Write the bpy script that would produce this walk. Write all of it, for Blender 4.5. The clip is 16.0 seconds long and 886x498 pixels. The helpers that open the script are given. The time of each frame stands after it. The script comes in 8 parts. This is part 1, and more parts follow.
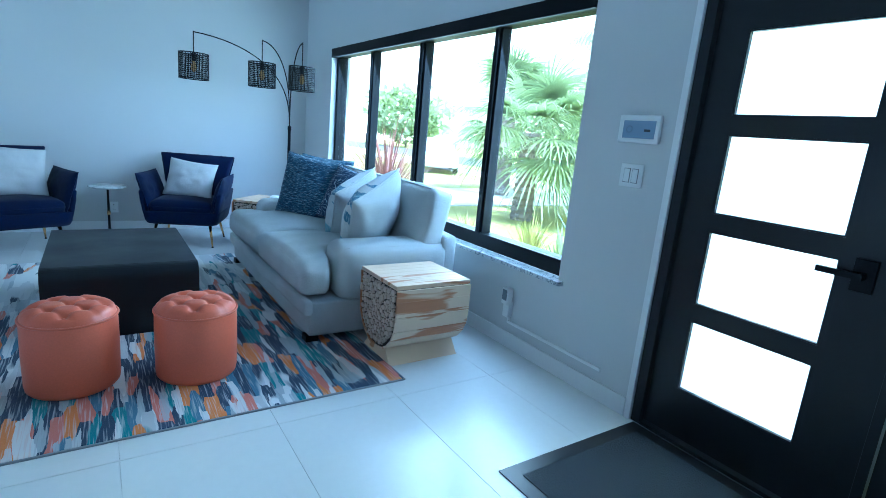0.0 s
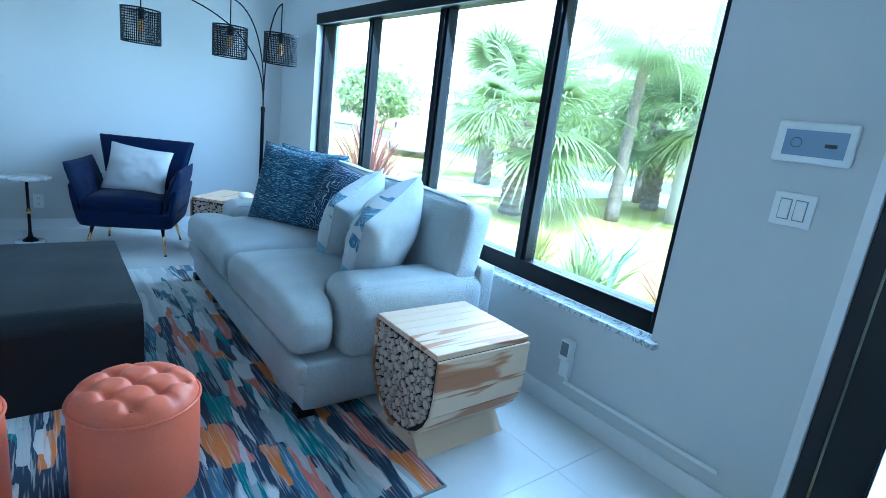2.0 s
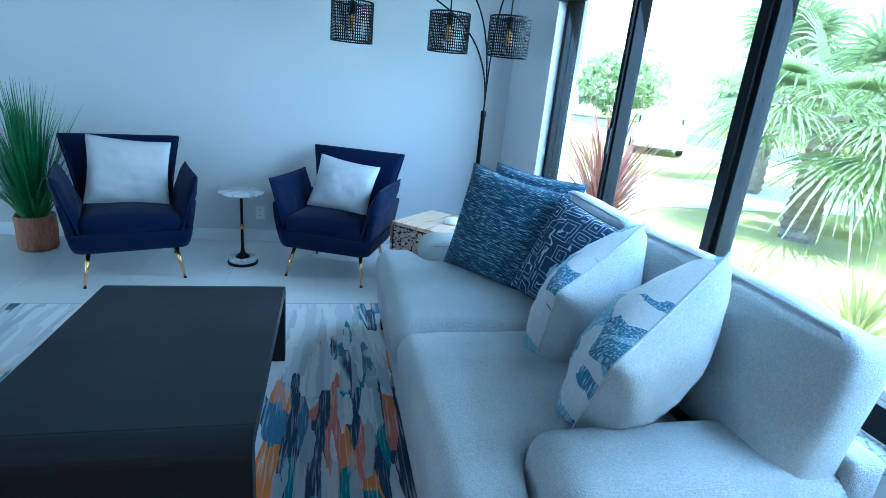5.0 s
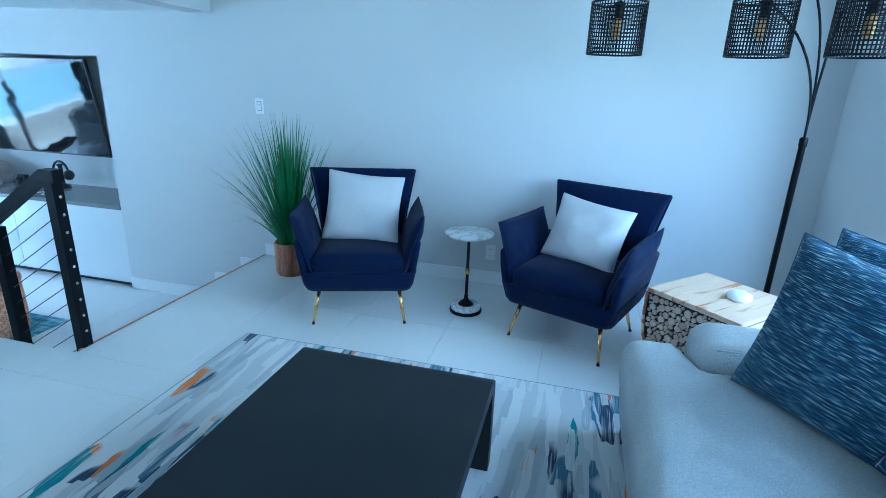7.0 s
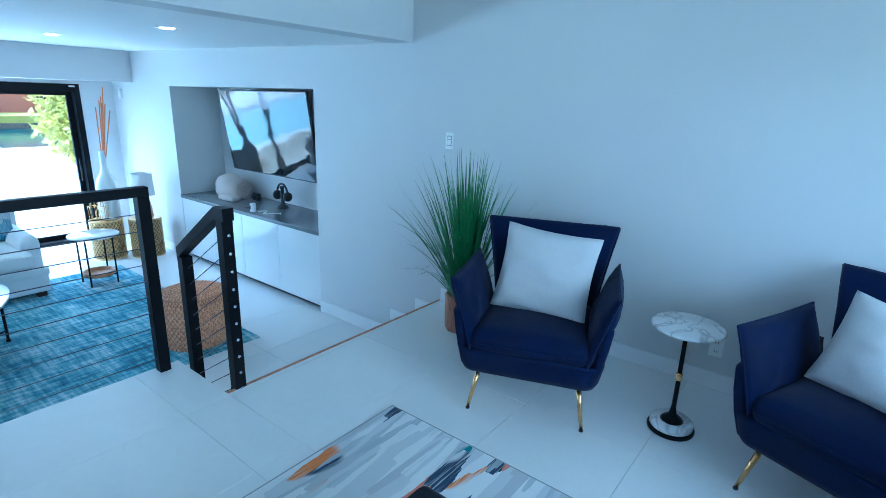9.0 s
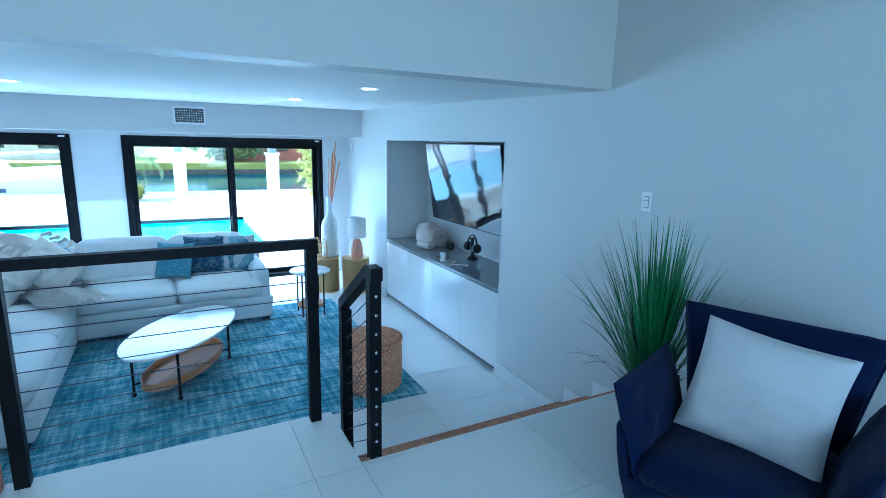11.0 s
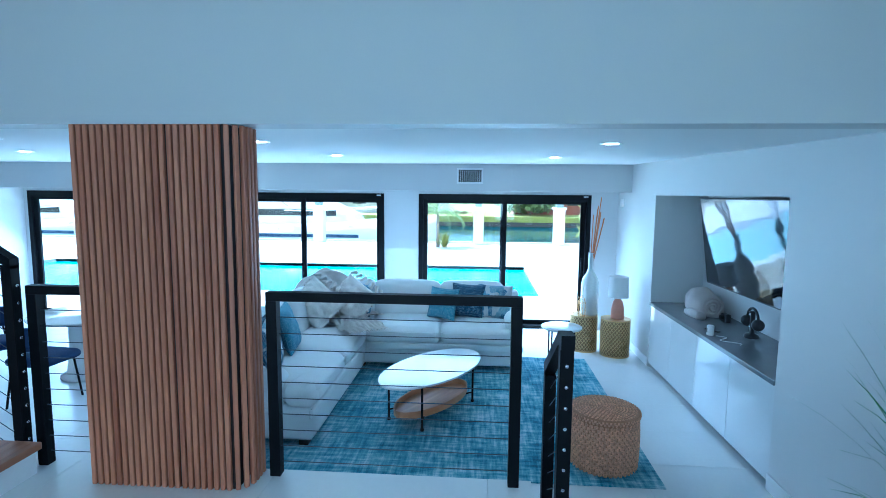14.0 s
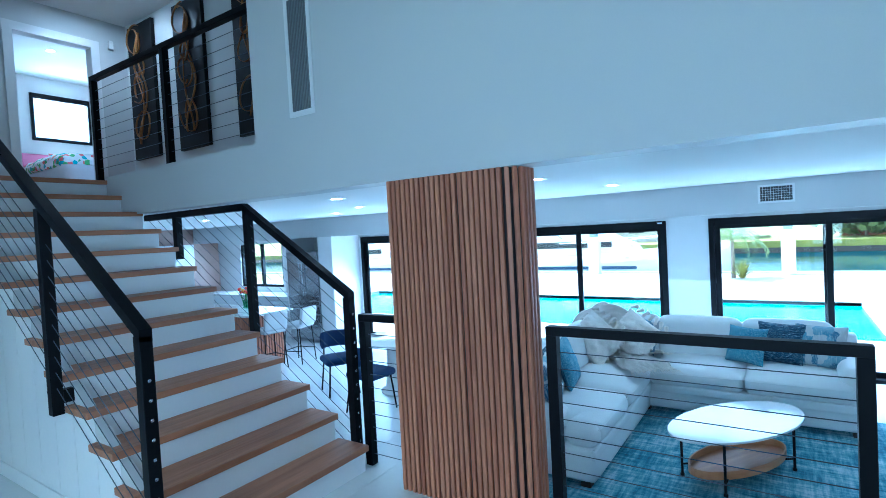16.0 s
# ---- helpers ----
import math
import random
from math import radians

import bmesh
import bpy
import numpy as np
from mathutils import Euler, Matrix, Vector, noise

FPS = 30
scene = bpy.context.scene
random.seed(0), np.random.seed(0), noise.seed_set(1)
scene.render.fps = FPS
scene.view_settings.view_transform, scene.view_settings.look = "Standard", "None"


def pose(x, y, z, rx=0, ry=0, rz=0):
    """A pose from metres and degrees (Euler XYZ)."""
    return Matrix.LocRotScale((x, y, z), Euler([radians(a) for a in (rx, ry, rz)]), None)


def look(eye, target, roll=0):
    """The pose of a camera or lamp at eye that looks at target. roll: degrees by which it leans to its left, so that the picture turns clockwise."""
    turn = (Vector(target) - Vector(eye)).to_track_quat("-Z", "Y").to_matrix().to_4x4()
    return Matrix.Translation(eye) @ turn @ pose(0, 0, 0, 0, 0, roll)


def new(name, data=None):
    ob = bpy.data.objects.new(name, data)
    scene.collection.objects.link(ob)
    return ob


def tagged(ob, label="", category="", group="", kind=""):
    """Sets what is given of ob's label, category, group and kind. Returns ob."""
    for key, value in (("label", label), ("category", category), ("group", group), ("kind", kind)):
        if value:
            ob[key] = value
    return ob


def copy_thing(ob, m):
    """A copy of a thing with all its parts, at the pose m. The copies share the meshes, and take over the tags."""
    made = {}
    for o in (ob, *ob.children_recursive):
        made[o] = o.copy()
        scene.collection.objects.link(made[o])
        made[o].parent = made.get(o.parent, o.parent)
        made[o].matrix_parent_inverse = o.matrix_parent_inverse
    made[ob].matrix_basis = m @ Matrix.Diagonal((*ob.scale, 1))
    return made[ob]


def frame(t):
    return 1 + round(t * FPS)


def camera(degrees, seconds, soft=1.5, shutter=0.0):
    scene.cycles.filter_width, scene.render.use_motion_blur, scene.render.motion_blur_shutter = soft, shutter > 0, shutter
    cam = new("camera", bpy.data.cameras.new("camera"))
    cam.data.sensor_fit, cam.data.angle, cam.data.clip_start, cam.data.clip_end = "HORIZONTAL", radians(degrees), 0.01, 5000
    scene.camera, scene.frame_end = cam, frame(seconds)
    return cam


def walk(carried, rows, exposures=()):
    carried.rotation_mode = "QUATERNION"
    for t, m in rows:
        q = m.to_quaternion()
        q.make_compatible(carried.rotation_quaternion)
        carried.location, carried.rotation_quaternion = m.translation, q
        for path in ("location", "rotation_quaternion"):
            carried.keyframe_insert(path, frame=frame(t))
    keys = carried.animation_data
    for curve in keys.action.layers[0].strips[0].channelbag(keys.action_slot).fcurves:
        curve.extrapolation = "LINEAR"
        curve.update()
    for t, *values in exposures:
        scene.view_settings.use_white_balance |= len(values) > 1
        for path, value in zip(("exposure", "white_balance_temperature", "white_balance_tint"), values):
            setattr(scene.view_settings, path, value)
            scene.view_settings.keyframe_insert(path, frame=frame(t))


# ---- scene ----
cam = camera(81.4, 16.0, 0.8)
PATH = [
    (0, (0.059, 0.096, 1.349), (1.161, 1.708, 0.917), 5.2),
    (0.5, (0.061, 0.329, 1.339), (1.24, 1.881, 0.891), 6.5),
    (1, (0.142, 0.594, 1.365), (1.356, 2.104, 0.869), 6.9),
    (1.5, (0.19, 0.837, 1.381), (1.41, 2.341, 0.882), 7.1),
    (2, (0.247, 1.088, 1.386), (1.459, 2.603, 0.9), 7.3),
    (2.5, (0.289, 1.316, 1.365), (1.47, 2.853, 0.873), 7.5),
    (3, (0.414, 1.54, 1.402), (1.5, 3.133, 0.868), 5.9),
    (3.2, (0.431, 1.617, 1.395), (1.457, 3.246, 0.853), 5.4),
    (5.3, (0.786, 2.299, 1.462), (1.065, 4.178, 0.836), 4.9),
    (5.5, (0.791, 2.374, 1.464), (0.947, 4.264, 0.83), 4.2),
    (6, (0.761, 2.569, 1.493), (0.667, 4.464, 0.861), 3.0),
    (6.5, (0.751, 2.748, 1.477), (0.463, 4.628, 0.859), 2.5),
    (7, (0.781, 2.958, 1.494), (0.306, 4.802, 0.881), 2.1),
    (7.5, (0.754, 3.128, 1.488), (0.06, 4.904, 0.884), 1.8),
    (8, (0.641, 3.345, 1.51), (-0.231, 5.043, 0.913), 1.6),
    (8.5, (0.582, 3.506, 1.518), (-0.429, 5.133, 0.941), 1.8),
    (9, (0.589, 3.671, 1.551), (-0.591, 5.188, 0.996), 1.8),
    (9.2, (0.6, 3.719, 1.573), (-0.657, 5.174, 1.022), 1.6),
    (11.3, (0.439, 4.178, 1.591), (-1.353, 4.985, 1.22), 1.3),
    (11.5, (0.445, 4.196, 1.584), (-1.387, 4.917, 1.231), 1.3),
    (12, (0.44, 4.294, 1.584), (-1.465, 4.807, 1.26), 1.4),
    (12.5, (0.357, 4.376, 1.596), (-1.589, 4.726, 1.296), 1.8),
    (13, (0.326, 4.478, 1.595), (-1.642, 4.709, 1.324), 2.2),
    (13.5, (0.372, 4.563, 1.602), (-1.611, 4.673, 1.362), 1.7),
    (14, (0.433, 4.585, 1.616), (-1.55, 4.446, 1.402), 0.5),
    (14.5, (0.416, 4.536, 1.616), (-1.527, 4.098, 1.436), -1.3),
    (15, (0.387, 4.475, 1.623), (-1.488, 3.795, 1.483), -2.1),
    (15.5, (0.378, 4.495, 1.622), (-1.414, 3.612, 1.523), -2.8),
    (16, (0.375, 4.545, 1.62), (-1.285, 3.432, 1.555), -3.1),
]
WHITE = (3920, -4)
STOPS = [(0.0, 1.86), (1.5, 2.0), (2.5, 2.06), (3.2, 1.96), (5.5, 2.04), (6.5, 2.22), (8.0, 2.0), (9.0, 1.98), (11.5, 1.64), (12.5, 1.76), (14.0, 1.58), (15.0, 1.55), (16.0, 1.74)]
walk(cam, [(t, look(eye, target, roll)) for t, eye, target, roll in PATH],
     [(t, s, *WHITE) for t, s in STOPS])

# ---- world, sun and daylight ----
world = bpy.data.worlds.new("sky")
scene.world = world
world.use_nodes = True
wn = world.node_tree.nodes
sky = wn.new("ShaderNodeTexSky")
sky.sky_type = "NISHITA"
sky.sun_disc = False
sky.dust_density, sky.ozone_density = 4.0, 0.5
sky.sun_elevation = radians(62)
sky.sun_rotation = radians(200)
wn["Background"].inputs["Strength"].default_value = 0.15
world.node_tree.links.new(sky.outputs[0], wn["Background"].inputs["Color"])

sun_data = bpy.data.lights.new("sun", "SUN")
sun_data.energy, sun_data.angle, sun_data.color = 5.0, radians(0.6), (1.0, 0.92, 0.76)
sun = new("sun", sun_data)
sun.matrix_world = look((0, 0, 30), (0 + 30 * 0.16, 30 * 0.5, 0))


def daylight(name, x, y0, y1, z0, z1, toward, power, fall=1.0):
    data = bpy.data.lights.new(name, "AREA")
    data.shape, data.size, data.size_y = "RECTANGLE", abs(y1 - y0), abs(z1 - z0)
    data.energy, data.color = power, (0.93, 0.97, 1.0)
    ob = new(name, data)
    eye = Vector((x, (y0 + y1) / 2, (z0 + z1) / 2))
    ob.matrix_world = look(eye, eye + Vector((toward, 0, -fall)))
    return ob


daylight("window_daylight", 2.62, 2.2, 5.85, 0.62, 2.1, -1, 31, 0.4)
daylight("patio_daylight", -7.99, -2.9, 6.2, -0.45, 1.5, 1, 76)
daylight("kitchen_daylight", -7.99, -7.2, -5.65, 0.56, 1.6, 1, 22)
daylight("door_daylight", 2.95, -1.4, 1.95, -0.25, 2.6, -1, 18, 0.3)
bed_data = bpy.data.lights.new("bedroom_daylight", "AREA")
bed_data.shape, bed_data.size, bed_data.size_y, bed_data.energy = "RECTANGLE", 0.9, 0.75, 18
new("bedroom_daylight", bed_data).matrix_world = look((-3.775, -6.8, 4.08), (-3.775, -5.0, 4.0))


# ---- helpers for materials and meshes ----
def links(nt, a, b):
    nt.links.new(a, b)


def mat(name, col, rough=0.5, metal=0.0, var=0.1, scale=2.0, fine=45.0, bump=0.05, bscale=None, sheen=0.0, coat=0.0, stretch=(1, 1, 1), rand=0.0, spec=0.5, dist=0.004):
    m = bpy.data.materials.new(name)
    m.use_nodes = True
    nt = m.node_tree
    n = nt.nodes
    p = n["Principled BSDF"]
    tc = n.new("ShaderNodeTexCoord")
    mp = n.new("ShaderNodeMapping")
    mp.inputs["Scale"].default_value = stretch
    links(nt, tc.outputs["Object"], mp.inputs["Vector"])
    big = n.new("ShaderNodeTexNoise")
    big.inputs["Scale"].default_value = scale
    big.inputs["Detail"].default_value = 4
    small = n.new("ShaderNodeTexNoise")
    small.inputs["Scale"].default_value = fine
    small.inputs["Detail"].default_value = 3
    links(nt, mp.outputs[0], big.inputs["Vector"])
    links(nt, mp.outputs[0], small.inputs["Vector"])
    add = n.new("ShaderNodeMath")
    add.operation = "ADD"
    links(nt, big.outputs[0], add.inputs[0])
    links(nt, small.outputs[0], add.inputs[1])
    last = add.outputs[0]
    if rand:
        info = n.new("ShaderNodeObjectInfo")
        mul = n.new("ShaderNodeMath")
        mul.operation = "MULTIPLY_ADD"
        mul.inputs[1].default_value = rand
        links(nt, info.outputs["Random"], mul.inputs[0])
        links(nt, last, mul.inputs[2])
        last = mul.outputs[0]
    rng = n.new("ShaderNodeMapRange")
    rng.inputs["From Min"].default_value = 0.6
    rng.inputs["From Max"].default_value = 1.4 + rand
    rng.inputs["To Min"].default_value = 1 - var
    rng.inputs["To Max"].default_value = 1 + var
    links(nt, last, rng.inputs["Value"])
    mixn = n.new("ShaderNodeVectorMath")
    mixn.operation = "SCALE"
    mixn.inputs[0].default_value = col
    links(nt, rng.outputs[0], mixn.inputs["Scale"])
    links(nt, mixn.outputs[0], p.inputs["Base Color"])
    rr = n.new("ShaderNodeMapRange")
    rr.inputs["From Min"].default_value, rr.inputs["From Max"].default_value = 0.3, 0.7
    rr.inputs["To Min"].default_value, rr.inputs["To Max"].default_value = max(0.0, rough * 0.85), min(1.0, rough * 1.15)
    links(nt, big.outputs[0], rr.inputs["Value"])
    links(nt, rr.outputs[0], p.inputs["Roughness"])
    p.inputs["Metallic"].default_value = metal
    p.inputs["Specular IOR Level"].default_value = spec
    p.inputs["Sheen Weight"].default_value = sheen
    p.inputs["Coat Weight"].default_value = coat
    if bump:
        b = n.new("ShaderNodeBump")
        b.inputs["Strength"].default_value = min(1.0, bump * 4)
        b.inputs["Distance"].default_value = dist
        src = small
        if bscale:
            src = n.new("ShaderNodeTexNoise")
            src.inputs["Scale"].default_value = bscale
            links(nt, mp.outputs[0], src.inputs["Vector"])
        links(nt, src.outputs[0], b.inputs["Height"])
        links(nt, b.outputs[0], p.inputs["Normal"])
    return m


def ramp_nodes(nt, fac, stops, constant=False):
    r = nt.nodes.new("ShaderNodeValToRGB")
    e = r.color_ramp.elements
    if constant:
        r.color_ramp.interpolation = "CONSTANT"
    while len(e) < len(stops):
        e.new(0.5)
    for el, (pos, c) in zip(e, stops):
        el.position, el.color = pos, (*c, 1)
    links(nt, fac, r.inputs[0])
    return r


def glass_mat(name, tint=(1, 1, 1)):
    m = bpy.data.materials.new(name)
    m.use_nodes = True
    nt = m.node_tree
    nt.nodes.clear()
    out = nt.nodes.new("ShaderNodeOutputMaterial")
    tr = nt.nodes.new("ShaderNodeBsdfTransparent")
    tr.inputs[0].default_value = (*tint, 1)
    gl = nt.nodes.new("ShaderNodeBsdfGlossy")
    gl.inputs["Roughness"].default_value = 0.01
    mx = nt.nodes.new("ShaderNodeMixShader")
    mx.inputs[0].default_value = 0.04
    links(nt, tr.outputs[0], mx.inputs[1])
    links(nt, gl.outputs[0], mx.inputs[2])
    links(nt, mx.outputs[0], out.inputs[0])
    return m


def emit_mat(name, col, power):
    m = bpy.data.materials.new(name)
    m.use_nodes = True
    p = m.node_tree.nodes["Principled BSDF"]
    p.inputs["Base Color"].default_value = (*col, 1)
    p.inputs["Emission Color"].default_value = (*col, 1)
    p.inputs["Emission Strength"].default_value = power
    return m


def box(bm, x0, x1, y0, y1, z0, z1, m=None):
    m = m or Matrix.Identity(4)
    v = [bm.verts.new(m @ Vector(c)) for c in ((x0, y0, z0), (x1, y0, z0), (x1, y1, z0), (x0, y1, z0), (x0, y0, z1), (x1, y0, z1), (x1, y1, z1), (x0, y1, z1))]
    for f in ((3, 2, 1, 0), (4, 5, 6, 7), (0, 1, 5, 4), (1, 2, 6, 5), (2, 3, 7, 6), (3, 0, 4, 7)):
        bm.faces.new([v[i] for i in f])
    return v


def boxes(*bs, bevel=0.0, seg=2):
    bm = bmesh.new()
    for b in bs:
        box(bm, *b)
    if bevel:
        bmesh.ops.bevel(bm, geom=bm.edges[:], offset=bevel, segments=seg, profile=0.5, affect="EDGES")
    return bm


def mesh_of(bm, name, material, smooth=False):
    me = bpy.data.meshes.new(name)
    bmesh.ops.recalc_face_normals(bm, faces=bm.faces[:])
    bm.to_mesh(me)
    bm.free()
    me.materials.append(material)
    if smooth:
        me.shade_smooth()
    return me


def part(name, bm, material, parent=None, label="", smooth=False):
    ob = new(name, mesh_of(bm, name, material, smooth))
    if parent:
        ob.parent = parent
    if label:
        ob["label"] = label
    return ob


def structure(name, bm, material, label, category="", smooth=False):
    return tagged(part(name, bm, material, None, label, smooth), label, category or name.split("_")[0], kind="structure")


def thing(name, m, label, category, group=""):
    ob = new(name)
    ob.empty_display_size = 0.1
    ob.matrix_world = m
    return tagged(ob, label, category, group)


def tube(bm, pts, r, seg=8, r1=None, closed=False):
    """A round bar along points."""
    pts = [Vector(p) for p in pts]
    rings = []
    up = Vector((0.13, 0.21, 0.97))
    for i, p in enumerate(pts):
        a = pts[i - 1] if i or closed else p
        b = pts[(i + 1) % len(pts)] if i < len(pts) - 1 or closed else p
        d = (b - a).normalized()
        u = d.cross(up)
        if u.length < 0.05:
            u = d.cross(Vector((1, 0, 0)))
        u.normalize()
        w = d.cross(u)
        rr = r if r1 is None else r + (r1 - r) * i / max(1, len(pts) - 1)
        rings.append([bm.verts.new(p + rr * (math.cos(2 * math.pi * k / seg) * u + math.sin(2 * math.pi * k / seg) * w)) for k in range(seg)])
    n = len(rings)
    for i in range(n if closed else n - 1):
        A, B = rings[i], rings[(i + 1) % n]
        for k in range(seg):
            bm.faces.new((A[k], A[(k + 1) % seg], B[(k + 1) % seg], B[k]))
    if not closed:
        bm.faces.new(rings[0][::-1])
        bm.faces.new(rings[-1])
    return bm


def lathe(bm, profile, seg=32, cx=0, cy=0, cap=True):
    rings = []
    for r, z in profile:
        rings.append([bm.verts.new((cx + r * math.cos(2 * math.pi * k / seg), cy + r * math.sin(2 * math.pi * k / seg), z)) for k in range(seg)])
    for A, B in zip(rings, rings[1:]):
        for k in range(seg):
            bm.faces.new((A[k], A[(k + 1) % seg], B[(k + 1) % seg], B[k]))
    if cap:
        bm.faces.new(rings[0][::-1])
        bm.faces.new(rings[-1])
    return bm


def soft_box(w, d, h, r=0.06, n=10, bulge=0.0, wob=0.0, seed=0, side=0.0):
    """A cushion-like block centred in x and y with its foot at z = 0."""
    bm = bmesh.new()
    bmesh.ops.create_cube(bm, size=2)
    bmesh.ops.subdivide_edges(bm, edges=bm.edges[:], cuts=n, use_grid_fill=True)
    half = Vector((w / 2, d / 2, h / 2))
    r = min(r, *half)
    for v in bm.verts:
        u = v.co.copy()
        warp = Vector([math.copysign(abs(c) ** 0.75, c) for c in u])
        p = Vector([warp[i] * half[i] for i in range(3)])
        core = Vector([max(-half[i] + r, min(half[i] - r, p[i])) for i in range(3)])
        q = p - core
        if q.length > 1e-6:
            p = core + q.normalized() * min(r, q.length if max(abs(c) for c in u) < 0.999 else r)
        p.z += bulge * (1 - u.x ** 2) * (1 - u.y ** 2) * (1 if u.z > 0 else 0.1) * max(0, u.z)
        p.x += side * math.copysign(1, u.x) * (1 - u.y ** 2) * (1 - u.z ** 2) * abs(u.x)
        p.y += side * math.copysign(1, u.y) * (1 - u.x ** 2) * (1 - u.z ** 2) * abs(u.y)
        if wob:
            k = noise.noise_vector(p * 4.5 + Vector((seed * 7.1, seed * 3.3, 0)))
            p += k * wob
        v.co = p + Vector((0, 0, h / 2))
    return bm


def pillow(w, h, d, n=22, seed=0, wob=0.008, pinch=0.07):
    """A throw pillow standing in the x-z plane, its foot at z = 0, d thick."""
    bm = bmesh.new()
    front, back = {}, {}
    for i in range(n + 1):
        for j in range(n + 1):
            u, v = 2 * i / n - 1, 2 * j / n - 1
            x = u * w / 2 * (1 - pinch * (1 - v * v) * abs(u))
            z = v * h / 2 * (1 - pinch * (1 - u * u) * abs(v))
            t = d / 2 * (max(0, (1 - u * u)) * max(0, (1 - v * v))) ** 0.42
            k = noise.noise(Vector((u * 1.7 + seed * 5.3, v * 1.7, seed))) * wob * 2 + noise.noise(Vector((u * 5 + seed, v * 5, seed * 2.1))) * wob
            edge = (1 - abs(u) ** 6) * (1 - abs(v) ** 6)
            front[i, j] = bm.verts.new((x, -t - k * edge - 0.004, z + h / 2))
            back[i, j] = bm.verts.new((x, t + k * edge + 0.004, z + h / 2))
    for i in range(n):
        for j in range(n):
            bm.faces.new((front[i, j], front[i + 1, j], front[i + 1, j + 1], front[i, j + 1]))
            bm.faces.new((back[i, j], back[i, j + 1], back[i + 1, j + 1], back[i + 1, j]))
    ring = [(i, 0) for i in range(n)] + [(n, j) for j in range(n)] + [(n - i, n) for i in range(n)] + [(0, n - j) for j in range(n)]
    for a, b in zip(ring, ring[1:] + ring[:1]):
        bm.faces.new((front[a], back[a], back[b], front[b]))
    return bm


def pillow_edge(w, h, r=0.005, pinch=0.07, n=16):
    """The piping round a pillow."""
    pts = []
    for a, b in (((-1, -1), (1, -1)), ((1, -1), (1, 1)), ((1, 1), (-1, 1)), ((-1, 1), (-1, -1))):
        for k in range(n):
            u, v = a[0] + (b[0] - a[0]) * k / n, a[1] + (b[1] - a[1]) * k / n
            pts.append((u * w / 2 * (1 - pinch * (1 - v * v) * abs(u)), 0, v * h / 2 * (1 - pinch * (1 - u * u) * abs(v)) + h / 2))
    return tube(bmesh.new(), pts, r, 6, closed=True)


# ---- materials ----
PAINT = mat("white wall paint", (0.63, 0.63, 0.625), 0.6, var=0.02, scale=0.7, fine=160, bump=0.03, bscale=320, dist=0.001)
CEIL = mat("ceiling paint", (0.82, 0.82, 0.81), 0.75, var=0.02, scale=0.6, fine=120, bump=0.03, bscale=260, dist=0.001)
TRIM = mat("white trim enamel", (0.82, 0.82, 0.82), 0.35, var=0.02, bump=0.01)
TILE = mat("pale porcelain tile", (0.78, 0.78, 0.77), 0.24, var=0.03, scale=1.2, fine=25, bump=0.015, rand=0.15, dist=0.001)
GROUT = mat("pale grout", (0.72, 0.72, 0.71), 0.8, var=0.05)
BLACK = mat("black powder-coated metal", (0.004, 0.0045, 0.006), 0.45, var=0.1, fine=200, bump=0.02, spec=0.16)
DARKDOOR = mat("black painted door", (0.008, 0.009, 0.012), 0.35, var=0.1, fine=120, bump=0.015, spec=0.3)
STEEL = mat("stainless steel", (0.55, 0.56, 0.58), 0.25, 1.0, var=0.05, fine=90, bump=0.01, stretch=(1, 1, 8))
GOLD = mat("polished brass", (0.78, 0.5, 0.2), 0.2, 1.0, var=0.06, bump=0.0)
GLASS = glass_mat("clear glass", (0.97, 0.99, 0.98))


def marble(name, base, vein, scale=3.0):
    m = mat(name, base, 0.18, var=0.04, scale=3, fine=30, bump=0.0)
    nt = m.node_tree
    w = nt.nodes.new("ShaderNodeTexNoise")
    w.inputs["Scale"].default_value, w.inputs["Detail"].default_value, w.inputs["Distortion"].default_value = scale, 6, 2.2
    tc = nt.nodes.new("ShaderNodeTexCoord")
    links(nt, tc.outputs["Object"], w.inputs["Vector"])
    r = ramp_nodes(nt, w.outputs[0], [(0.0, base), (0.46, base), (0.5, vein), (0.54, base), (1.0, base)])
    links(nt, r.outputs[0], nt.nodes["Principled BSDF"].inputs["Base Color"])
    return m


MARBLE = marble("white marble", (0.78, 0.78, 0.77), (0.5, 0.5, 0.52))
SILLSTONE = marble("grey-white marble sill", (0.66, 0.68, 0.68), (0.2, 0.24, 0.27), 9)


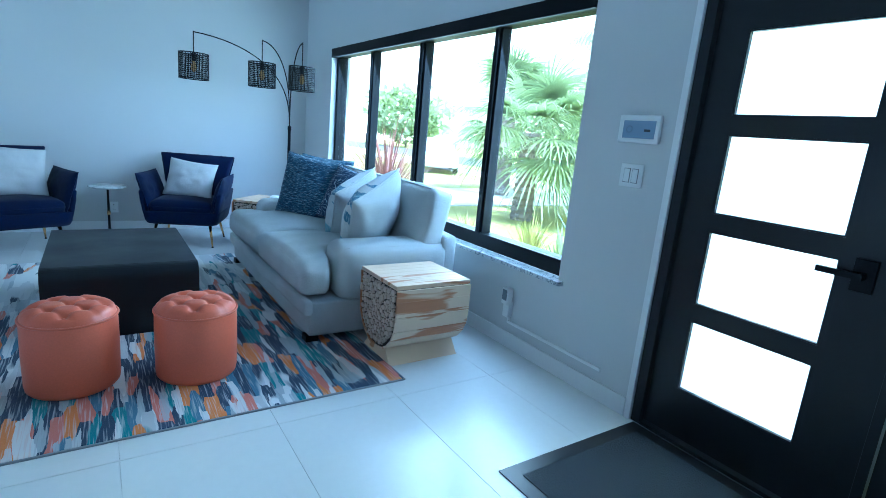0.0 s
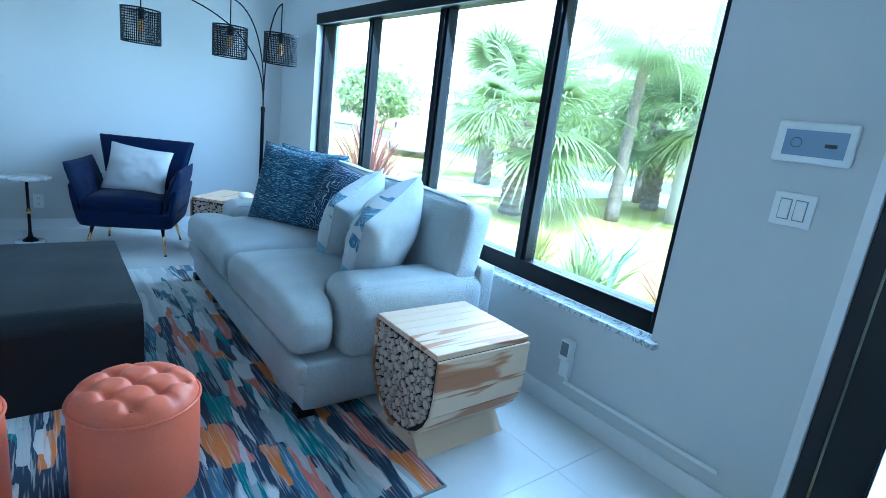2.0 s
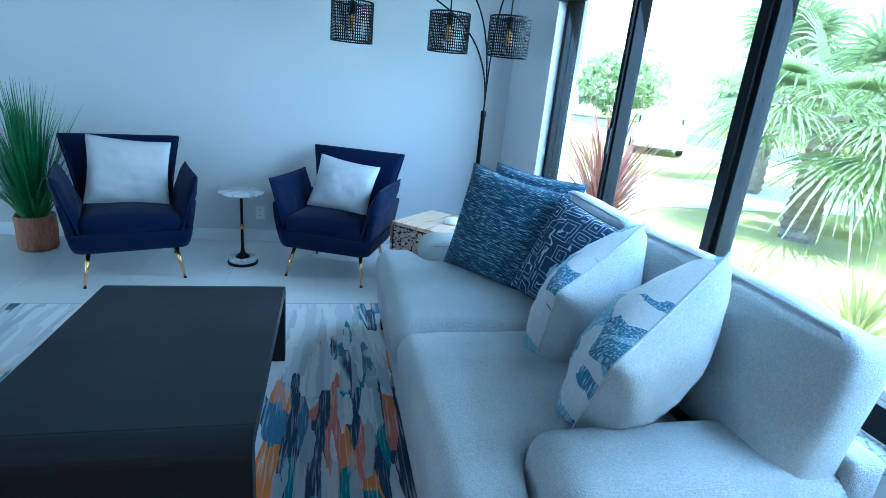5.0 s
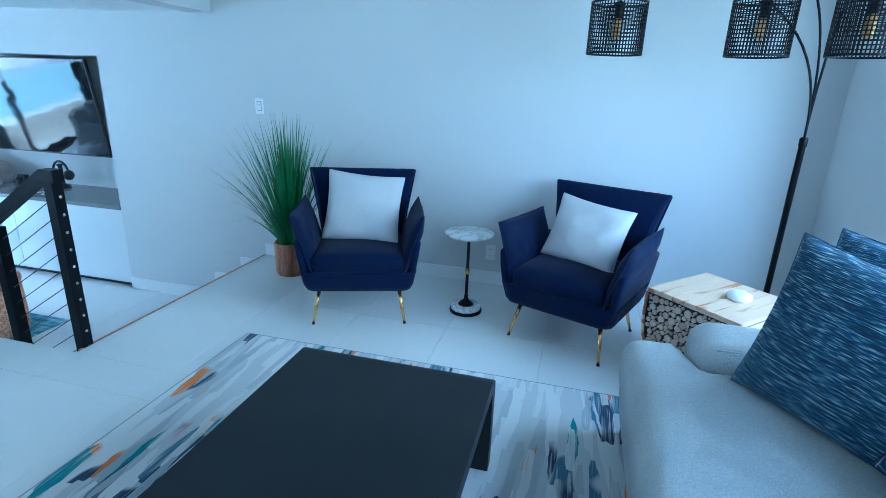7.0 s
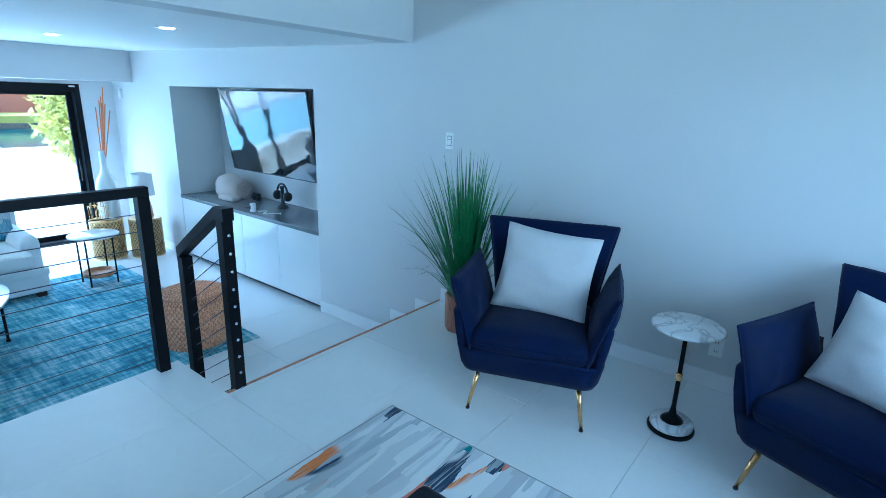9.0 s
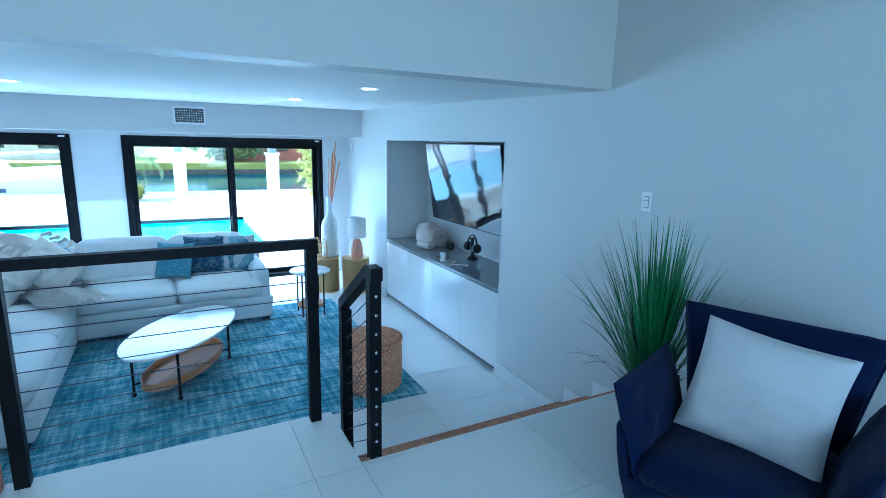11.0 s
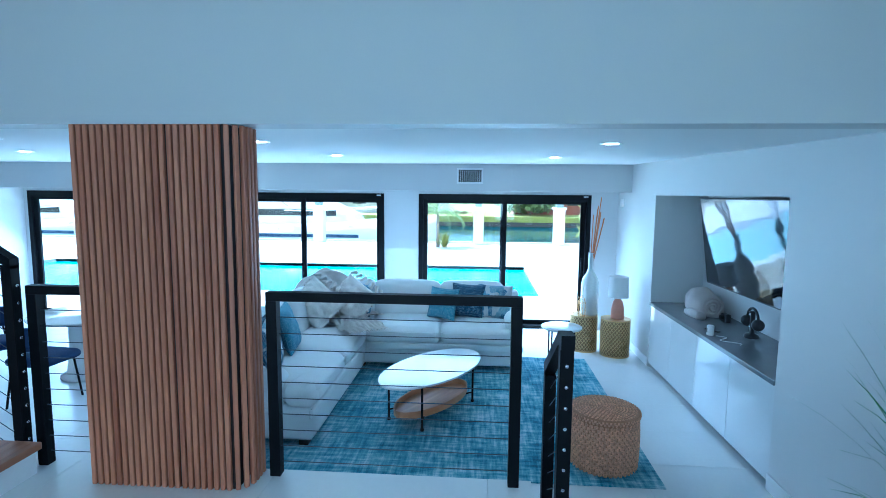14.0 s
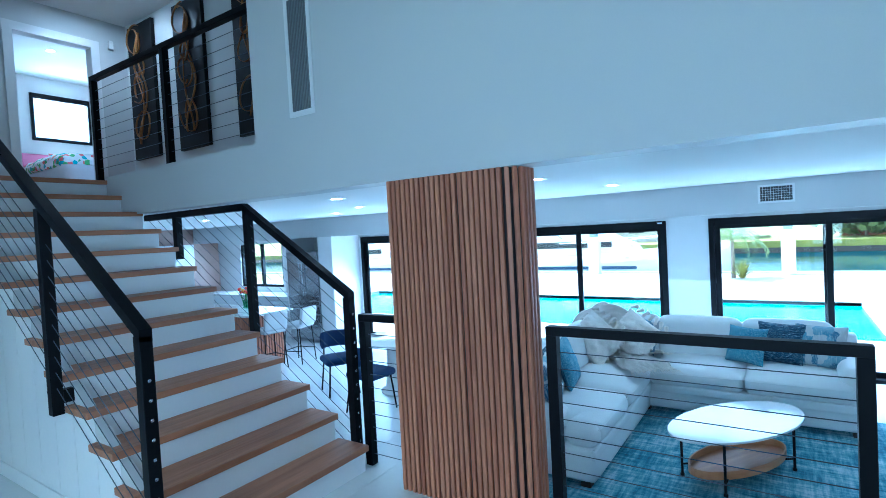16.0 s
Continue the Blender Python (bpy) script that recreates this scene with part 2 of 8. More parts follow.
def wood_mat(name, dark, light, grain=(1.2, 14, 14), rough=0.45, rand=0.5):
    m = mat(name, light, rough, var=0.1, bump=0.03, fine=60, stretch=grain)
    nt = m.node_tree
    tc = nt.nodes.new("ShaderNodeTexCoord")
    info = nt.nodes.new("ShaderNodeObjectInfo")
    off = nt.nodes.new("ShaderNodeVectorMath")
    off.operation = "MULTIPLY_ADD"
    off.inputs[1].default_value = grain
    links(nt, tc.outputs["Object"], off.inputs[0])
    sc = nt.nodes.new("ShaderNodeMath")
    sc.operation = "MULTIPLY"
    sc.inputs[1].default_value = 37.0
    links(nt, info.outputs["Random"], sc.inputs[0])
    links(nt, sc.outputs[0], off.inputs[2])
    nz = nt.nodes.new("ShaderNodeTexNoise")
    nz.inputs["Scale"].default_value, nz.inputs["Detail"].default_value, nz.inputs["Distortion"].default_value = 1.0, 6, 0.6
    links(nt, off.outputs[0], nz.inputs["Vector"])
    ad = nt.nodes.new("ShaderNodeMath")
    ad.operation = "MULTIPLY_ADD"
    ad.inputs[1].default_value = rand * 0.3
    links(nt, info.outputs["Random"], ad.inputs[0])
    links(nt, nz.outputs[0], ad.inputs[2])
    r = ramp_nodes(nt, ad.outputs[0], [(0.3, dark), (0.5 + rand * 0.15, [(a + b) / 2 for a, b in zip(dark, light)]), (0.75 + rand * 0.2, light)])
    links(nt, r.outputs[0], nt.nodes["Principled BSDF"].inputs["Base Color"])
    return m


TREAD = wood_mat("oiled oak tread", (0.24, 0.095, 0.042), (0.48, 0.23, 0.115), (1.5, 22, 10))
SLAT = wood_mat("warm cedar slat", (0.32, 0.11, 0.055), (0.6, 0.27, 0.145), (14, 14, 0.7))
SLATGAP = mat("dark slat backing", (0.02, 0.012, 0.01), 0.8)

# ---- structure: levels in metres ----
LOW, DECK, HALL = -0.535, 1.957, 2.335
EAST, NORTH, WEST, FACE = 2.30, 6.74, -7.785, -2.14
SOUTH = -3.25

# floor slabs
bm = boxes((-2.36, 2.7, SOUTH, 4.9, -0.62, -0.012), (-1.8, 2.7, 4.9, NORTH, -0.62, -0.012))
floor_up = structure("floor", bm, GROUT, "pale porcelain tiled floor of the entry level", "floor")
bm = boxes((-8.0, -2.36, -8.4, 7.6, LOW - 0.2, LOW - 0.012), (-2.36, -1.8, 4.9, NORTH, LOW - 0.2, LOW - 0.012))
floor_low = structure("floor_lower", bm, GROUT, "pale porcelain tiled floor of the sunken lounge", "floor")

# walls
bm = boxes(
    (EAST, EAST + 0.22, 5.9, NORTH + 0.2, -0.1, 2.95), (EAST, EAST + 0.22, 2.14, 5.9, -0.1, 0.545), (EAST, EAST + 0.22, 2.14, 5.9, 2.17, 2.95),
    (EAST, EAST + 0.22, 1.52, 2.14, -0.1, 2.95), (EAST, EAST + 0.22, -0.5, 1.52, 2.09, 2.95), (EAST, EAST + 0.22, SOUTH - 0.2, -0.5, -0.1, 2.95))
structure("wall_east", bm, PAINT, "white painted front wall with window and door openings", "wall")
bm = boxes(
    (-3.33, EAST, NORTH, NORTH + 0.2, -0.62, 5.1), (-6.08, -3.33, NORTH, NORTH + 0.2, 1.615, 5.1), (-8.0, -6.08, NORTH, NORTH + 0.2, -0.62, 5.1))
structure("wall_north", bm, PAINT, "long white painted side wall with a television niche", "wall")
bm = boxes((-6.28, -3.13, 7.36, 7.5, -0.62, 1.8), (-6.28, -6.08, NORTH + 0.2, 7.36, -0.62, 1.8), (-3.33, -3.13, NORTH + 0.2, 7.36, -0.62, 1.8), (-6.08, -3.33, NORTH + 0.2, 7.36, 1.615, 1.8))
structure("niche_lining", bm, PAINT, "grey-white recess holding the television", "wall")
W0, W1 = WEST - 0.2, WEST
doors_y = [(-3.02, -0.32), (0.35, 3.056), (3.615, 6.323)]
TOPW = 2.055
segs = [(-8.4, -7.25, LOW, TOPW), (-7.25, -5.6, LOW, 0.5), (-7.25, -5.6, 1.65, TOPW), (-5.6, -3.02, LOW, TOPW)]
segs += [(a, b, 1.61, TOPW) for a, b in doors_y] + [(-0.32, 0.35, LOW, TOPW), (3.056, 3.615, LOW, TOPW), (6.323, NORTH + 0.2, LOW, TOPW)]
structure("wall_west", boxes(*[(W0, W1, a, b, c - 0.08, d) for a, b, c, d in segs]), PAINT, "white painted patio wall with sliding door openings", "wall")
structure("wall_balcony", boxes((FACE - 0.2, FACE, 1.19, NORTH, DECK, 5.1), (FACE - 0.2, FACE, -1.27, 1.19, DECK, 2.37)), PAINT, "tall white wall and fascia above the sunken lounge", "wall")
structure("bulkhead", boxes((WEST, -7.1, -8.2, NORTH, 1.655, 2.06)), PAINT, "white boxed bulkhead over the sliding doors", "bulkhead")
def lounge_ceiling(x):
    return DECK + 0.0178 * max(0.0, FACE - x)


bm = boxes((-7.985, FACE - 0.2, -8.4, NORTH, DECK, 2.1), (FACE - 0.2, FACE, -8.4, -1.27, DECK, 2.1))
for v in bm.verts:
    if v.co.z < 2.0 and v.co.x < FACE - 0.1:
        v.co.z = lounge_ceiling(v.co.x)
structure("ceiling_lower", bm, CEIL, "flat white ceiling of the sunken lounge", "ceiling")
structure("floor_hall", boxes((-3.5, FACE - 0.2, SOUTH, NORTH, 2.1, HALL), (FACE - 0.2, -0.85, SOUTH, -1.27, 2.1, HALL), (-4.6, -1.4, -7.0, SOUTH, 2.1, HALL)), TREAD, "wooden floor of the upper hall", "floor")
structure("wall_hall", boxes((-3.6, -3.4, SOUTH, NORTH, HALL, 5.1)), PAINT, "white painted wall of the upper hall", "wall")
structure("wall_south", boxes((-2.07, EAST, SOUTH - 0.15, SOUTH, -0.1, 5.1), (-3.6, -2.93, SOUTH - 0.15, SOUTH, HALL, 5.1), (-2.93, -2.07, SOUTH - 0.15, SOUTH, 4.38, 5.1), (FACE - 0.2, -2.07, SOUTH - 0.15, SOUTH, -0.1, 2.1)), PAINT, "white painted end wall with the bedroom doorway", "wall")
bm = bmesh.new()
v = [bm.verts.new(c) for c in ((2.6, SOUTH - 0.2, 2.7), (2.6, NORTH + 0.2, 2.7), (FACE, NORTH + 0.2, 4.9), (FACE, SOUTH - 0.2, 4.9), (2.6, SOUTH - 0.2, 2.85), (2.6, NORTH + 0.2, 2.85), (FACE, NORTH + 0.2, 5.05), (FACE, SOUTH - 0.2, 5.05))]
for f in ((3, 2, 1, 0), (4, 5, 6, 7), (0, 1, 5, 4), (1, 2, 6, 5), (2, 3, 7, 6), (3, 0, 4, 7)):
    bm.faces.new([v[i] for i in f])
structure("ceiling", bm, CEIL, "white vaulted ceiling of the entry level", "ceiling")
structure("ceiling_hall", boxes((-3.6, FACE, SOUTH - 0.2, NORTH + 0.2, 4.79, 4.95)), CEIL, "flat white ceiling of the upper hall", "ceiling")
# kitchen end and stair-side closures
structure("wall_kitchen", boxes((-8.0, FACE, -8.4, -8.2, LOW - 0.08, 2.06)), mat("taupe backsplash", (0.42, 0.3, 0.25), 0.4), "taupe kitchen end wall", "wall")
structure("wall_understair", boxes((FACE - 0.2, FACE - 0.02, -8.4, 1.0, LOW - 0.08, 0.0)), PAINT, "white low wall below the stair", "wall")
structure("wall_kitchen_side", boxes((FACE - 0.2, FACE, -8.4, SOUTH - 0.15, 0.0, DECK)), PAINT, "white kitchen side wall", "wall")

# ---- fabrics and surfaces of the loose things ----
def weave(m, scale=260.0, strength=0.5, streak=None):
    """Adds a woven relief to a cloth material."""
    nt = m.node_tree
    tc = nt.nodes.new("ShaderNodeTexCoord")
    out = []
    for st in ((6, 1, 1), (1, 6, 1), (1, 1, 6)):
        mp = nt.nodes.new("ShaderNodeMapping")
        mp.inputs["Scale"].default_value = [scale * 1.1 * q for q in st]
        links(nt, tc.outputs["Object"], mp.inputs["Vector"])
        w = nt.nodes.new("ShaderNodeTexNoise")
        w.inputs["Scale"].default_value, w.inputs["Detail"].default_value = 1.0, 2
        links(nt, mp.outputs[0], w.inputs["Vector"])
        out.append(w.outputs[0])
    a = nt.nodes.new("ShaderNodeMath")
    a.operation = "ADD"
    links(nt, out[0], a.inputs[0])
    links(nt, out[1], a.inputs[1])
    c = nt.nodes.new("ShaderNodeMath")
    c.operation = "ADD"
    links(nt, a.outputs[0], c.inputs[0])
    links(nt, out[2], c.inputs[1])
    b = nt.nodes.new("ShaderNodeBump")
    b.inputs["Strength"].default_value, b.inputs["Distance"].default_value = strength, 0.003
    links(nt, c.outputs[0], b.inputs["Height"])
    links(nt, b.outputs[0], nt.nodes["Principled BSDF"].inputs["Normal"])
    return m


LINEN = weave(mat("pale grey linen", (0.43, 0.45, 0.455), 0.9, var=0.26, scale=3, fine=170, sheen=0.1), 60, 0.8)
LINEN2 = weave(mat("white cotton upholstery", (0.74, 0.75, 0.75), 0.9, var=0.07, scale=3, fine=130, sheen=0.2), 60, 0.25)
WHITEPILLOW = weave(mat("off-white cotton", (0.55, 0.55, 0.56), 0.9, var=0.06, scale=6, fine=110), 70, 0.3)
VELVET = mat("navy velvet", (0.002, 0.0065, 0.036), 0.75, var=0.35, scale=6, fine=90, bump=0.03, sheen=0.06, spec=0.15)
SALMON = mat("salmon leatherette", (0.62, 0.15, 0.075), 0.42, var=0.08, scale=4, fine=120, bump=0.05, bscale=260, dist=0.002)
CHAR = mat("matt charcoal laminate", (0.009, 0.011, 0.015), 0.45, var=0.08, scale=3, fine=160, bump=0.01, spec=0.3)
PLASTIC = mat("white plastic", (0.85, 0.85, 0.84), 0.4, var=0.02, bump=0.0)
BLACKPL = mat("black plastic", (0.015, 0.015, 0.017), 0.35, var=0.05, bump=0.0)


def streaked(name, cols, stretch, sheen=0.1, bump=True):
    """Cloth with yarns of several colours running one way."""
    m = mat(name, cols[0], 0.9, var=0.1, sheen=sheen)
    nt = m.node_tree
    tc = nt.nodes.new("ShaderNodeTexCoord")
    mp = nt.nodes.new("ShaderNodeMapping")
    mp.inputs["Scale"].default_value = stretch
    links(nt, tc.outputs["Object"], mp.inputs["Vector"])
    nz = nt.nodes.new("ShaderNodeTexNoise")
    nz.inputs["Scale"].default_value, nz.inputs["Detail"].default_value = 1.0, 3
    links(nt, mp.outputs[0], nz.inputs["Vector"])
    k = len(cols)
    r = ramp_nodes(nt, nz.outputs[0], [(0.3 + 0.4 * i / (k - 1), c) for i, c in enumerate(cols)])
    links(nt, r.outputs[0], nt.nodes["Principled BSDF"].inputs["Base Color"])
    return weave(m, 60, 0.35)


BLUESTREAK = streaked("blue slub weave", [(0.005, 0.014, 0.035), (0.01, 0.035, 0.08), (0.04, 0.11, 0.18), (0.5, 0.56, 0.6)], (26, 26, 380))
BLUETEX = streaked("blue textured weave", [(0.04, 0.13, 0.22), (0.1, 0.25, 0.35), (0.35, 0.48, 0.52)], (90, 90, 90))


def glyph_cloth():
    """Dark blue cloth with pale hand-drawn line marks."""
    m = mat("navy cloth with pale line marks", (0.02, 0.05, 0.12), 0.9)
    nt = m.node_tree
    tc = nt.nodes.new("ShaderNodeTexCoord")
    nz = nt.nodes.new("ShaderNodeTexNoise")
    nz.inputs["Scale"].default_value = 3
    links(nt, tc.outputs["Object"], nz.inputs["Vector"])
    mixv = nt.nodes.new("ShaderNodeVectorMath")
    mixv.operation = "MULTIPLY_ADD"
    mixv.inputs[1].default_value = (0.06, 0.06, 0.06)
    links(nt, nz.outputs["Color"], mixv.inputs[0])
    links(nt, tc.outputs["Object"], mixv.inputs[2])
    vo = nt.nodes.new("ShaderNodeTexVoronoi")
    vo.feature, vo.distance = "F1", "CHEBYCHEV"
    vo.inputs["Scale"].default_value = 13.0
    links(nt, mixv.outputs[0], vo.inputs["Vector"])
    mul = nt.nodes.new("ShaderNodeMath")
    mul.operation = "MULTIPLY"
    mul.inputs[1].default_value = 5.0
    links(nt, vo.outputs["Distance"], mul.inputs[0])
    fr = nt.nodes.new("ShaderNodeMath")
    fr.operation = "FRACT"
    links(nt, mul.outputs[0], fr.inputs[0])
    nb = nt.nodes.new("ShaderNodeTexNoise")
    nb.inputs["Scale"].default_value = 40
    links(nt, tc.outputs["Object"], nb.inputs["Vector"])
    ad = nt.nodes.new("ShaderNodeMath")
    ad.operation = "MULTIPLY_ADD"
    ad.inputs[1].default_value = 0.5
    links(nt, nb.outputs[0], ad.inputs[0])
    links(nt, fr.outputs[0], ad.inputs[2])
    navy, pale = (0.012, 0.035, 0.085), (0.42, 0.47, 0.5)
    r = ramp_nodes(nt, ad.outputs[0], [(0.0, navy), (0.5, navy), (0.56, pale), (0.66, pale), (0.72, navy)])
    links(nt, r.outputs[0], nt.nodes["Principled BSDF"].inputs["Base Color"])
    return weave(m, 70, 0.25)


GLYPH = glyph_cloth()


def ikat_cloth():
    """White cloth with soft blue brushed blocks."""
    m = mat("white cloth with brushed blue blocks", (0.6, 0.6, 0.6), 0.9)
    nt = m.node_tree
    tc = nt.nodes.new("ShaderNodeTexCoord")
    nz = nt.nodes.new("ShaderNodeTexNoise")
    nz.inputs["Scale"].default_value = 14
    links(nt, tc.outputs["Object"], nz.inputs["Vector"])
    mv = nt.nodes.new("ShaderNodeVectorMath")
    mv.operation = "MULTIPLY_ADD"
    mv.inputs[1].default_value = (0.07, 0.07, 0.02)
    links(nt, nz.outputs["Color"], mv.inputs[0])
    links(nt, tc.outputs["Object"], mv.inputs[2])
    mp = nt.nodes.new("ShaderNodeMapping")
    mp.inputs["Scale"].default_value = (12, 0.1, 9)
    mp.inputs["Rotation"].default_value = (0, 0.6, 0)
    links(nt, mv.outputs[0], mp.inputs["Vector"])
    ck = nt.nodes.new("ShaderNodeTexVoronoi")
    ck.feature = "F1"
    ck.inputs["Scale"].default_value = 1.0
    links(nt, mp.outputs[0], ck.inputs["Vector"])
    sep = nt.nodes.new("ShaderNodeSeparateColor")
    links(nt, ck.outputs["Color"], sep.inputs[0])
    r = ramp_nodes(nt, sep.outputs[0], [(0.0, (0.48, 0.5, 0.51)), (0.28, (0.2, 0.33, 0.42)), (0.48, (0.06, 0.15, 0.25)), (0.66, (0.48, 0.5, 0.51)), (0.82, (0.12, 0.25, 0.36))], True)
    fine = nt.nodes.new("ShaderNodeTexNoise")
    fine.inputs["Scale"].default_value = 1.0
    mp2 = nt.nodes.new("ShaderNodeMapping")
    mp2.inputs["Scale"].default_value = (160, 160, 14)
    links(nt, tc.outputs["Object"], mp2.inputs["Vector"])
    links(nt, mp2.outputs[0], fine.inputs["Vector"])
    mx = nt.nodes.new("ShaderNodeMix")
    mx.data_type = "RGBA"
    rf = ramp_nodes(nt, fine.outputs[0], [(0.52, (0, 0, 0)), (0.62, (0.55, 0.55, 0.55))])
    links(nt, rf.outputs[0], mx.inputs[0])
    links(nt, r.outputs[0], mx.inputs[6])
    mx.inputs[7].default_value = (0.6, 0.62, 0.63, 1)
    links(nt, mx.outputs[2], nt.nodes["Principled BSDF"].inputs["Base Color"])
    return weave(m, 70, 0.25)


IKAT = ikat_cloth()


def abstract_rug():
    """Brush strokes of many colours along the rug, thinning out to pale grey at its far end."""
    m = mat("abstract brush-stroke pile", (0.4, 0.4, 0.42), 0.95, bump=0.08, bscale=420, sheen=0.15)
    nt = m.node_tree
    N = nt.nodes
    tc = N.new("ShaderNodeTexCoord")
    wob = N.new("ShaderNodeTexNoise")
    wob.inputs["Scale"].default_value, wob.inputs["Detail"].default_value = 14, 3
    links(nt, tc.outputs["Object"], wob.inputs["Vector"])
    mv = N.new("ShaderNodeVectorMath")
    mv.operation = "MULTIPLY_ADD"
    mv.inputs[1].default_value = (0.012, 0.07, 0)
    links(nt, wob.outputs["Color"], mv.inputs[0])
    links(nt, tc.outputs["Object"], mv.inputs[2])

    def strokes(sx, sy, off, stops):
        mp = N.new("ShaderNodeMapping")
        mp.inputs["Scale"].default_value = (sx, sy, 1)
        mp.inputs["Location"].default_value = (off, off * 1.7, 0)
        links(nt, mv.outputs[0], mp.inputs["Vector"])
        vo = N.new("ShaderNodeTexVoronoi")
        vo.voronoi_dimensions = "2D"
        vo.distance = "CHEBYCHEV"
        vo.inputs["Scale"].default_value = 1.0
        links(nt, mp.outputs[0], vo.inputs["Vector"])
        sep = N.new("ShaderNodeSeparateColor")
        links(nt, vo.outputs["Color"], sep.inputs[0])
        return sep, ramp_nodes(nt, sep.outputs[0], stops, True)

    W, G, L = (0.74, 0.74, 0.74), (0.38, 0.39, 0.42), (0.6, 0.61, 0.63)
    NV, TL, BL, ORG, PK = (0.012, 0.035, 0.085), (0.03, 0.2, 0.24), (0.08, 0.17, 0.27), (0.62, 0.2, 0.025), (0.55, 0.17, 0.12)
    s0, base = strokes(22, 2.4, 3.1, [(0, W), (0.25, L), (0.45, (0.5, 0.51, 0.54)), (0.62, W), (0.8, L)])
    s1, top = strokes(20, 3.8, 9.4, [(0, NV), (0.2, BL), (0.3, TL), (0.4, ORG), (0.5, NV), (0.66, PK), (0.76, ORG), (0.87, NV)])
    s2, over = strokes(31, 4.2, 5.2, [(0, W), (0.3, L), (0.5, (0.46, 0.49, 0.52)), (0.66, W), (0.8, (0.42, 0.46, 0.5))])
    grp = N.new("ShaderNodeTexNoise")
    grp.inputs["Scale"].default_value, grp.inputs["Detail"].default_value = 1.0, 2
    gm = N.new("ShaderNodeMapping")
    gm.inputs["Scale"].default_value = (3.2, 1.5, 1)
    links(nt, tc.outputs["Object"], gm.inputs["Vector"])
    links(nt, gm.outputs[0], grp.inputs["Vector"])
    sp = N.new("ShaderNodeSeparateXYZ")
    links(nt, tc.outputs["Object"], sp.inputs[0])
    fade = N.new("ShaderNodeMapRange")
    fade.inputs["From Min"].default_value, fade.inputs["From Max"].default_value = 3.75, 4.7
    fade.inputs["To Min"].default_value, fade.inputs["To Max"].default_value = 0.19, -0.27
    slant = N.new("ShaderNodeMath")
    slant.operation = "MULTIPLY_ADD"
    slant.inputs[1].default_value = -0.25
    links(nt, sp.outputs["X"], slant.inputs[0])
    links(nt, sp.outputs["Y"], slant.inputs[2])
    links(nt, slant.outputs[0], fade.inputs["Value"])
    acc = N.new("ShaderNodeMath")
    acc.operation = "ADD"
    links(nt, grp.outputs[0], acc.inputs[0])
    links(nt, fade.outputs[0], acc.inputs[1])
    acc2 = N.new("ShaderNodeMath")
    acc2.operation = "MULTIPLY_ADD"
    acc2.inputs[1].default_value = 0.5
    links(nt, s1.outputs[1], acc2.inputs[0])
    links(nt, acc.outputs[0], acc2.inputs[2])
    mask = ramp_nodes(nt, acc2.outputs[0], [(0.66, (0, 0, 0)), (0.69, (1, 1, 1))])
    dry = N.new("ShaderNodeTexNoise")
    dry.inputs["Scale"].default_value = 1.0
    dm = N.new("ShaderNodeMapping")
    dm.inputs["Scale"].default_value = (120, 5, 1)
    links(nt, tc.outputs["Object"], dm.inputs["Vector"])
    links(nt, dm.outputs[0], dry.inputs["Vector"])
    drm = ramp_nodes(nt, dry.outputs[0], [(0.34, (0.45, 0.45, 0.45)), (0.48, (1, 1, 1))])
    mm = N.new("ShaderNodeMath")
    mm.operation = "MULTIPLY"
    links(nt, mask.outputs[0], mm.inputs[0])
    links(nt, drm.outputs[0], mm.inputs[1])
    mx = N.new("ShaderNodeMix")
    mx.data_type = "RGBA"
    links(nt, mm.outputs[0], mx.inputs[0])
    links(nt, base.outputs[0], mx.inputs[6])
    links(nt, top.outputs[0], mx.inputs[7])
    veil = ramp_nodes(nt, s2.outputs[1], [(0.74, (0, 0, 0)), (0.77, (0.9, 0.9, 0.9))])
    vm = N.new("ShaderNodeMath")
    vm.operation = "MULTIPLY"
    links(nt, veil.outputs[0], vm.inputs[0])
    links(nt, drm.outputs[0], vm.inputs[1])
    mz = N.new("ShaderNodeMix")
    mz.data_type = "RGBA"
    links(nt, vm.outputs[0], mz.inputs[0])
    links(nt, mx.outputs[2], mz.inputs[6])
    links(nt, over.outputs[0], mz.inputs[7])
    links(nt, mz.outputs[2], N["Principled BSDF"].inputs["Base Color"])
    return m


RUGMAT = abstract_rug()


# ---- entry level: rug, coffee table, ottomans ----
rug = thing("area_rug", pose(0, 0, 0), "multicoloured abstract brush-stroke rug on the tiled floor", "rug")
part("rug_field", boxes((-1.045, 1.425, 2.365, 5.385, 0.0, 0.011), bevel=0.003), RUGMAT, rug)
part("binding", boxes((-1.052, -1.045, 2.358, 5.392, 0, 0.009), (1.425, 1.432, 2.358, 5.392, 0, 0.009), (-1.045, 1.425, 2.358, 2.365, 0, 0.009), (-1.045, 1.425, 5.385, 5.392, 0, 0.009)), mat("rug binding", (0.3, 0.31, 0.33), 0.9), rug, "grey bound edge")


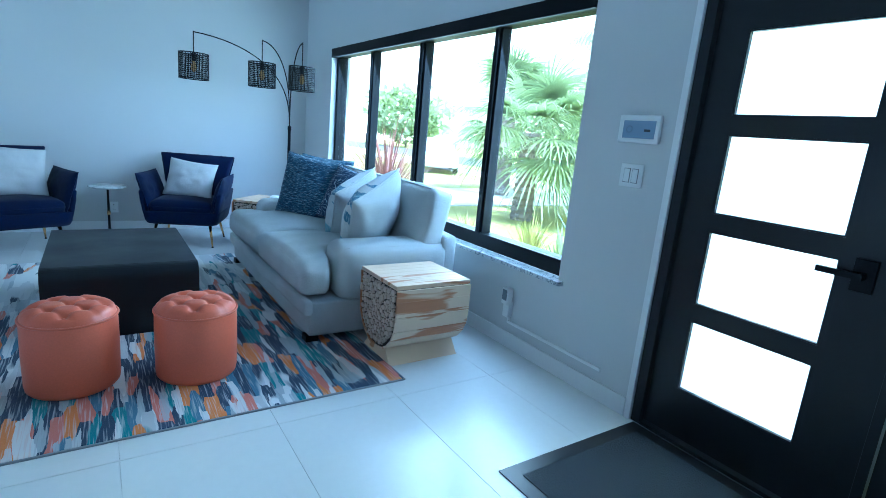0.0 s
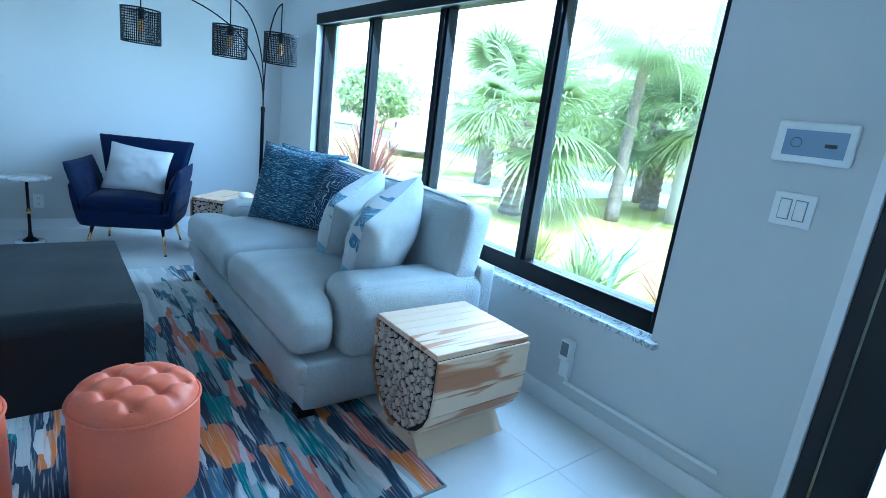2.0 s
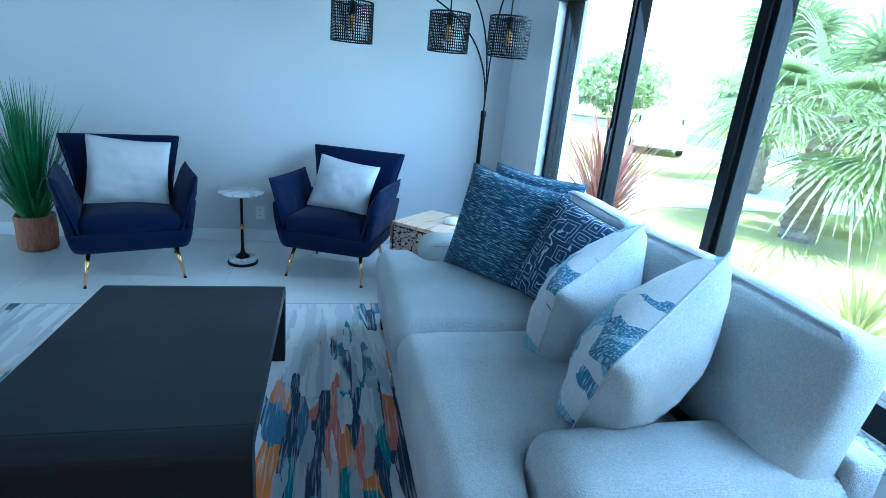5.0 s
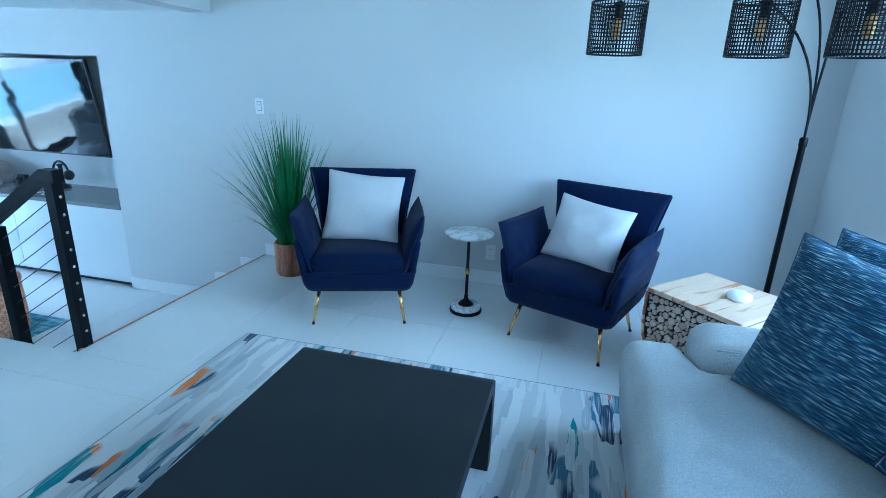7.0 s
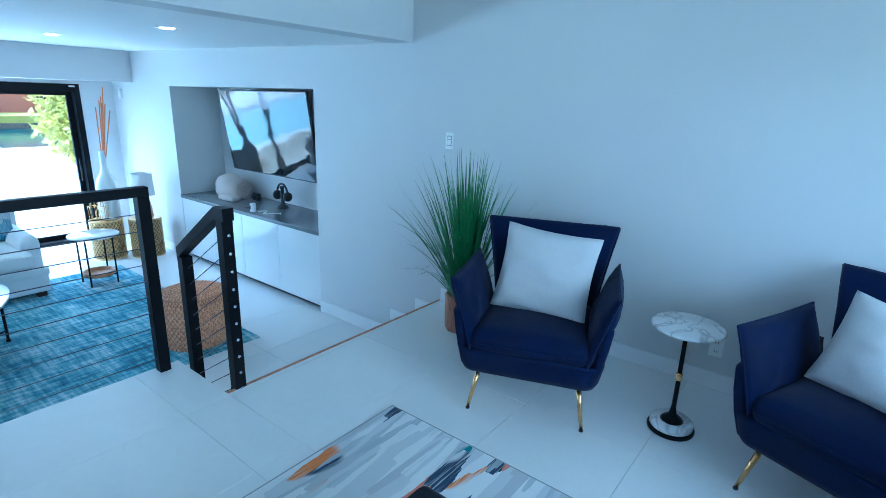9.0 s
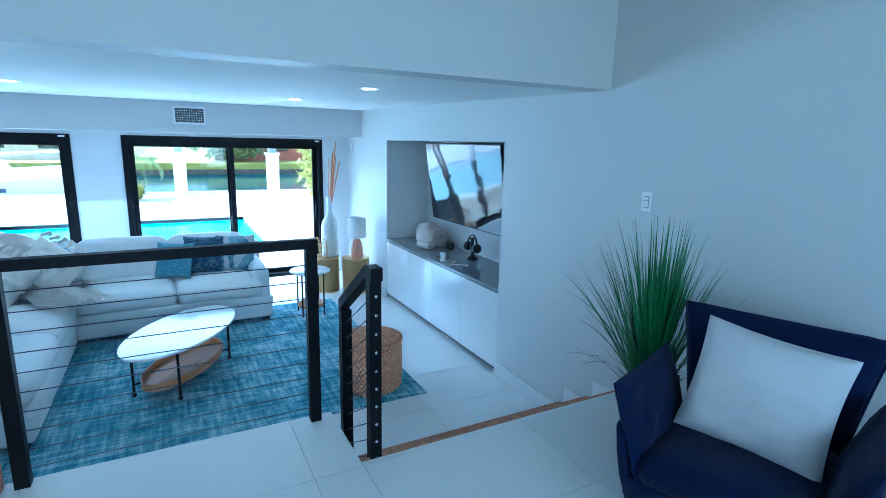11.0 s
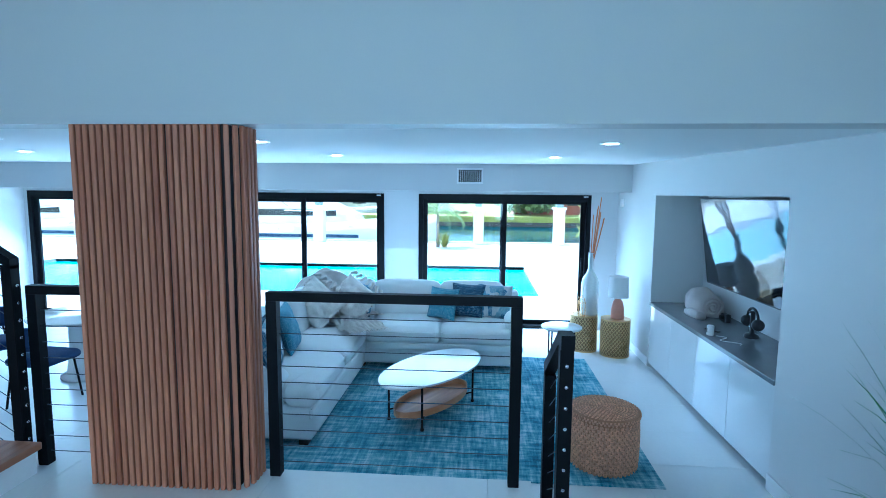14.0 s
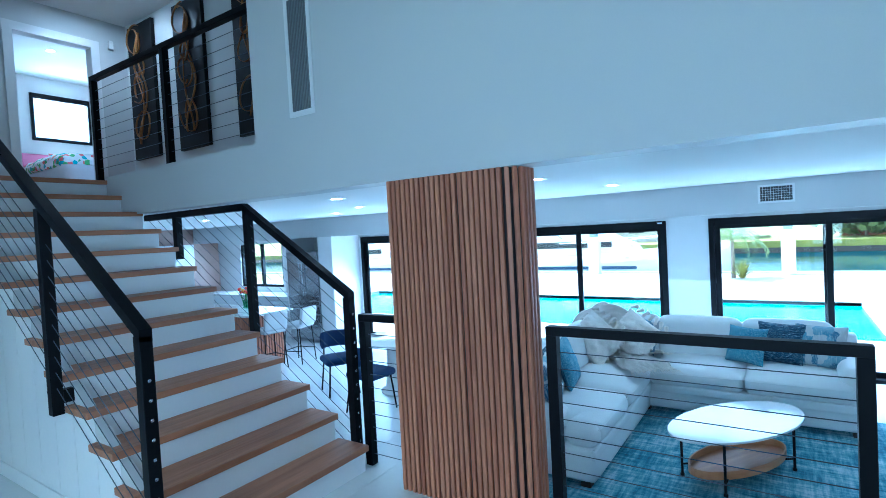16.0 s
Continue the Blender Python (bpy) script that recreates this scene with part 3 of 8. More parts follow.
def waterfall(y0, y1, z0, z1, th, r, x0, x1):
    """A slab bent down at both ends."""
    def path(off):
        pts = [(y0 + off, z0)]
        rr = r - off
        for k in range(9):
            a = math.pi + math.pi / 2 * -k / 8
            pts.append((y0 + r + rr * math.cos(a), z1 - r + rr * math.sin(a)))
        for k in range(9):
            a = math.pi / 2 - math.pi / 2 * k / 8
            pts.append((y1 - r + rr * math.cos(a), z1 - r + rr * math.sin(a)))
        pts.append((y1 - off, z0))
        return pts
    out, inn = path(0), path(th)
    bm = bmesh.new()
    rows = [[bm.verts.new((x, y, z)) for y, z in p] for x in (x0, x1) for p in (out, inn)]
    o0, i0, o1, i1 = rows
    for k in range(len(out) - 1):
        bm.faces.new((o0[k], o0[k + 1], o1[k + 1], o1[k]))
        bm.faces.new((i0[k], i1[k], i1[k + 1], i0[k + 1]))
        bm.faces.new((o0[k], i0[k], i0[k + 1], o0[k + 1]))
        bm.faces.new((o1[k], o1[k + 1], i1[k + 1], i1[k]))
    for k in (0, -1):
        bm.faces.new((o0[k], o1[k], i1[k], i0[k]))
    return bm


ct = thing("coffee_table", pose(0.16, 4.12, 0.011), "large charcoal waterfall coffee table standing on the rug", "table")
part("top", waterfall(-0.61, 0.6, 0.0, 0.42, 0.06, 0.075, -0.4, 0.4), CHAR, ct)
part("seam", boxes((-0.401, 0.401, -0.538, -0.536, 0.4195, 0.4206)), BLACK, ct, "thin joint line")
part("end_panel", boxes((-0.38, 0.38, -0.55, -0.548, 0.0, 0.36)), CHAR, ct)


def ottoman(m):
    ob = thing("ottoman", m, "round salmon leatherette ottoman with tufted top, on the rug", "ottoman", "tufted ottomans")
    r, h = 0.195, 0.41
    part("body", lathe(bmesh.new(), [(0.0, 0.0), (r - 0.012, 0.0), (r - 0.003, 0.01), (r, 0.03), (r + 0.002, 0.2), (r, h - 0.075), (r - 0.004, h - 0.062)], 48, cap=False), SALMON, ob, smooth=True)
    part("piping", tube(bmesh.new(), [((r + 0.001) * math.cos(a * math.pi / 24), (r + 0.001) * math.sin(a * math.pi / 24), h - 0.06) for a in range(48)], 0.006, 6, closed=True), SALMON, ob, smooth=True)
    bm = bmesh.new()
    q = 0.1
    buttons = [(i * q, j * q) for i in (-1, 0, 1) for j in (-1, 0, 1)]
    creases = [((i * q, j * q), ((i + 1) * q, j * q)) for i in (-1, 0) for j in (-1, 0, 1)] + [((j * q, i * q), (j * q, (i + 1) * q)) for i in (-1, 0) for j in (-1, 0, 1)]
    for i in (-1, 0, 1):
        for e in (-1, 1):
            reach = math.sqrt(r * r - (i * q) ** 2)
            creases += [((e * q, i * q), (e * reach, i * q)), ((i * q, e * q), (i * q, e * reach))]
    rings, seg = 22, 72
    grid = []
    for i in range(rings + 1):
        row = []
        f = i / rings
        rad = (r - 0.002) * (1 - (1 - f) ** 1.0)
        for k in range(seg):
            a = 2 * math.pi * k / seg
            x, y = rad * math.cos(a), rad * math.sin(a)
            z = h - 0.06 + 0.06 * (1 - f ** 5) ** 0.5
            d = min(math.hypot(x - p, y - q) for p, q in buttons)
            z -= 0.022 * math.exp(-(d / 0.022) ** 2)
            c = 1.0
            for (ax, ay), (bx, by) in creases:
                lx, ly = bx - ax, by - ay
                u = max(0, min(1, ((x - ax) * lx + (y - ay) * ly) / (lx * lx + ly * ly)))
                c = min(c, math.hypot(x - ax - u * lx, y - ay - u * ly))
            z -= 0.008 * math.exp(-(c / 0.009) ** 2)
            row.append(bm.verts.new((x, y, z)))
        grid.append(row)
    for A, B in zip(grid[1:], grid[2:]):
        for k in range(seg):
            bm.faces.new((A[k], A[(k + 1) % seg], B[(k + 1) % seg], B[k]))
    bm.faces.new(grid[1])
    for v in grid[0]:
        bm.verts.remove(v)
    part("cushion", bm, SALMON, ob, smooth=True)
    for i, (x, y) in enumerate(buttons):
        part("button", lathe(bmesh.new(), [(0.008, h - 0.036), (0.008, h - 0.031), (0.005, h - 0.029), (0.001, h - 0.0285)], 12, x, y), SALMON, ob, smooth=True)
    return ob


first = ottoman(pose(-0.085, 2.965, 0.011, 0, 0, 38))
copy_thing(first, pose(0.452, 2.885, 0.011, 0, 0, 33))


# ---- sofa by the window ----
def piping_box(w, d, z, r=0.005, inset=0.03):
    pts = []
    for sx, sy, a0 in ((1, 1, 0), (-1, 1, 90), (-1, -1, 180), (1, -1, 270)):
        for k in range(5):
            a = radians(a0 + 90 * k / 4)
            pts.append((sx * (w / 2 - inset) + inset * math.cos(a), sy * (d / 2 - inset) + inset * math.sin(a), z))
    return tube(bmesh.new(), pts, r, 6, closed=True)


def place(ob, m):
    ob.matrix_local = m
    return ob


def tee_cushion(w, d, h, wing, depth, sx, seed):
    """A seat cushion whose front corner runs out past the arm; the wing lies on side sx."""
    bm = soft_box(w + wing, d, h, 0.075, 26, 0.045, 0.006, seed, 0.004)
    shift = sx * wing / 2
    cut = -d / 2 + depth
    for v in bm.verts:
        x = v.co.x + shift
        over = sx * x - w / 2
        if over > -0.06 and v.co.y > cut - 0.04:
            k = min(1.0, (v.co.y - cut + 0.04) / 0.05)
            x -= sx * k * (over + 0.06) * (wing / (wing + 0.06))
        # soft sag lines running back from the front edge
        v.co.z += 0.006 * math.sin(x * 31 + seed) * max(0.0, v.co.z / h - 0.5) * (0.5 - v.co.y / d)
        v.co.x = x
    return bm


# local frame: x along the length, front towards -y
sofa = thing("sofa", pose(1.61, 4.05, 0, 0, 0, -90), "pale grey linen two-seat sofa below the window", "sofa")
SL, SD = 2.12, 1.1
part("base", soft_box(SL, SD - 0.03, 0.24, 0.035, 8), LINEN, sofa).matrix_local = pose(0, 0.015, 0.045)
part("front_rail", soft_box(SL + 0.01, 0.07, 0.11, 0.03, 8), LINEN, sofa, "upholstered front rail", True).matrix_local = pose(0, -SD / 2 + 0.03, 0.185)
for sx in (-1, 1):
    a = part("arm", soft_box(0.3, 0.82, 0.365, 0.07, 16, 0.012, 0.005, sx + 2, 0.012), LINEN, sofa, smooth=True)
    a.matrix_local = pose(sx * (SL / 2 - 0.15), 0.09, 0.25)
    part("arm_welt", tube(bmesh.new(), [(sx * 0.118, -0.36 + 0.72 * k / 12, 0.352) for k in range(13)], 0.004, 6), LINEN, a, "stitched welt", True)
    part("arm_welt", tube(bmesh.new(), [(-sx * 0.118, -0.36 + 0.72 * k / 12, 0.352) for k in range(13)], 0.004, 6), LINEN, a, "stitched welt", True)
    part("foot", boxes((-0.04, 0.04, -0.04, 0.04, 0, 0.05), bevel=0.004), BLACK, sofa, "black block foot").matrix_local = pose(sx * (SL / 2 - 0.07), -SD / 2 + 0.07, 0)
    part("foot", boxes((-0.04, 0.04, -0.04, 0.04, 0, 0.05), bevel=0.004), BLACK, sofa, "black block foot").matrix_local = pose(sx * (SL / 2 - 0.07), SD / 2 - 0.07, 0)
part("back", soft_box(SL, 0.13, 0.47, 0.04, 10, 0.0, 0.003, 5), LINEN, sofa, smooth=True).matrix_local = pose(0, SD / 2 - 0.065, 0.2)
for sx in (-1, 1):
    c = part("seat_cushion", tee_cushion(0.765, 0.86, 0.215, 0.26, 0.24, sx, 3 + sx), LINEN, sofa, smooth=True)
    c.matrix_local = pose(sx * 0.385, -0.14, 0.295)
    b = part("back_cushion", soft_box(1.0, 0.2, 0.47, 0.05, 22, 0.012, 0.012, 8 + sx, 0.03), LINEN, sofa, smooth=True)
    b.matrix_local = pose(sx * 0.505, 0.335, 0.515, -13)
    for yy in (-0.085, 0.085):
        pts = [(-0.475, yy, 0.03), (-0.482, yy, 0.25), (-0.475, yy, 0.44), (-0.46, yy, 0.457), (0, yy, 0.468), (0.46, yy, 0.457), (0.475, yy, 0.44), (0.482, yy, 0.25), (0.475, yy, 0.03)]
        part("back_piping", tube(bmesh.new(), pts, 0.005, 6), LINEN, b, smooth=True)


def throw_pillow(m, w, h, d, material, label, seed, edge=None, back=None, category="pillow", group="sofa pillows"):
    ob = thing("throw_pillow", m, label, category, group)
    cover = part("cover", pillow(w, h, d, 24, seed), material, ob, smooth=True)
    if back:
        cover.data.materials.append(back)
        for f in cover.data.polygons:
            f.material_index = int(f.center.y < 0)
    part("seam", pillow_edge(w, h, 0.0045), edge or material, ob, smooth=True)
    return ob


# pillows on the sofa
def leaning(x, y, z, lean, roll, turn, h):
    """Where a pillow of height h stands whose middle is at x, y, z."""
    return pose(x, y, z) @ pose(0, 0, 0, 0, 0, turn) @ pose(0, 0, 0, lean, 0, 0) @ pose(0, 0, 0, 0, roll, 0) @ pose(0, 0, -h / 2)


throw_pillow(pose(1.76, 4.74, 0.52, -14, 3, -49), 0.54, 0.54, 0.17, BLUESTREAK, "large blue slub-weave pillow against the sofa back", 1)
throw_pillow(pose(1.55, 4.53, 0.52, -12, 6, -49), 0.55, 0.55, 0.21, BLUESTREAK, "large blue slub-weave pillow leaning on its twin", 2)
throw_pillow(leaning(1.81, 4.12, 0.76, -20, 12, -58, 0.48), 0.48, 0.48, 0.19, GLYPH, "navy pillow with pale hand-drawn line marks", 3, BLACK)
throw_pillow(leaning(1.69, 3.8, 0.72, -20, 22, -143, 0.56), 0.5, 0.56, 0.28, LINEN, "linen pillow with a brushed blue and white front", 4, None, IKAT)
throw_pillow(leaning(1.66, 3.39, 0.73, -22, 24, -143, 0.6), 0.54, 0.6, 0.3, LINEN, "linen pillow with a brushed blue and white front", 5, None, IKAT)


# ---- log-faced side tables ----
LOGEND = mat("sawn log ends", (0.5, 0.4, 0.31), 0.7, var=0.25, scale=30, fine=160, bump=0.05, rand=0.6)
LOGBACK = mat("dark filler between logs", (0.02, 0.017, 0.014), 0.9)


def half_profile(w, h, z0):
    """The U-shaped outline: flat top, round belly."""
    pts = [(-w / 2, h), (w / 2, h)]
    R = w / 2
    zc = z0 + R
    pts += [(w / 2, zc + 0.02)]
    for k in range(1, 20):
        a = -math.pi * k / 20
        pts.append((R * math.cos(a), zc + (R) * math.sin(a)))
    pts += [(-w / 2, zc + 0.02)]
    return pts


def log_table(m, w, d, h, label, seed, plinth=True):
    """Log ends face local -y; w across, d deep."""
    ob = thing("side_table", m, label, "table", "log side tables")
    rng = random.Random(seed)
    z0 = 0.07
    prof = half_profile(w, h - 0.025, z0)
    bm = bmesh.new()
    f0 = [bm.verts.new((x, -d / 2 + 0.008, z)) for x, z in prof]
    f1 = [bm.verts.new((x, d / 2 - 0.008, z)) for x, z in prof]
    bm.faces.new(f0), bm.faces.new(f1[::-1])
    for k in range(len(prof)):
        bm.faces.new((f0[k], f1[k], f1[(k + 1) % len(prof)], f0[(k + 1) % len(prof)]))
    part("core", bm, LOGBACK, ob, "dark core")
    R, zc = w / 2, z0 + w / 2

    def inside(x, z, r):
        if z + r > h - 0.03 or abs(x) + r > w / 2 - 0.012:
            return False
        return z >= zc or math.hypot(x, z - zc) + r < R - 0.012
    logs = []
    for size, tries in ((0.019, 260), (0.0145, 900), (0.0105, 2600), (0.007, 5200)):
        for _ in range(tries):
            x, z, r = rng.uniform(-w / 2, w / 2), rng.uniform(z0, h), size * rng.uniform(0.85, 1.12)
            if inside(x, z, r) and all((x - a) ** 2 + (z - b) ** 2 > (r + c) ** 2 * 0.9 for a, b, c in logs):
                logs.append((x, z, r))
    unit = None
    for i, (x, z, r) in enumerate(logs[:260]):
        if unit is None:
            b2 = bmesh.new()
            lathe(b2, [(1.0, 0.0), (1.0, 0.7), (0.88, 0.8), (0.15, 0.83)], 10)
            unit = mesh_of(b2, "log", LOGEND, False)
        lg = new("log", unit)
        lg.parent = ob
        lg.matrix_local = Matrix.LocRotScale((x, -d / 2 + 0.006, z), Euler((radians(90), rng.uniform(0, 6), 0)), (r * rng.uniform(0.85, 1.05), r, 0.012 * rng.uniform(0.7, 1.3)))
    bm = bmesh.new()
    for x, z, r in logs[260:]:
        ring = [bm.verts.new((x + r * math.cos(a), -d / 2 - 0.002, z + r * math.sin(a))) for a in [k * math.pi / 4 for k in range(8)]]
        low = [bm.verts.new((v.co.x, -d / 2 + 0.008, v.co.z)) for v in ring]
        bm.faces.new(ring)
        for k in range(8):
            bm.faces.new((ring[k], low[k], low[(k + 1) % 8], ring[(k + 1) % 8]))
    if bm.verts:
        tagged(part("small_logs", bm, LOGEND, ob), kind="stuff")
    else:
        bm.free()
    n = 7
    for k in range(n):
        x0 = -w / 2 + w * k / n
        part("plank", boxes((x0 + 0.0008, x0 + w / n - 0.0008, -d / 2 - 0.004, d / 2 + 0.004, h - 0.025, h), bevel=0.0015, seg=1), PLANK, ob).matrix_local = pose(0, 0, 0)
    ylen = d / 2 + 0.003
    for sx in (-1, 1):
        outline = [(w / 2, h - 0.026), (w / 2, h - 0.095), (w / 2, h - 0.165), (w / 2, zc + 0.02)]
        for k in range(1, 6):
            a = -math.pi / 2 * k / 5 * 0.94
            outline.append((R * math.cos(a), zc + R * math.sin(a)))
        for (xa, za), (xb, zb) in zip(outline, outline[1:]):
            bm = bmesh.new()
            nx, nz = (za - zb), (xb - xa)
            ln = math.hypot(nx, nz) or 1
            nx, nz = nx / ln, nz / ln
            if nx * xa + nz * (za - zc) < 0:
                nx, nz = -nx, -nz
            quad = [(xa, za - 0.0008), (xb, zb + 0.0008), (xb + nx * 0.012, zb + 0.0008 + nz * 0.012), (xa + nx * 0.012, za - 0.0008 + nz * 0.012)]
            f0 = [bm.verts.new((sx * x, -ylen, z)) for x, z in quad]
            f1 = [bm.verts.new((sx * x, ylen, z)) for x, z in quad]
            bm.faces.new(f0), bm.faces.new(f1[::-1])
            for k in range(4):
                bm.faces.new((f0[k], f1[k], f1[(k + 1) % 4], f0[(k + 1) % 4]))
            part("plank", bm, PLANK_SIDE, ob)
    bm = bmesh.new()
    v = []
    for z, hw in ((0.0, 0.18), (0.085, 0.11)):
        v.append([bm.verts.new((sx * hw, sy * (d / 2 - 0.012), z)) for sx, sy in ((-1, -1), (1, -1), (1, 1), (-1, 1))])
    bm.faces.new(v[0][::-1]), bm.faces.new(v[1])
    for k in range(4):
        bm.faces.new((v[0][k], v[0][(k + 1) % 4], v[1][(k + 1) % 4], v[1][k]))
    part("plinth", bm, PLANK_SIDE, ob, "plain teak plinth")
    return ob


PLANK_SIDE = wood_mat("two-tone teak plank", (0.3, 0.13, 0.055), (0.7, 0.56, 0.4), (9, 1.8, 13), 0.5, 1.0)
PLANK = wood_mat("pale teak top plank", (0.42, 0.21, 0.11), (0.64, 0.48, 0.33), (11, 1.8, 13), 0.5, 1.0)
for wood, edge in ((PLANK_SIDE, 0.6), (PLANK, 0.46)):
    for node in wood.node_tree.nodes:
        if node.bl_idname == "ShaderNodeTexNoise":
            node.inputs["Detail"].default_value = 2.5
        if node.bl_idname == "ShaderNodeValToRGB":
            # heartwood streaks with a firm edge against the pale sapwood
            node.color_ramp.elements[1].position, node.color_ramp.elements[1].color = edge, (0.42, 0.2, 0.09, 1)
            node.color_ramp.elements[2].position = edge + 0.05
log_table(pose(1.665, 2.72, 0, 0, 0, -90), 0.46, 0.5, 0.505, "pale teak side table with log-end faces beside the sofa", 4)
st2 = log_table(pose(1.56, 5.695, 0, 0, 0, -44), 0.5, 0.5, 0.51, "pale teak side table with log-end faces near the floor lamp", 9)
bm = lathe(bmesh.new(), [(0.05, 0), (0.058, 0.012), (0.055, 0.03), (0.035, 0.042), (0.004, 0.046)], 24)
tagged(part("speaker_puck", bm, PLASTIC, None, "", True), "small white plastic puck on the log side table", "device").matrix_world = pose(1.63, 5.66, 0.51)


# ---- navy armchairs ----
def loft(bm, rings, caps=True):
    vs = [[bm.verts.new(p) for p in r] for r in rings]
    n = len(vs[0])
    for A, B in zip(vs, vs[1:]):
        for k in range(n):
            bm.faces.new((A[k], A[(k + 1) % n], B[(k + 1) % n], B[k]))
    if caps:
        bm.faces.new(vs[0][::-1])
        bm.faces.new(vs[-1])
    return bm


def rounded_rect(w, d, r, z, cx=0, cy=0, n=6):
    pts = []
    for sx, sy, a0 in ((1, 1, 0), (-1, 1, 90), (-1, -1, 180), (1, -1, 270)):
        for k in range(n + 1):
            a = radians(a0 + 90 * k / n)
            pts.append((cx + sx * (w / 2 - r) + r * math.cos(a), cy + sy * (d / 2 - r) + r * math.sin(a), z))
    return pts


def armchair(m):
    """Front faces local -y; the origin is on the floor under the middle."""
    ob = thing("armchair", m, "navy velvet armchair with slim brass legs, by the white wall", "chair", "navy armchairs")
    bm = loft(bmesh.new(), [rounded_rect(0.6, 0.56, 0.06, 0.225), rounded_rect(0.66, 0.62, 0.07, 0.235), rounded_rect(0.69, 0.65, 0.07, 0.27), rounded_rect(0.72, 0.66, 0.07, 0.345), rounded_rect(0.725, 0.66, 0.06, 0.36), rounded_rect(0.69, 0.62, 0.05, 0.365)])
    part("seat_frame", bm, VELVET, ob, smooth=True)
    for sx in (-1, 1):
        bm = bmesh.new()
        outer = []
        for z, off, y0, y1 in ((0.26, 0.33, -0.31, 0.3), (0.36, 0.355, -0.325, 0.31), (0.46, 0.372, -0.33, 0.31), (0.545, 0.385, -0.32, 0.31), (0.56, 0.38, -0.3, 0.3)):
            outer.append([(sx * (off - 0.045), y0 + 0.01, z), (sx * (off - 0.012), y0, z), (sx * off, y0 + 0.03, z), (sx * off, y1, z), (sx * (off - 0.045), y1, z)])
        part("side_shell", loft(bm, outer), VELVET, ob, smooth=True)
        c = part("arm_cushion", pillow(0.58, 0.37, 0.1, 20, 3 + sx, 0.006, 0.03), VELVET, ob, smooth=True)
        c.matrix_local = Matrix.Translation((sx * 0.285, -0.035, 0.365)) @ Matrix.Rotation(radians(sx * 17), 4, "Y") @ Matrix.Rotation(radians(sx * 90), 4, "Z")
        part("arm_seam", pillow_edge(0.58, 0.37, 0.006, 0.03), VELVET, c, smooth=True)
        part("tuft", lathe(bmesh.new(), [(0.011, 0), (0.009, 0.005), (0.002, 0.007)], 10), VELVET, c).matrix_local = pose(0, -0.05, 0.2, 90)
    seat = part("seat_cushion", soft_box(0.58, 0.6, 0.12, 0.05, 14, 0.03, 0.005, 2), VELVET, ob, smooth=True)
    seat.matrix_local = pose(0, -0.03, 0.345)
    part("seat_seam", piping_box(0.578, 0.598, 0.06, 0.006, 0.045), VELVET, seat, smooth=True)
    bm = bmesh.new()
    rings = []
    for z, w, t in ((0.0, 0.5, 0.07), (0.06, 0.55, 0.12), (0.2, 0.6, 0.13), (0.36, 0.66, 0.12), (0.48, 0.71, 0.1), (0.545, 0.745, 0.06), (0.56, 0.75, 0.03)):
        rings.append(rounded_rect(w, t, min(0.03, t / 2 - 0.004), z))
    back = part("backrest", loft(bm, rings), VELVET, ob, smooth=True)
    back.matrix_local = pose(0, 0.27, 0.35, -15)
    part("back_seam", tube(bmesh.new(), [(-0.28, 0, 0.06), (-0.305, 0, 0.2), (-0.335, 0, 0.36), (-0.36, 0, 0.48), (-0.376, 0, 0.55), (-0.3, 0, 0.556), (0, 0, 0.55), (0.3, 0, 0.556), (0.376, 0, 0.55), (0.36, 0, 0.48), (0.335, 0, 0.36), (0.305, 0, 0.2), (0.28, 0, 0.06)], 0.007, 6), VELVET, back, smooth=True)
    for sx in (-1, 1):
        for y, dy in ((-0.21, -0.075), (0.2, 0.08)):
            bm = tube(bmesh.new(), [(sx * 0.25, y, 0.232), (sx * 0.29, y + dy, 0.008)], 0.016, 10, 0.008)
            leg = part("leg", bm, GOLD, ob, "tapered brass leg", True)
            part("foot", lathe(bmesh.new(), [(0.011, 0.0), (0.011, 0.008), (0.007, 0.01)], 12, sx * 0.29, y + dy), BLACKPL, leg, "small black glide")
    return ob


chair = armchair(pose(-0.575, 6.01, 0, 0, 0, 20.5))
copy_thing(chair, pose(0.845, 6.06, 0, 0, 0, -21.8))
throw_pillow(pose(-0.565, 5.97, 0.475, -22, 5, 17), 0.5, 0.46, 0.15, WHITEPILLOW, "off-white cotton pillow on the navy armchair", 6, None, None, "pillow", "armchair pillows")
throw_pillow(pose(0.82, 6.02, 0.475, -24, 6, -24), 0.47, 0.4, 0.15, WHITEPILLOW, "off-white cotton pillow slouching on the navy armchair", 8, None, None, "pillow", "armchair pillows")

# ---- marble side table ----
t = thing("pedestal_table", pose(0.13, 6.17, 0), "small round marble-topped table on a black stem", "table")
part("top", lathe(bmesh.new(), [(0.0, 0.545), (0.155, 0.545), (0.165, 0.551), (0.165, 0.559), (0.158, 0.565), (0.0, 0.565)], 40, cap=False), MARBLE, t, "white marble top", True)
part("stem", lathe(bmesh.new(), [(0.012, 0.05), (0.011, 0.25), (0.01, 0.545)], 16), BLACK, t, smooth=True)
part("collar", lathe(bmesh.new(), [(0.014, 0.27), (0.016, 0.275), (0.016, 0.305), (0.014, 0.31)], 16), GOLD, t, "brass collar", True)
part("base_ring", lathe(bmesh.new(), [(0.11, 0.0), (0.112, 0.012), (0.108, 0.02), (0.0, 0.02)], 40, cap=False), BLACK, t, "black foot ring", True)
part("base_disc", lathe(bmesh.new(), [(0.1, 0.02), (0.102, 0.024), (0.102, 0.044), (0.097, 0.05), (0.0, 0.05)], 40, cap=False), MARBLE, t, "white marble disc", True)
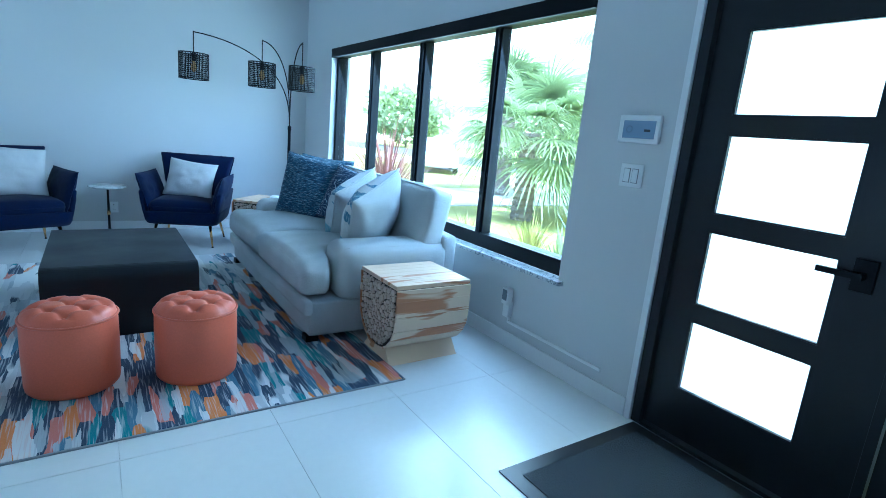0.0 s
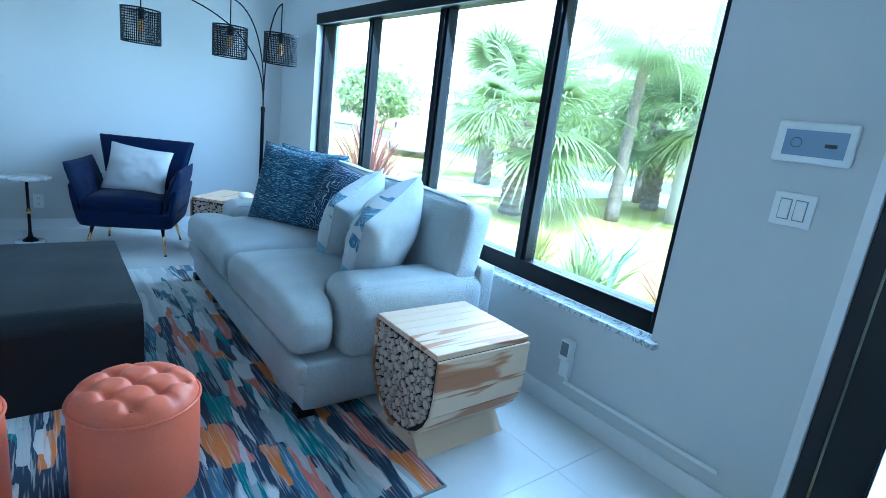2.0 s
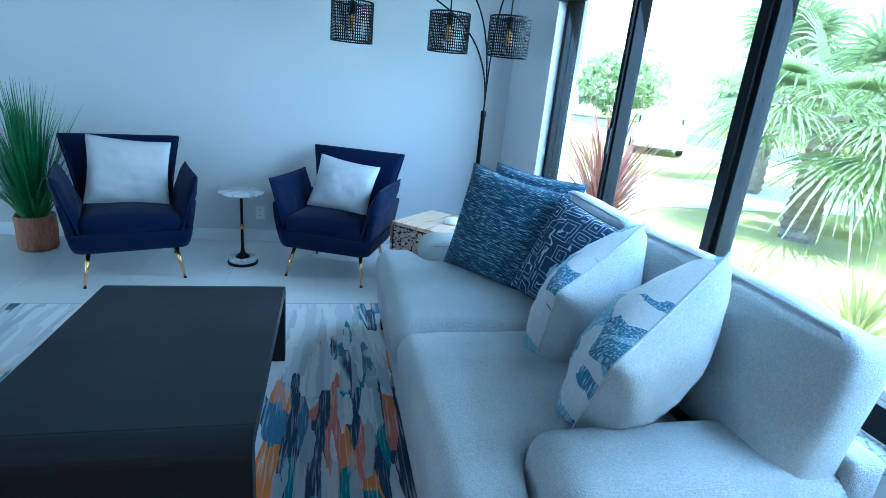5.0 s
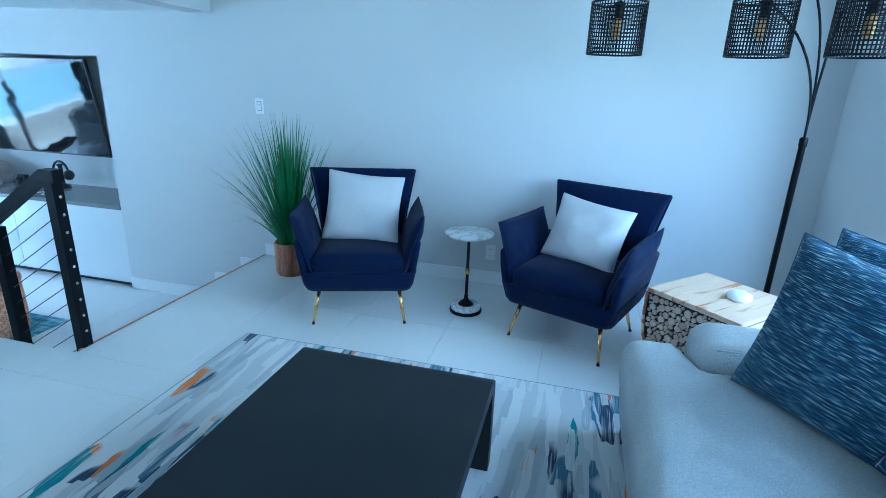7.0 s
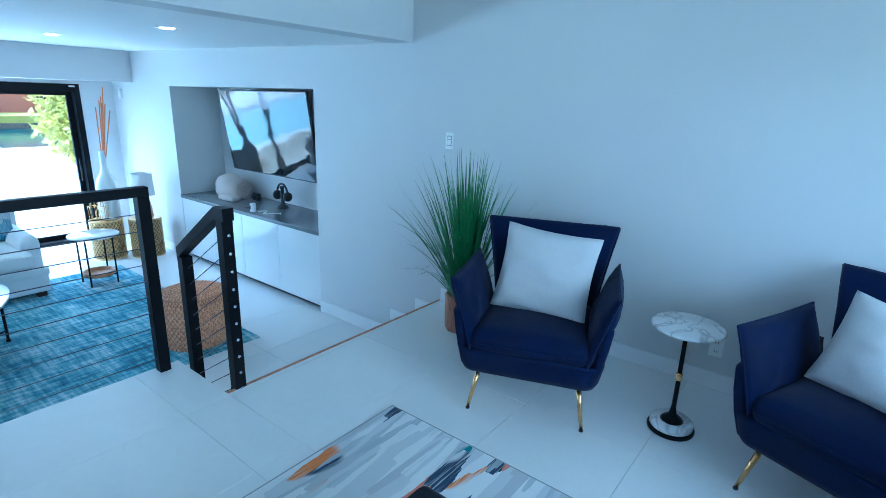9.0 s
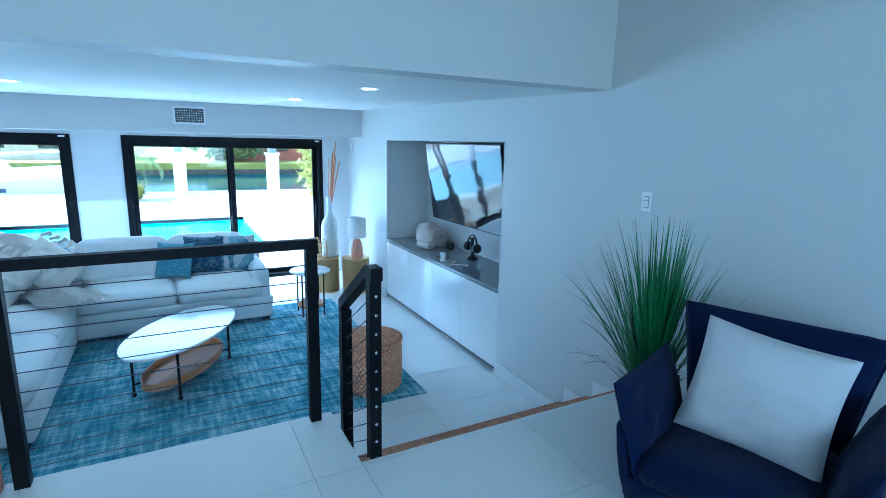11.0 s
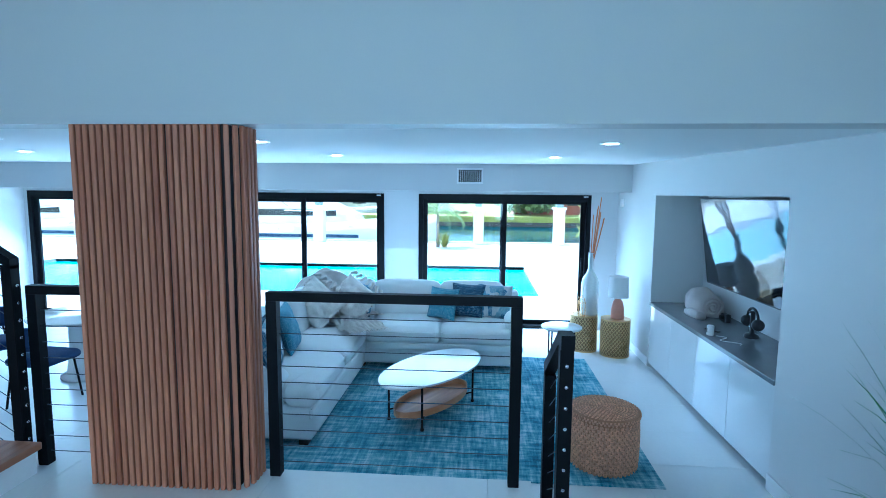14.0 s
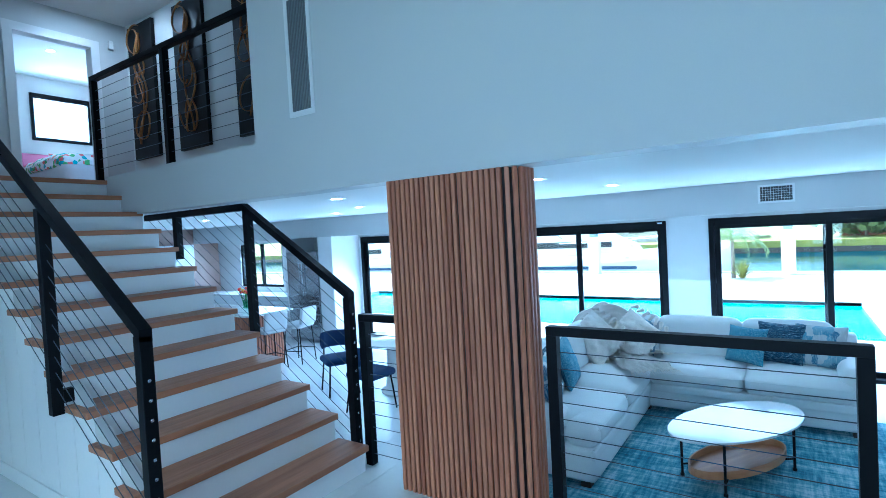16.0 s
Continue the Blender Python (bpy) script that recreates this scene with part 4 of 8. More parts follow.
part("base_cone", lathe(bmesh.new(), [(0.055, 0.05), (0.045, 0.062), (0.018, 0.085), (0.012, 0.12)], 32), BLACK, t, smooth=True)

# ---- arc floor lamp with three mesh shades ----
lamp = thing("floor_lamp", pose(1.9, 6.1, 0), "black three-arm arc floor lamp with mesh drum shades", "lamp")
part("base", lathe(bmesh.new(), [(0.0, 0.0), (0.16, 0.0), (0.165, 0.01), (0.165, 0.03), (0.155, 0.04), (0.0, 0.04)], 40, cap=False), MARBLE, lamp, "round marble base", True)
part("pole", lathe(bmesh.new(), [(0.016, 0.04), (0.016, 0.9), (0.0165, 0.9), (0.0165, 1.24), (0.02, 1.245), (0.02, 1.285), (0.012, 1.29)], 16), BLACK, lamp, smooth=True)
BULB = mat("amber filament bulb", (0.5, 0.3, 0.1), 0.1, var=0.05, bump=0)


def arm_curve(end, rise):
    ex, ey, ez = end
    pts = []
    for k in range(21):
        s = k / 20
        a = s * math.pi / 2
        pts.append((ex * (1 - math.cos(a)) ** 1.15, ey * (1 - math.cos(a)) ** 1.15, 1.26 + (ez - 1.26) * math.sin(a) ** 0.9))
    return pts


for (x, y) in ((0.885, 5.88), (1.52, 5.83), (1.89, 5.68)):
    dx, dy = x - 1.9, y - 6.1
    top = {0.885: 2.1, 1.52: 2.12, 1.89: 2.14}[x]
    arm = part("arm", tube(bmesh.new(), arm_curve((dx, dy, top), 0), 0.006, 8), BLACK, lamp, smooth=True)
    part("drop_rod", tube(bmesh.new(), [(dx, dy, top + 0.008), (dx, dy, 1.885)], 0.005, 8), BLACK, arm, smooth=True)
    part("socket", lathe(bmesh.new(), [(0.017, 1.83), (0.02, 1.84), (0.02, 1.885), (0.03, 1.892), (0.03, 1.9), (0.008, 1.91)], 16, dx, dy), BLACK, arm, smooth=True)
    part("bulb", lathe(bmesh.new(), [(0.004, 1.73), (0.018, 1.74), (0.026, 1.765), (0.022, 1.8), (0.014, 1.83)], 16, dx, dy), BULB, arm, "amber filament bulb", True)
    R, z0, z1 = 0.135, 1.665, 1.9
    bm = bmesh.new()
    nv, nh = 56, 13
    for k in range(nv):
        a = 2 * math.pi * k / nv
        box(bm, R - 0.0012, R + 0.0012, -0.0026, 0.0026, z0, z1, Matrix.Translation((dx, dy, 0)) @ Matrix.Rotation(a, 4, "Z"))
    shade = tagged(part("shade", bm, BLACK, lamp, "black wire-mesh drum shade"), kind="stuff")
    bm = bmesh.new()
    for j in range(nh + 1):
        z = z0 + (z1 - z0) * j / nh
        big = 0.005 if j in (0, nh) else 0.0024
        lathe(bm, [(R + 0.002, z - big), (R + 0.002, z + big), (R - 0.002, z + big), (R - 0.002, z - big), (R + 0.002, z - big)], 40, dx, dy, cap=False)
    tagged(part("hoop", bm, BLACK, shade), kind="stuff")
    bm = bmesh.new()
    for k in range(3):
        a = k * 2 * math.pi / 3 + 0.4
        tube(bm, [(dx + 0.015 * math.cos(a), dy + 0.015 * math.sin(a), 1.893), (dx + R * math.cos(a), dy + R * math.sin(a), 1.893)], 0.0025, 6)
    part("spider", bm, BLACK, shade)

# ---- grass plant in a bark pot ----
BARK = mat("rough bark", (0.34, 0.16, 0.09), 0.9, var=0.5, scale=16, fine=70, bump=0.25, bscale=45, stretch=(1, 1, 0.35), dist=0.012)
LEAF = mat("grass blade green", (0.06, 0.2, 0.055), 0.5, var=0.5, scale=9, fine=60, bump=0.0)
plant = thing("potted_grass", pose(-1.36, 6.43, 0), "tall green ornamental grass in a brown bark pot", "plant")
bm = lathe(bmesh.new(), [(0.0, 0.0), (0.118, 0.0), (0.125, 0.02), (0.128, 0.15), (0.13, 0.25), (0.122, 0.262), (0.112, 0.25), (0.11, 0.21), (0.0, 0.21)], 56, cap=False)
for v in bm.verts:
    r = math.hypot(v.co.x, v.co.y)
    if r > 0.115:
        a = math.atan2(v.co.y, v.co.x)
        k = 1 + 0.05 * noise.noise(Vector((math.cos(a) * 9, math.sin(a) * 9, v.co.z * 9)))
        v.co.x *= k
        v.co.y *= k
part("pot", bm, BARK, plant, "rough brown bark pot", True)


def blade(bm, base, az, lean, length, width, droop, rng):
    n = 7
    pts = []
    d = Vector((math.cos(az), math.sin(az), 0))
    side = Vector((-d.y, d.x, 0))
    p, ang = Vector(base), lean
    rows = []
    for k in range(n + 1):
        s = k / n
        w = width * (1 - s ** 2.2) + 0.0005
        rows.append((bm.verts.new(p - side * w), bm.verts.new(p + side * w + d * 0.0)))
        ang += droop / n * (0.4 + 1.2 * s)
        p = p + (d * math.sin(ang) + Vector((0, 0, math.cos(ang)))) * length / n
    for A, B in zip(rows, rows[1:]):
        bm.faces.new((A[0], A[1], B[1], B[0]))


rng = random.Random(5)
bm = bmesh.new()
for k in range(300):
    a, r = rng.uniform(0, 6.28), 0.07 * math.sqrt(rng.random())
    side = rng.random() < 0.2
    # keeps the blades clear of the wall behind
    lean = abs(rng.gauss(0.16, 0.13)) + (0.3 if side else 0)
    if math.sin(a) > 0.15:
        lean *= 0.35
    blade(bm, (r * math.cos(a), r * math.sin(a), 0.2), a, lean, rng.uniform(0.6, 1.06) * (0.85 if side else 1), rng.uniform(0.0055, 0.0105), (rng.uniform(0.5, 1.1) if side else rng.uniform(0.05, 0.5)) * (0.3 if math.sin(a) > 0.15 else 1), rng)
tagged(part("blades", bm, LEAF, plant, "arching green grass blades"), kind="stuff")

# ---- wall fittings on the entry level ----
p = thing("alarm_panel", pose(EAST, 1.745, 1.46), "white wall-mounted control panel with a grey-blue screen", "panel")
part("case", boxes((-0.022, 0, -0.118, 0.118, -0.068, 0.068), bevel=0.008), PLASTIC, p)
SCREEN = emit_mat("blue-grey screen", (0.2, 0.25, 0.33), 0.04)
scr = part("screen", boxes((-0.0235, -0.0222, -0.095, 0.088, -0.045, 0.04)), SCREEN, p, "grey-blue lit screen")
part("icon", tube(bmesh.new(), [(-0.024, 0.05 + 0.016 * math.cos(a), -0.002 + 0.016 * math.sin(a)) for a in [k * math.pi / 8 for k in range(16)]], 0.0012, 4, closed=True), BLACKPL, scr)
part("icon_bar", boxes((-0.0245, -0.0236, -0.07, -0.035, -0.012, 0.0)), BLACKPL, scr)
p = thing("light_switch", pose(EAST, 1.755, 1.232), "white double rocker switch plate on the wall", "switch")
part("plate", boxes((-0.007, 0, -0.066, 0.066, -0.058, 0.058), bevel=0.003), PLASTIC, p)
for s in (-1, 1):
    part("surround", boxes((-0.0085, -0.007, s * 0.024 - 0.0185, s * 0.024 + 0.0185, -0.036, 0.036)), mat("switch gap", (0.25, 0.26, 0.27), 0.6) if s < 0 else bpy.data.materials["switch gap"], p, "grey gap round the rocker")
    part("rocker", boxes((-0.0115, -0.0085, s * 0.024 - 0.016, s * 0.024 + 0.016, -0.033, 0.033), bevel=0.002), PLASTIC, p)
p = thing("wall_charger", pose(EAST, 2.525, 0.3), "white plug-in wall device with a grey face", "device")
part("body", boxes((-0.04, 0, -0.028, 0.028, -0.09, 0.02), bevel=0.006), PLASTIC, p)
part("head", boxes((-0.06, -0.012, -0.03, 0.03, 0.0, 0.11), bevel=0.007), PLASTIC, p)
part("face", boxes((-0.0615, -0.0602, -0.022, 0.022, 0.03, 0.1)), mat("grey face", (0.2, 0.22, 0.26), 0.3), p, "grey face")
c = thing("cable_channel", pose(EAST, 0, 0), "white cable channel running along the wall", "cable")
part("drop", boxes((-0.012, 0, 2.51, 2.53, 0.185, 0.213), bevel=0.003), PLASTIC, c)
part("run", boxes((-0.012, 0, 1.745, 2.53, 0.163, 0.183), bevel=0.003), PLASTIC, c)
p = thing("wall_switch", pose(-1.765, NORTH, 1.265), "white rocker switch plate on the side wall", "switch")
part("plate", boxes((-0.037, 0.037, -0.007, 0, -0.06, 0.06), bevel=0.003), PLASTIC, p)
part("surround", boxes((-0.0205, 0.0205, -0.0085, -0.007, -0.037, 0.037)), mat("grey switch gap", (0.32, 0.33, 0.34), 0.6), p, "grey gap round the rocker")
part("rocker", boxes((-0.016, 0.016, -0.013, -0.0085, -0.032, 0.008), bevel=0.002), PLASTIC, p)
part("rocker", boxes((-0.016, 0.016, -0.011, -0.0085, 0.012, 0.032), bevel=0.002), PLASTIC, p)
p = thing("wall_outlet", pose(0.19, NORTH, 0.255), "white double power outlet near the floor", "outlet")
part("plate", boxes((-0.037, 0.037, -0.006, 0, -0.06, 0.06), bevel=0.003), PLASTIC, p)
for s in (-1, 1):
    part("socket", boxes((-0.016, 0.016, -0.009, -0.006, s * 0.026 - 0.016, s * 0.026 + 0.016), bevel=0.002), PLASTIC, p)
    part("slot", boxes((-0.008, -0.005, -0.0096, -0.0092, s * 0.026 - 0.005, s * 0.026 + 0.007), (0.005, 0.008, -0.0096, -0.0092, s * 0.026 - 0.005, s * 0.026 + 0.007)), BLACKPL, p)

# ---- doormat ----
MATCORE = weave(mat("ribbed charcoal mat", (0.05, 0.057, 0.068), 0.95, var=0.25, scale=20, fine=200, bump=0.2, bscale=300), 60, 0.9)
dm = thing("doormat", pose(1.84, 0.86, 0), "charcoal ribbed doormat with black rubber border", "mat")
part("rug_field", boxes((-0.375, 0.375, -0.56, 0.56, 0.0, 0.01), bevel=0.002), MATCORE, dm)
part("border", boxes((-0.445, -0.375, -0.63, 0.63, 0, 0.006), (0.375, 0.445, -0.63, 0.63, 0, 0.006), (-0.375, 0.375, -0.63, -0.56, 0, 0.006), (-0.375, 0.375, 0.56, 0.63, 0, 0.006)), BLACKPL, dm, "black rubber border")

# ---- black cable railings ----
CABLE = mat("steel cable", (0.09, 0.1, 0.12), 0.4, 0.6, var=0.05, bump=0.0)


def square_post(bm, x, y, z0, z1, s=0.03):
    box(bm, x - s, x + s, y - s, y + s, z0, z1)
    return bm


def fitting(parent, p, axis="x"):
    bm = lathe(bmesh.new(), [(0.009, 0.0), (0.009, 0.006), (0.005, 0.009)], 10)
    ob = part("cable_nut", bm, STEEL, parent, "steel cable end", True)
    ob.matrix_local = Matrix.Translation(p) @ (pose(0, 0, 0, 0, 90, 0) if axis == "x" else pose(0, 0, 0, -90 if axis == "y" else 90, 0, 0))
    return ob


def straight_guard(name, x, y0, y1, z0, z1, label, posts, n=9, plates=True, first=0.13):
    g = thing(name, pose(0, 0, 0), label, "railing", "black cable railings")
    part("top_rail", boxes((x - 0.03, x + 0.03, y0 - 0.03, y1 + 0.03, z1 - 0.05, z1), bevel=0.002, seg=1), BLACK, g)
    for y in posts:
        p = part("post", boxes((x - 0.03, x + 0.03, y - 0.03, y + 0.03, z0, z1 - 0.05), bevel=0.002, seg=1), BLACK, g)
    for k in range(n):
        z = z0 + first + (z1 - z0 - 0.05 - first) * k / n
        part("cable", tube(bmesh.new(), [(x, y0, z), (x, y1, z)], 0.0026, 6), CABLE, g, "taut steel cable", True)
    return g


straight_guard("guard_rail", -2.31, 3.445, 4.795, 0.0, 1.068, "black metal guard rail with steel cables at the slab edge", (3.445, 4.795), 10, first=0.08)
straight_guard("guard_rail", -2.31, 2.04, 2.5, 0.0, 1.075, "short black cable guard rail between column and stair", (2.04,), 10, first=0.08)

# small rail beside the steps down
g = thing("step_railing", pose(0, 0, 0), "short black sloping cable railing beside the steps", "railing", "black cable railings")
YR = 4.98
part("post", boxes((-1.86, -1.8, YR - 0.03, YR + 0.03, -0.2, 0.94), bevel=0.002, seg=1), BLACK, g)
part("post", boxes((-2.33, -2.27, YR - 0.03, YR + 0.03, -0.535, 0.65), bevel=0.002, seg=1), BLACK, g)
bm = bmesh.new()
v0 = [bm.verts.new((-1.785, YR + s * 0.03, z)) for s, z in ((-1, 0.94), (1, 0.94), (1, 1.005), (-1, 1.005))]
v1 = [bm.verts.new((-1.875, YR + s * 0.03, z)) for s, z in ((-1, 0.94), (1, 0.94), (1, 1.005), (-1, 1.005))]
v2 = [bm.verts.new((-2.33, YR + s * 0.03, z)) for s, z in ((-1, 0.64), (1, 0.64), (1, 0.705), (-1, 0.705))]
for A, B in ((v0, v1), (v1, v2)):
    for k in range(4):
        bm.faces.new((A[k], A[(k + 1) % 4], B[(k + 1) % 4], B[k]))
bm.faces.new(v0[::-1]), bm.faces.new(v2)
part("top_rail", bm, BLACK, g)
for k in range(10):
    z = 0.0 + 0.096 * k
    part("cable", tube(bmesh.new(), [(-1.83, YR, z), (-2.3, YR, z - 0.3)], 0.0026, 6), CABLE, g, "taut steel cable", True)
    fitting(g, (-1.7995, YR, z), "x")

# steps down to the lounge
st = tagged(thing("lounge_steps", pose(0, 0, 0), "two wooden treads on white risers down to the lounge", "steps"), kind="structure")
for k, x0 in ((1, -2.08), (2, -2.36)):
    z = -0.178 * k
    part("tread", boxes((x0 - 0.02, x0 + 0.27, 4.93, NORTH - 0.03, z - 0.035, z), bevel=0.004, seg=2), TREAD, st, "oiled wooden tread")
    part("riser", boxes((x0, x0 + 0.265, 4.935, NORTH - 0.032, LOW, z - 0.036)), TRIM, st)
part("nosing", boxes((-1.825, -1.8, 4.93, NORTH, -0.03, -0.001), bevel=0.004), TREAD, st, "reddish wooden nosing")

# ---- slatted column ----
col = tagged(thing("slatted_column", pose(0, 0, 0), "floor-to-ceiling column clad in vertical warm wood slats", "column"), kind="structure")
CX0, CX1, CY0, CY1, CR = -2.38, -2.14, 2.465, 3.345, 0.09
part("core", boxes((CX0, CX1 - 0.0, CY0 + 0.005, CY1 - 0.05, 0.0, DECK - 0.001)), SLATGAP, col, "dark backing")
slat_mesh = mesh_of(boxes((0, 0.025, -0.0128, 0.0128, 0.0, DECK - 0.004), bevel=0.004, seg=1), "slat", SLAT)


def slat(x, y, ang):
    o = new("slat", slat_mesh)
    o.parent = col
    o.matrix_local = pose(x, y, 0.001, 0, 0, ang)


ny = 22
for k in range(ny):
    slat(CX1 - 0.001, CY0 + 0.02 + (CY1 - CR - CY0 - 0.02) * k / (ny - 1) + (0.006 * (21 - k) / 8 if k > 13 else 0), 0)
for k in range(1, 4):
    a = k * 25
    slat(CX1 - CR + (CR - 0.001) * math.cos(radians(a)), CY1 - CR + (CR - 0.001) * math.sin(radians(a)), a)
for k in range(3):
    slat(CX1 - CR - 0.012 - 0.042 * k, CY1 - 0.001, 90)
    slat(CX1 - CR - 0.012 - 0.042 * k, CY0 + 0.006, -90)

# ---- main stair ----
RISE, RUN, SX0, SX1 = 0.1797, 0.278, -2.2, -0.9
stair = tagged(thing("staircase", pose(0, 0, 0), "white staircase with oiled wooden treads rising to the hall", "stairs"), kind="structure")
for k in range(1, 14):
    yf = 2.1 - RUN * (k - 1)
    z = RISE * k
    part("tread", boxes((SX0 - (0.02 if k < 11 else -0.002), SX1 + 0.045, yf - RUN - 0.012, yf, z - 0.042, z), bevel=0.005, seg=2), TREAD, stair, "oiled wooden tread")
    part("riser", boxes((SX0, SX1, yf - RUN - 0.02, yf - 0.025, 0.0, z - 0.043)), TRIM, stair)
structure("stair_side_wall", boxes((SX1 - 0.15, SX1 - 0.004, -2.9, -1.25, 0.0, 2.1), (SX0, SX1 - 0.15, SOUTH, -1.3, 0.0, 2.1)), PAINT, "white wall enclosing the space under the stair", "wall")
structure("baseboard_stair", boxes((SX1 - 0.001, SX1 + 0.012, SOUTH, 1.95, 0.0, 0.1)), TRIM, "white baseboard along the stair side", "baseboard")
bm = bmesh.new()
pts = [(2.07, 0.0), (2.07, 0.13), (-1.25, 0.13 + (2.07 + 1.25) * RISE / RUN), (-1.25, 0.0)]
f0 = [bm.verts.new((SX1 - 0.05, y, z)) for y, z in pts]
f1 = [bm.verts.new((SX1 - 0.002, y, z)) for y, z in pts]
bm.faces.new(f0), bm.faces.new(f1[::-1])
for k in range(4):
    bm.faces.new((f0[k], f1[k], f1[(k + 1) % 4], f0[(k + 1) % 4]))
part("stringer", bm, PAINT, stair, "white stair side")


def sloped_rail(g, x, ya, za, yb, zb, name="handrail"):
    bm = bmesh.new()
    rows = []
    for y, z in ((ya, za), (yb, zb)):
        rows.append([bm.verts.new((x + dx, y, z + dz)) for dx, dz in ((-0.03, -0.06), (0.03, -0.06), (0.03, 0.0), (-0.03, 0.0))])
    for k in range(4):
        bm.faces.new((rows[0][k], rows[0][(k + 1) % 4], rows[1][(k + 1) % 4], rows[1][k]))
    bm.faces.new(rows[0][::-1]), bm.faces.new(rows[1])
    return part(name, bm, BLACK, g)


SLOPE = RISE / RUN
# far side
g = thing("stair_railing", pose(0, 0, 0), "black cable stair railing on the lounge side", "railing", "black cable railings")
XR = -2.25
part("post", boxes((XR - 0.03, XR + 0.03, 1.93, 1.99, 0.0, 1.2), bevel=0.002, seg=1), BLACK, g)
part("post", boxes((XR - 0.03, XR + 0.03, 0.85, 0.91, 0.86, 1.9), bevel=0.002, seg=1), BLACK, g)
part("post", boxes((XR - 0.03, XR + 0.03, -0.21, -0.15, 1.5, 1.89), bevel=0.002, seg=1), BLACK, g)
sloped_rail(g, XR, 1.99, 1.235, 0.85, 1.942)
part("level_rail", boxes((XR - 0.03, XR + 0.03, -0.72, 0.86, 1.885, 1.943), bevel=0.002, seg=1), BLACK, g)
for k in range(12):
    z0 = -0.02 + 0.1 * k
    ya, za = 1.96, z0
    yb = max(-0.7, 1.96 - (1.9 - z0) / SLOPE)
    zb = z0 + (1.96 - yb) * SLOPE
    part("cable", tube(bmesh.new(), [(XR, ya, za), (XR, yb, zb)], 0.0024, 6), CABLE, g, "taut steel cable", True)
    fitting(g, (XR, 1.991, z0), "y") if z0 > 0.02 else None
for k in range(7):
    yb = 0.62 - 0.19 * k
    part("cable_nut", lathe(bmesh.new(), [(0.009, 1.943), (0.009, 1.949), (0.004, 1.952)], 8, XR, yb), STEEL, g)
# near side
g = thing("stair_railing", pose(0, 0, 0), "black cable stair railing fixed to the stair side", "railing", "black cable railings")
XR = -0.815
part("post", boxes((XR - 0.03, XR + 0.03, 2.01, 2.07, 0.0, 1.215), bevel=0.002, seg=1), BLACK, g)
part("post", boxes((XR - 0.03, XR + 0.03, 0.95, 1.01, 0.68, 1.88), bevel=0.002, seg=1), BLACK, g)
part("post", boxes((XR - 0.03, XR + 0.03, -0.3, -0.24, 1.34, 2.5), bevel=0.002, seg=1), BLACK, g)
sloped_rail(g, XR, 2.07, 1.248, -1.3, 1.248 + 3.37 * SLOPE)
for k in range(10):
    z0 = 0.17 + 0.093 * k
    part("cable", tube(bmesh.new(), [(XR, 2.04, z0), (XR, -1.3, z0 + 3.34 * SLOPE)], 0.0026, 6), CABLE, g, "taut steel cable", True)
    fitting(g, (XR, 2.071, z0), "y")
for y, z in ((0.98, 0.9), (-0.27, 1.6)):
    part("bracket", boxes((SX1 - 0.002, XR - 0.03, y - 0.02, y + 0.02, z - 0.16, z - 0.08)), BLACK, g)

# balcony rail and hall
straight_guard("guard_rail", -2.24, -1.62, 1.16, 2.37, 3.49, "black metal balcony rail with steel cables", (-1.62, -0.19), 9)
ART = mat("black art board", (0.005, 0.0055, 0.007), 0.45, var=0.2, bump=0.02, spec=0.2)
RIBBON = mat("bronze ribbon", (0.36, 0.16, 0.045), 0.4, 0.4, var=0.3, bump=0.02)
for i, (yc, zc) in enumerate(((-2.79, 3.79), (-1.63, 3.77), (-0.38, 3.77))):
    a = thing("wall_art", pose(-3.395, yc, zc), "tall black wall panel with curling bronze metal ribbons", "wall art", "bronze ribbon panels")
    part("board", boxes((-0.005, 0.045, -0.32, 0.32, -0.92, 0.92), bevel=0.004), ART, a)
    rr = random.Random(20 + i)
    curls = []
    for j in range(2):
        ph = rr.uniform(0, 6.3)
        curls.append([(0.11 * math.sin(ph + 7.5 * k / 48) * (1 - 0.4 * k / 48) + (0.05 if j else -0.05), -0.72 + 1.5 * k / 48) for k in range(49)])
    for zc2, rad in ((-0.5, 0.19), (0.02, 0.16), (0.3, 0.13), (0.66, 0.17)):
        yc2, ph = rr.uniform(-0.05, 0.05), rr.uniform(0, 6.3)
        curls.append([(yc2 + rad * (1 - 0.35 * k / 48) * math.cos(ph + 6.6 * k / 48), zc2 + rad * 1.25 * (1 - 0.35 * k / 48) * math.sin(ph + 6.6 * k / 48)) for k in range(49)])
    for j, curl in enumerate(curls):
        bm = bmesh.new()
        rows = []
        for k, (y, z) in enumerate(curl):
            x = 0.05 + 0.012 * j + 0.02 * math.sin(k * 0.2 + j)
            rows.append([bm.verts.new((x, y, z)), bm.verts.new((x + 0.026, y + 0.004, z + 0.002)), bm.verts.new((x + 0.026, y + 0.009, z + 0.006)), bm.verts.new((x, y + 0.006, z + 0.005))])
        for A, B in zip(rows, rows[1:]):
            for q in range(4):
                bm.faces.new((A[q], A[(q + 1) % 4], B[(q + 1) % 4], B[q]))
        part("ribbon", bm, RIBBON, a, "curling bronze ribbon", True)


def recessed_light(x, y, z, room="lounge"):
    l = thing("recessed_light", pose(x, y, z), "round white recessed ceiling light, switched on", "light", "recessed lights")
    part("trim_ring", lathe(bmesh.new(), [(0.05, -0.004), (0.075, -0.006), (0.078, 0.0)], 24, cap=False), TRIM, l, smooth=True)
    part("lens", lathe(bmesh.new(), [(0.05, -0.003), (0.0005, -0.003)], 20), LENS, l, "glowing lens")
    return l


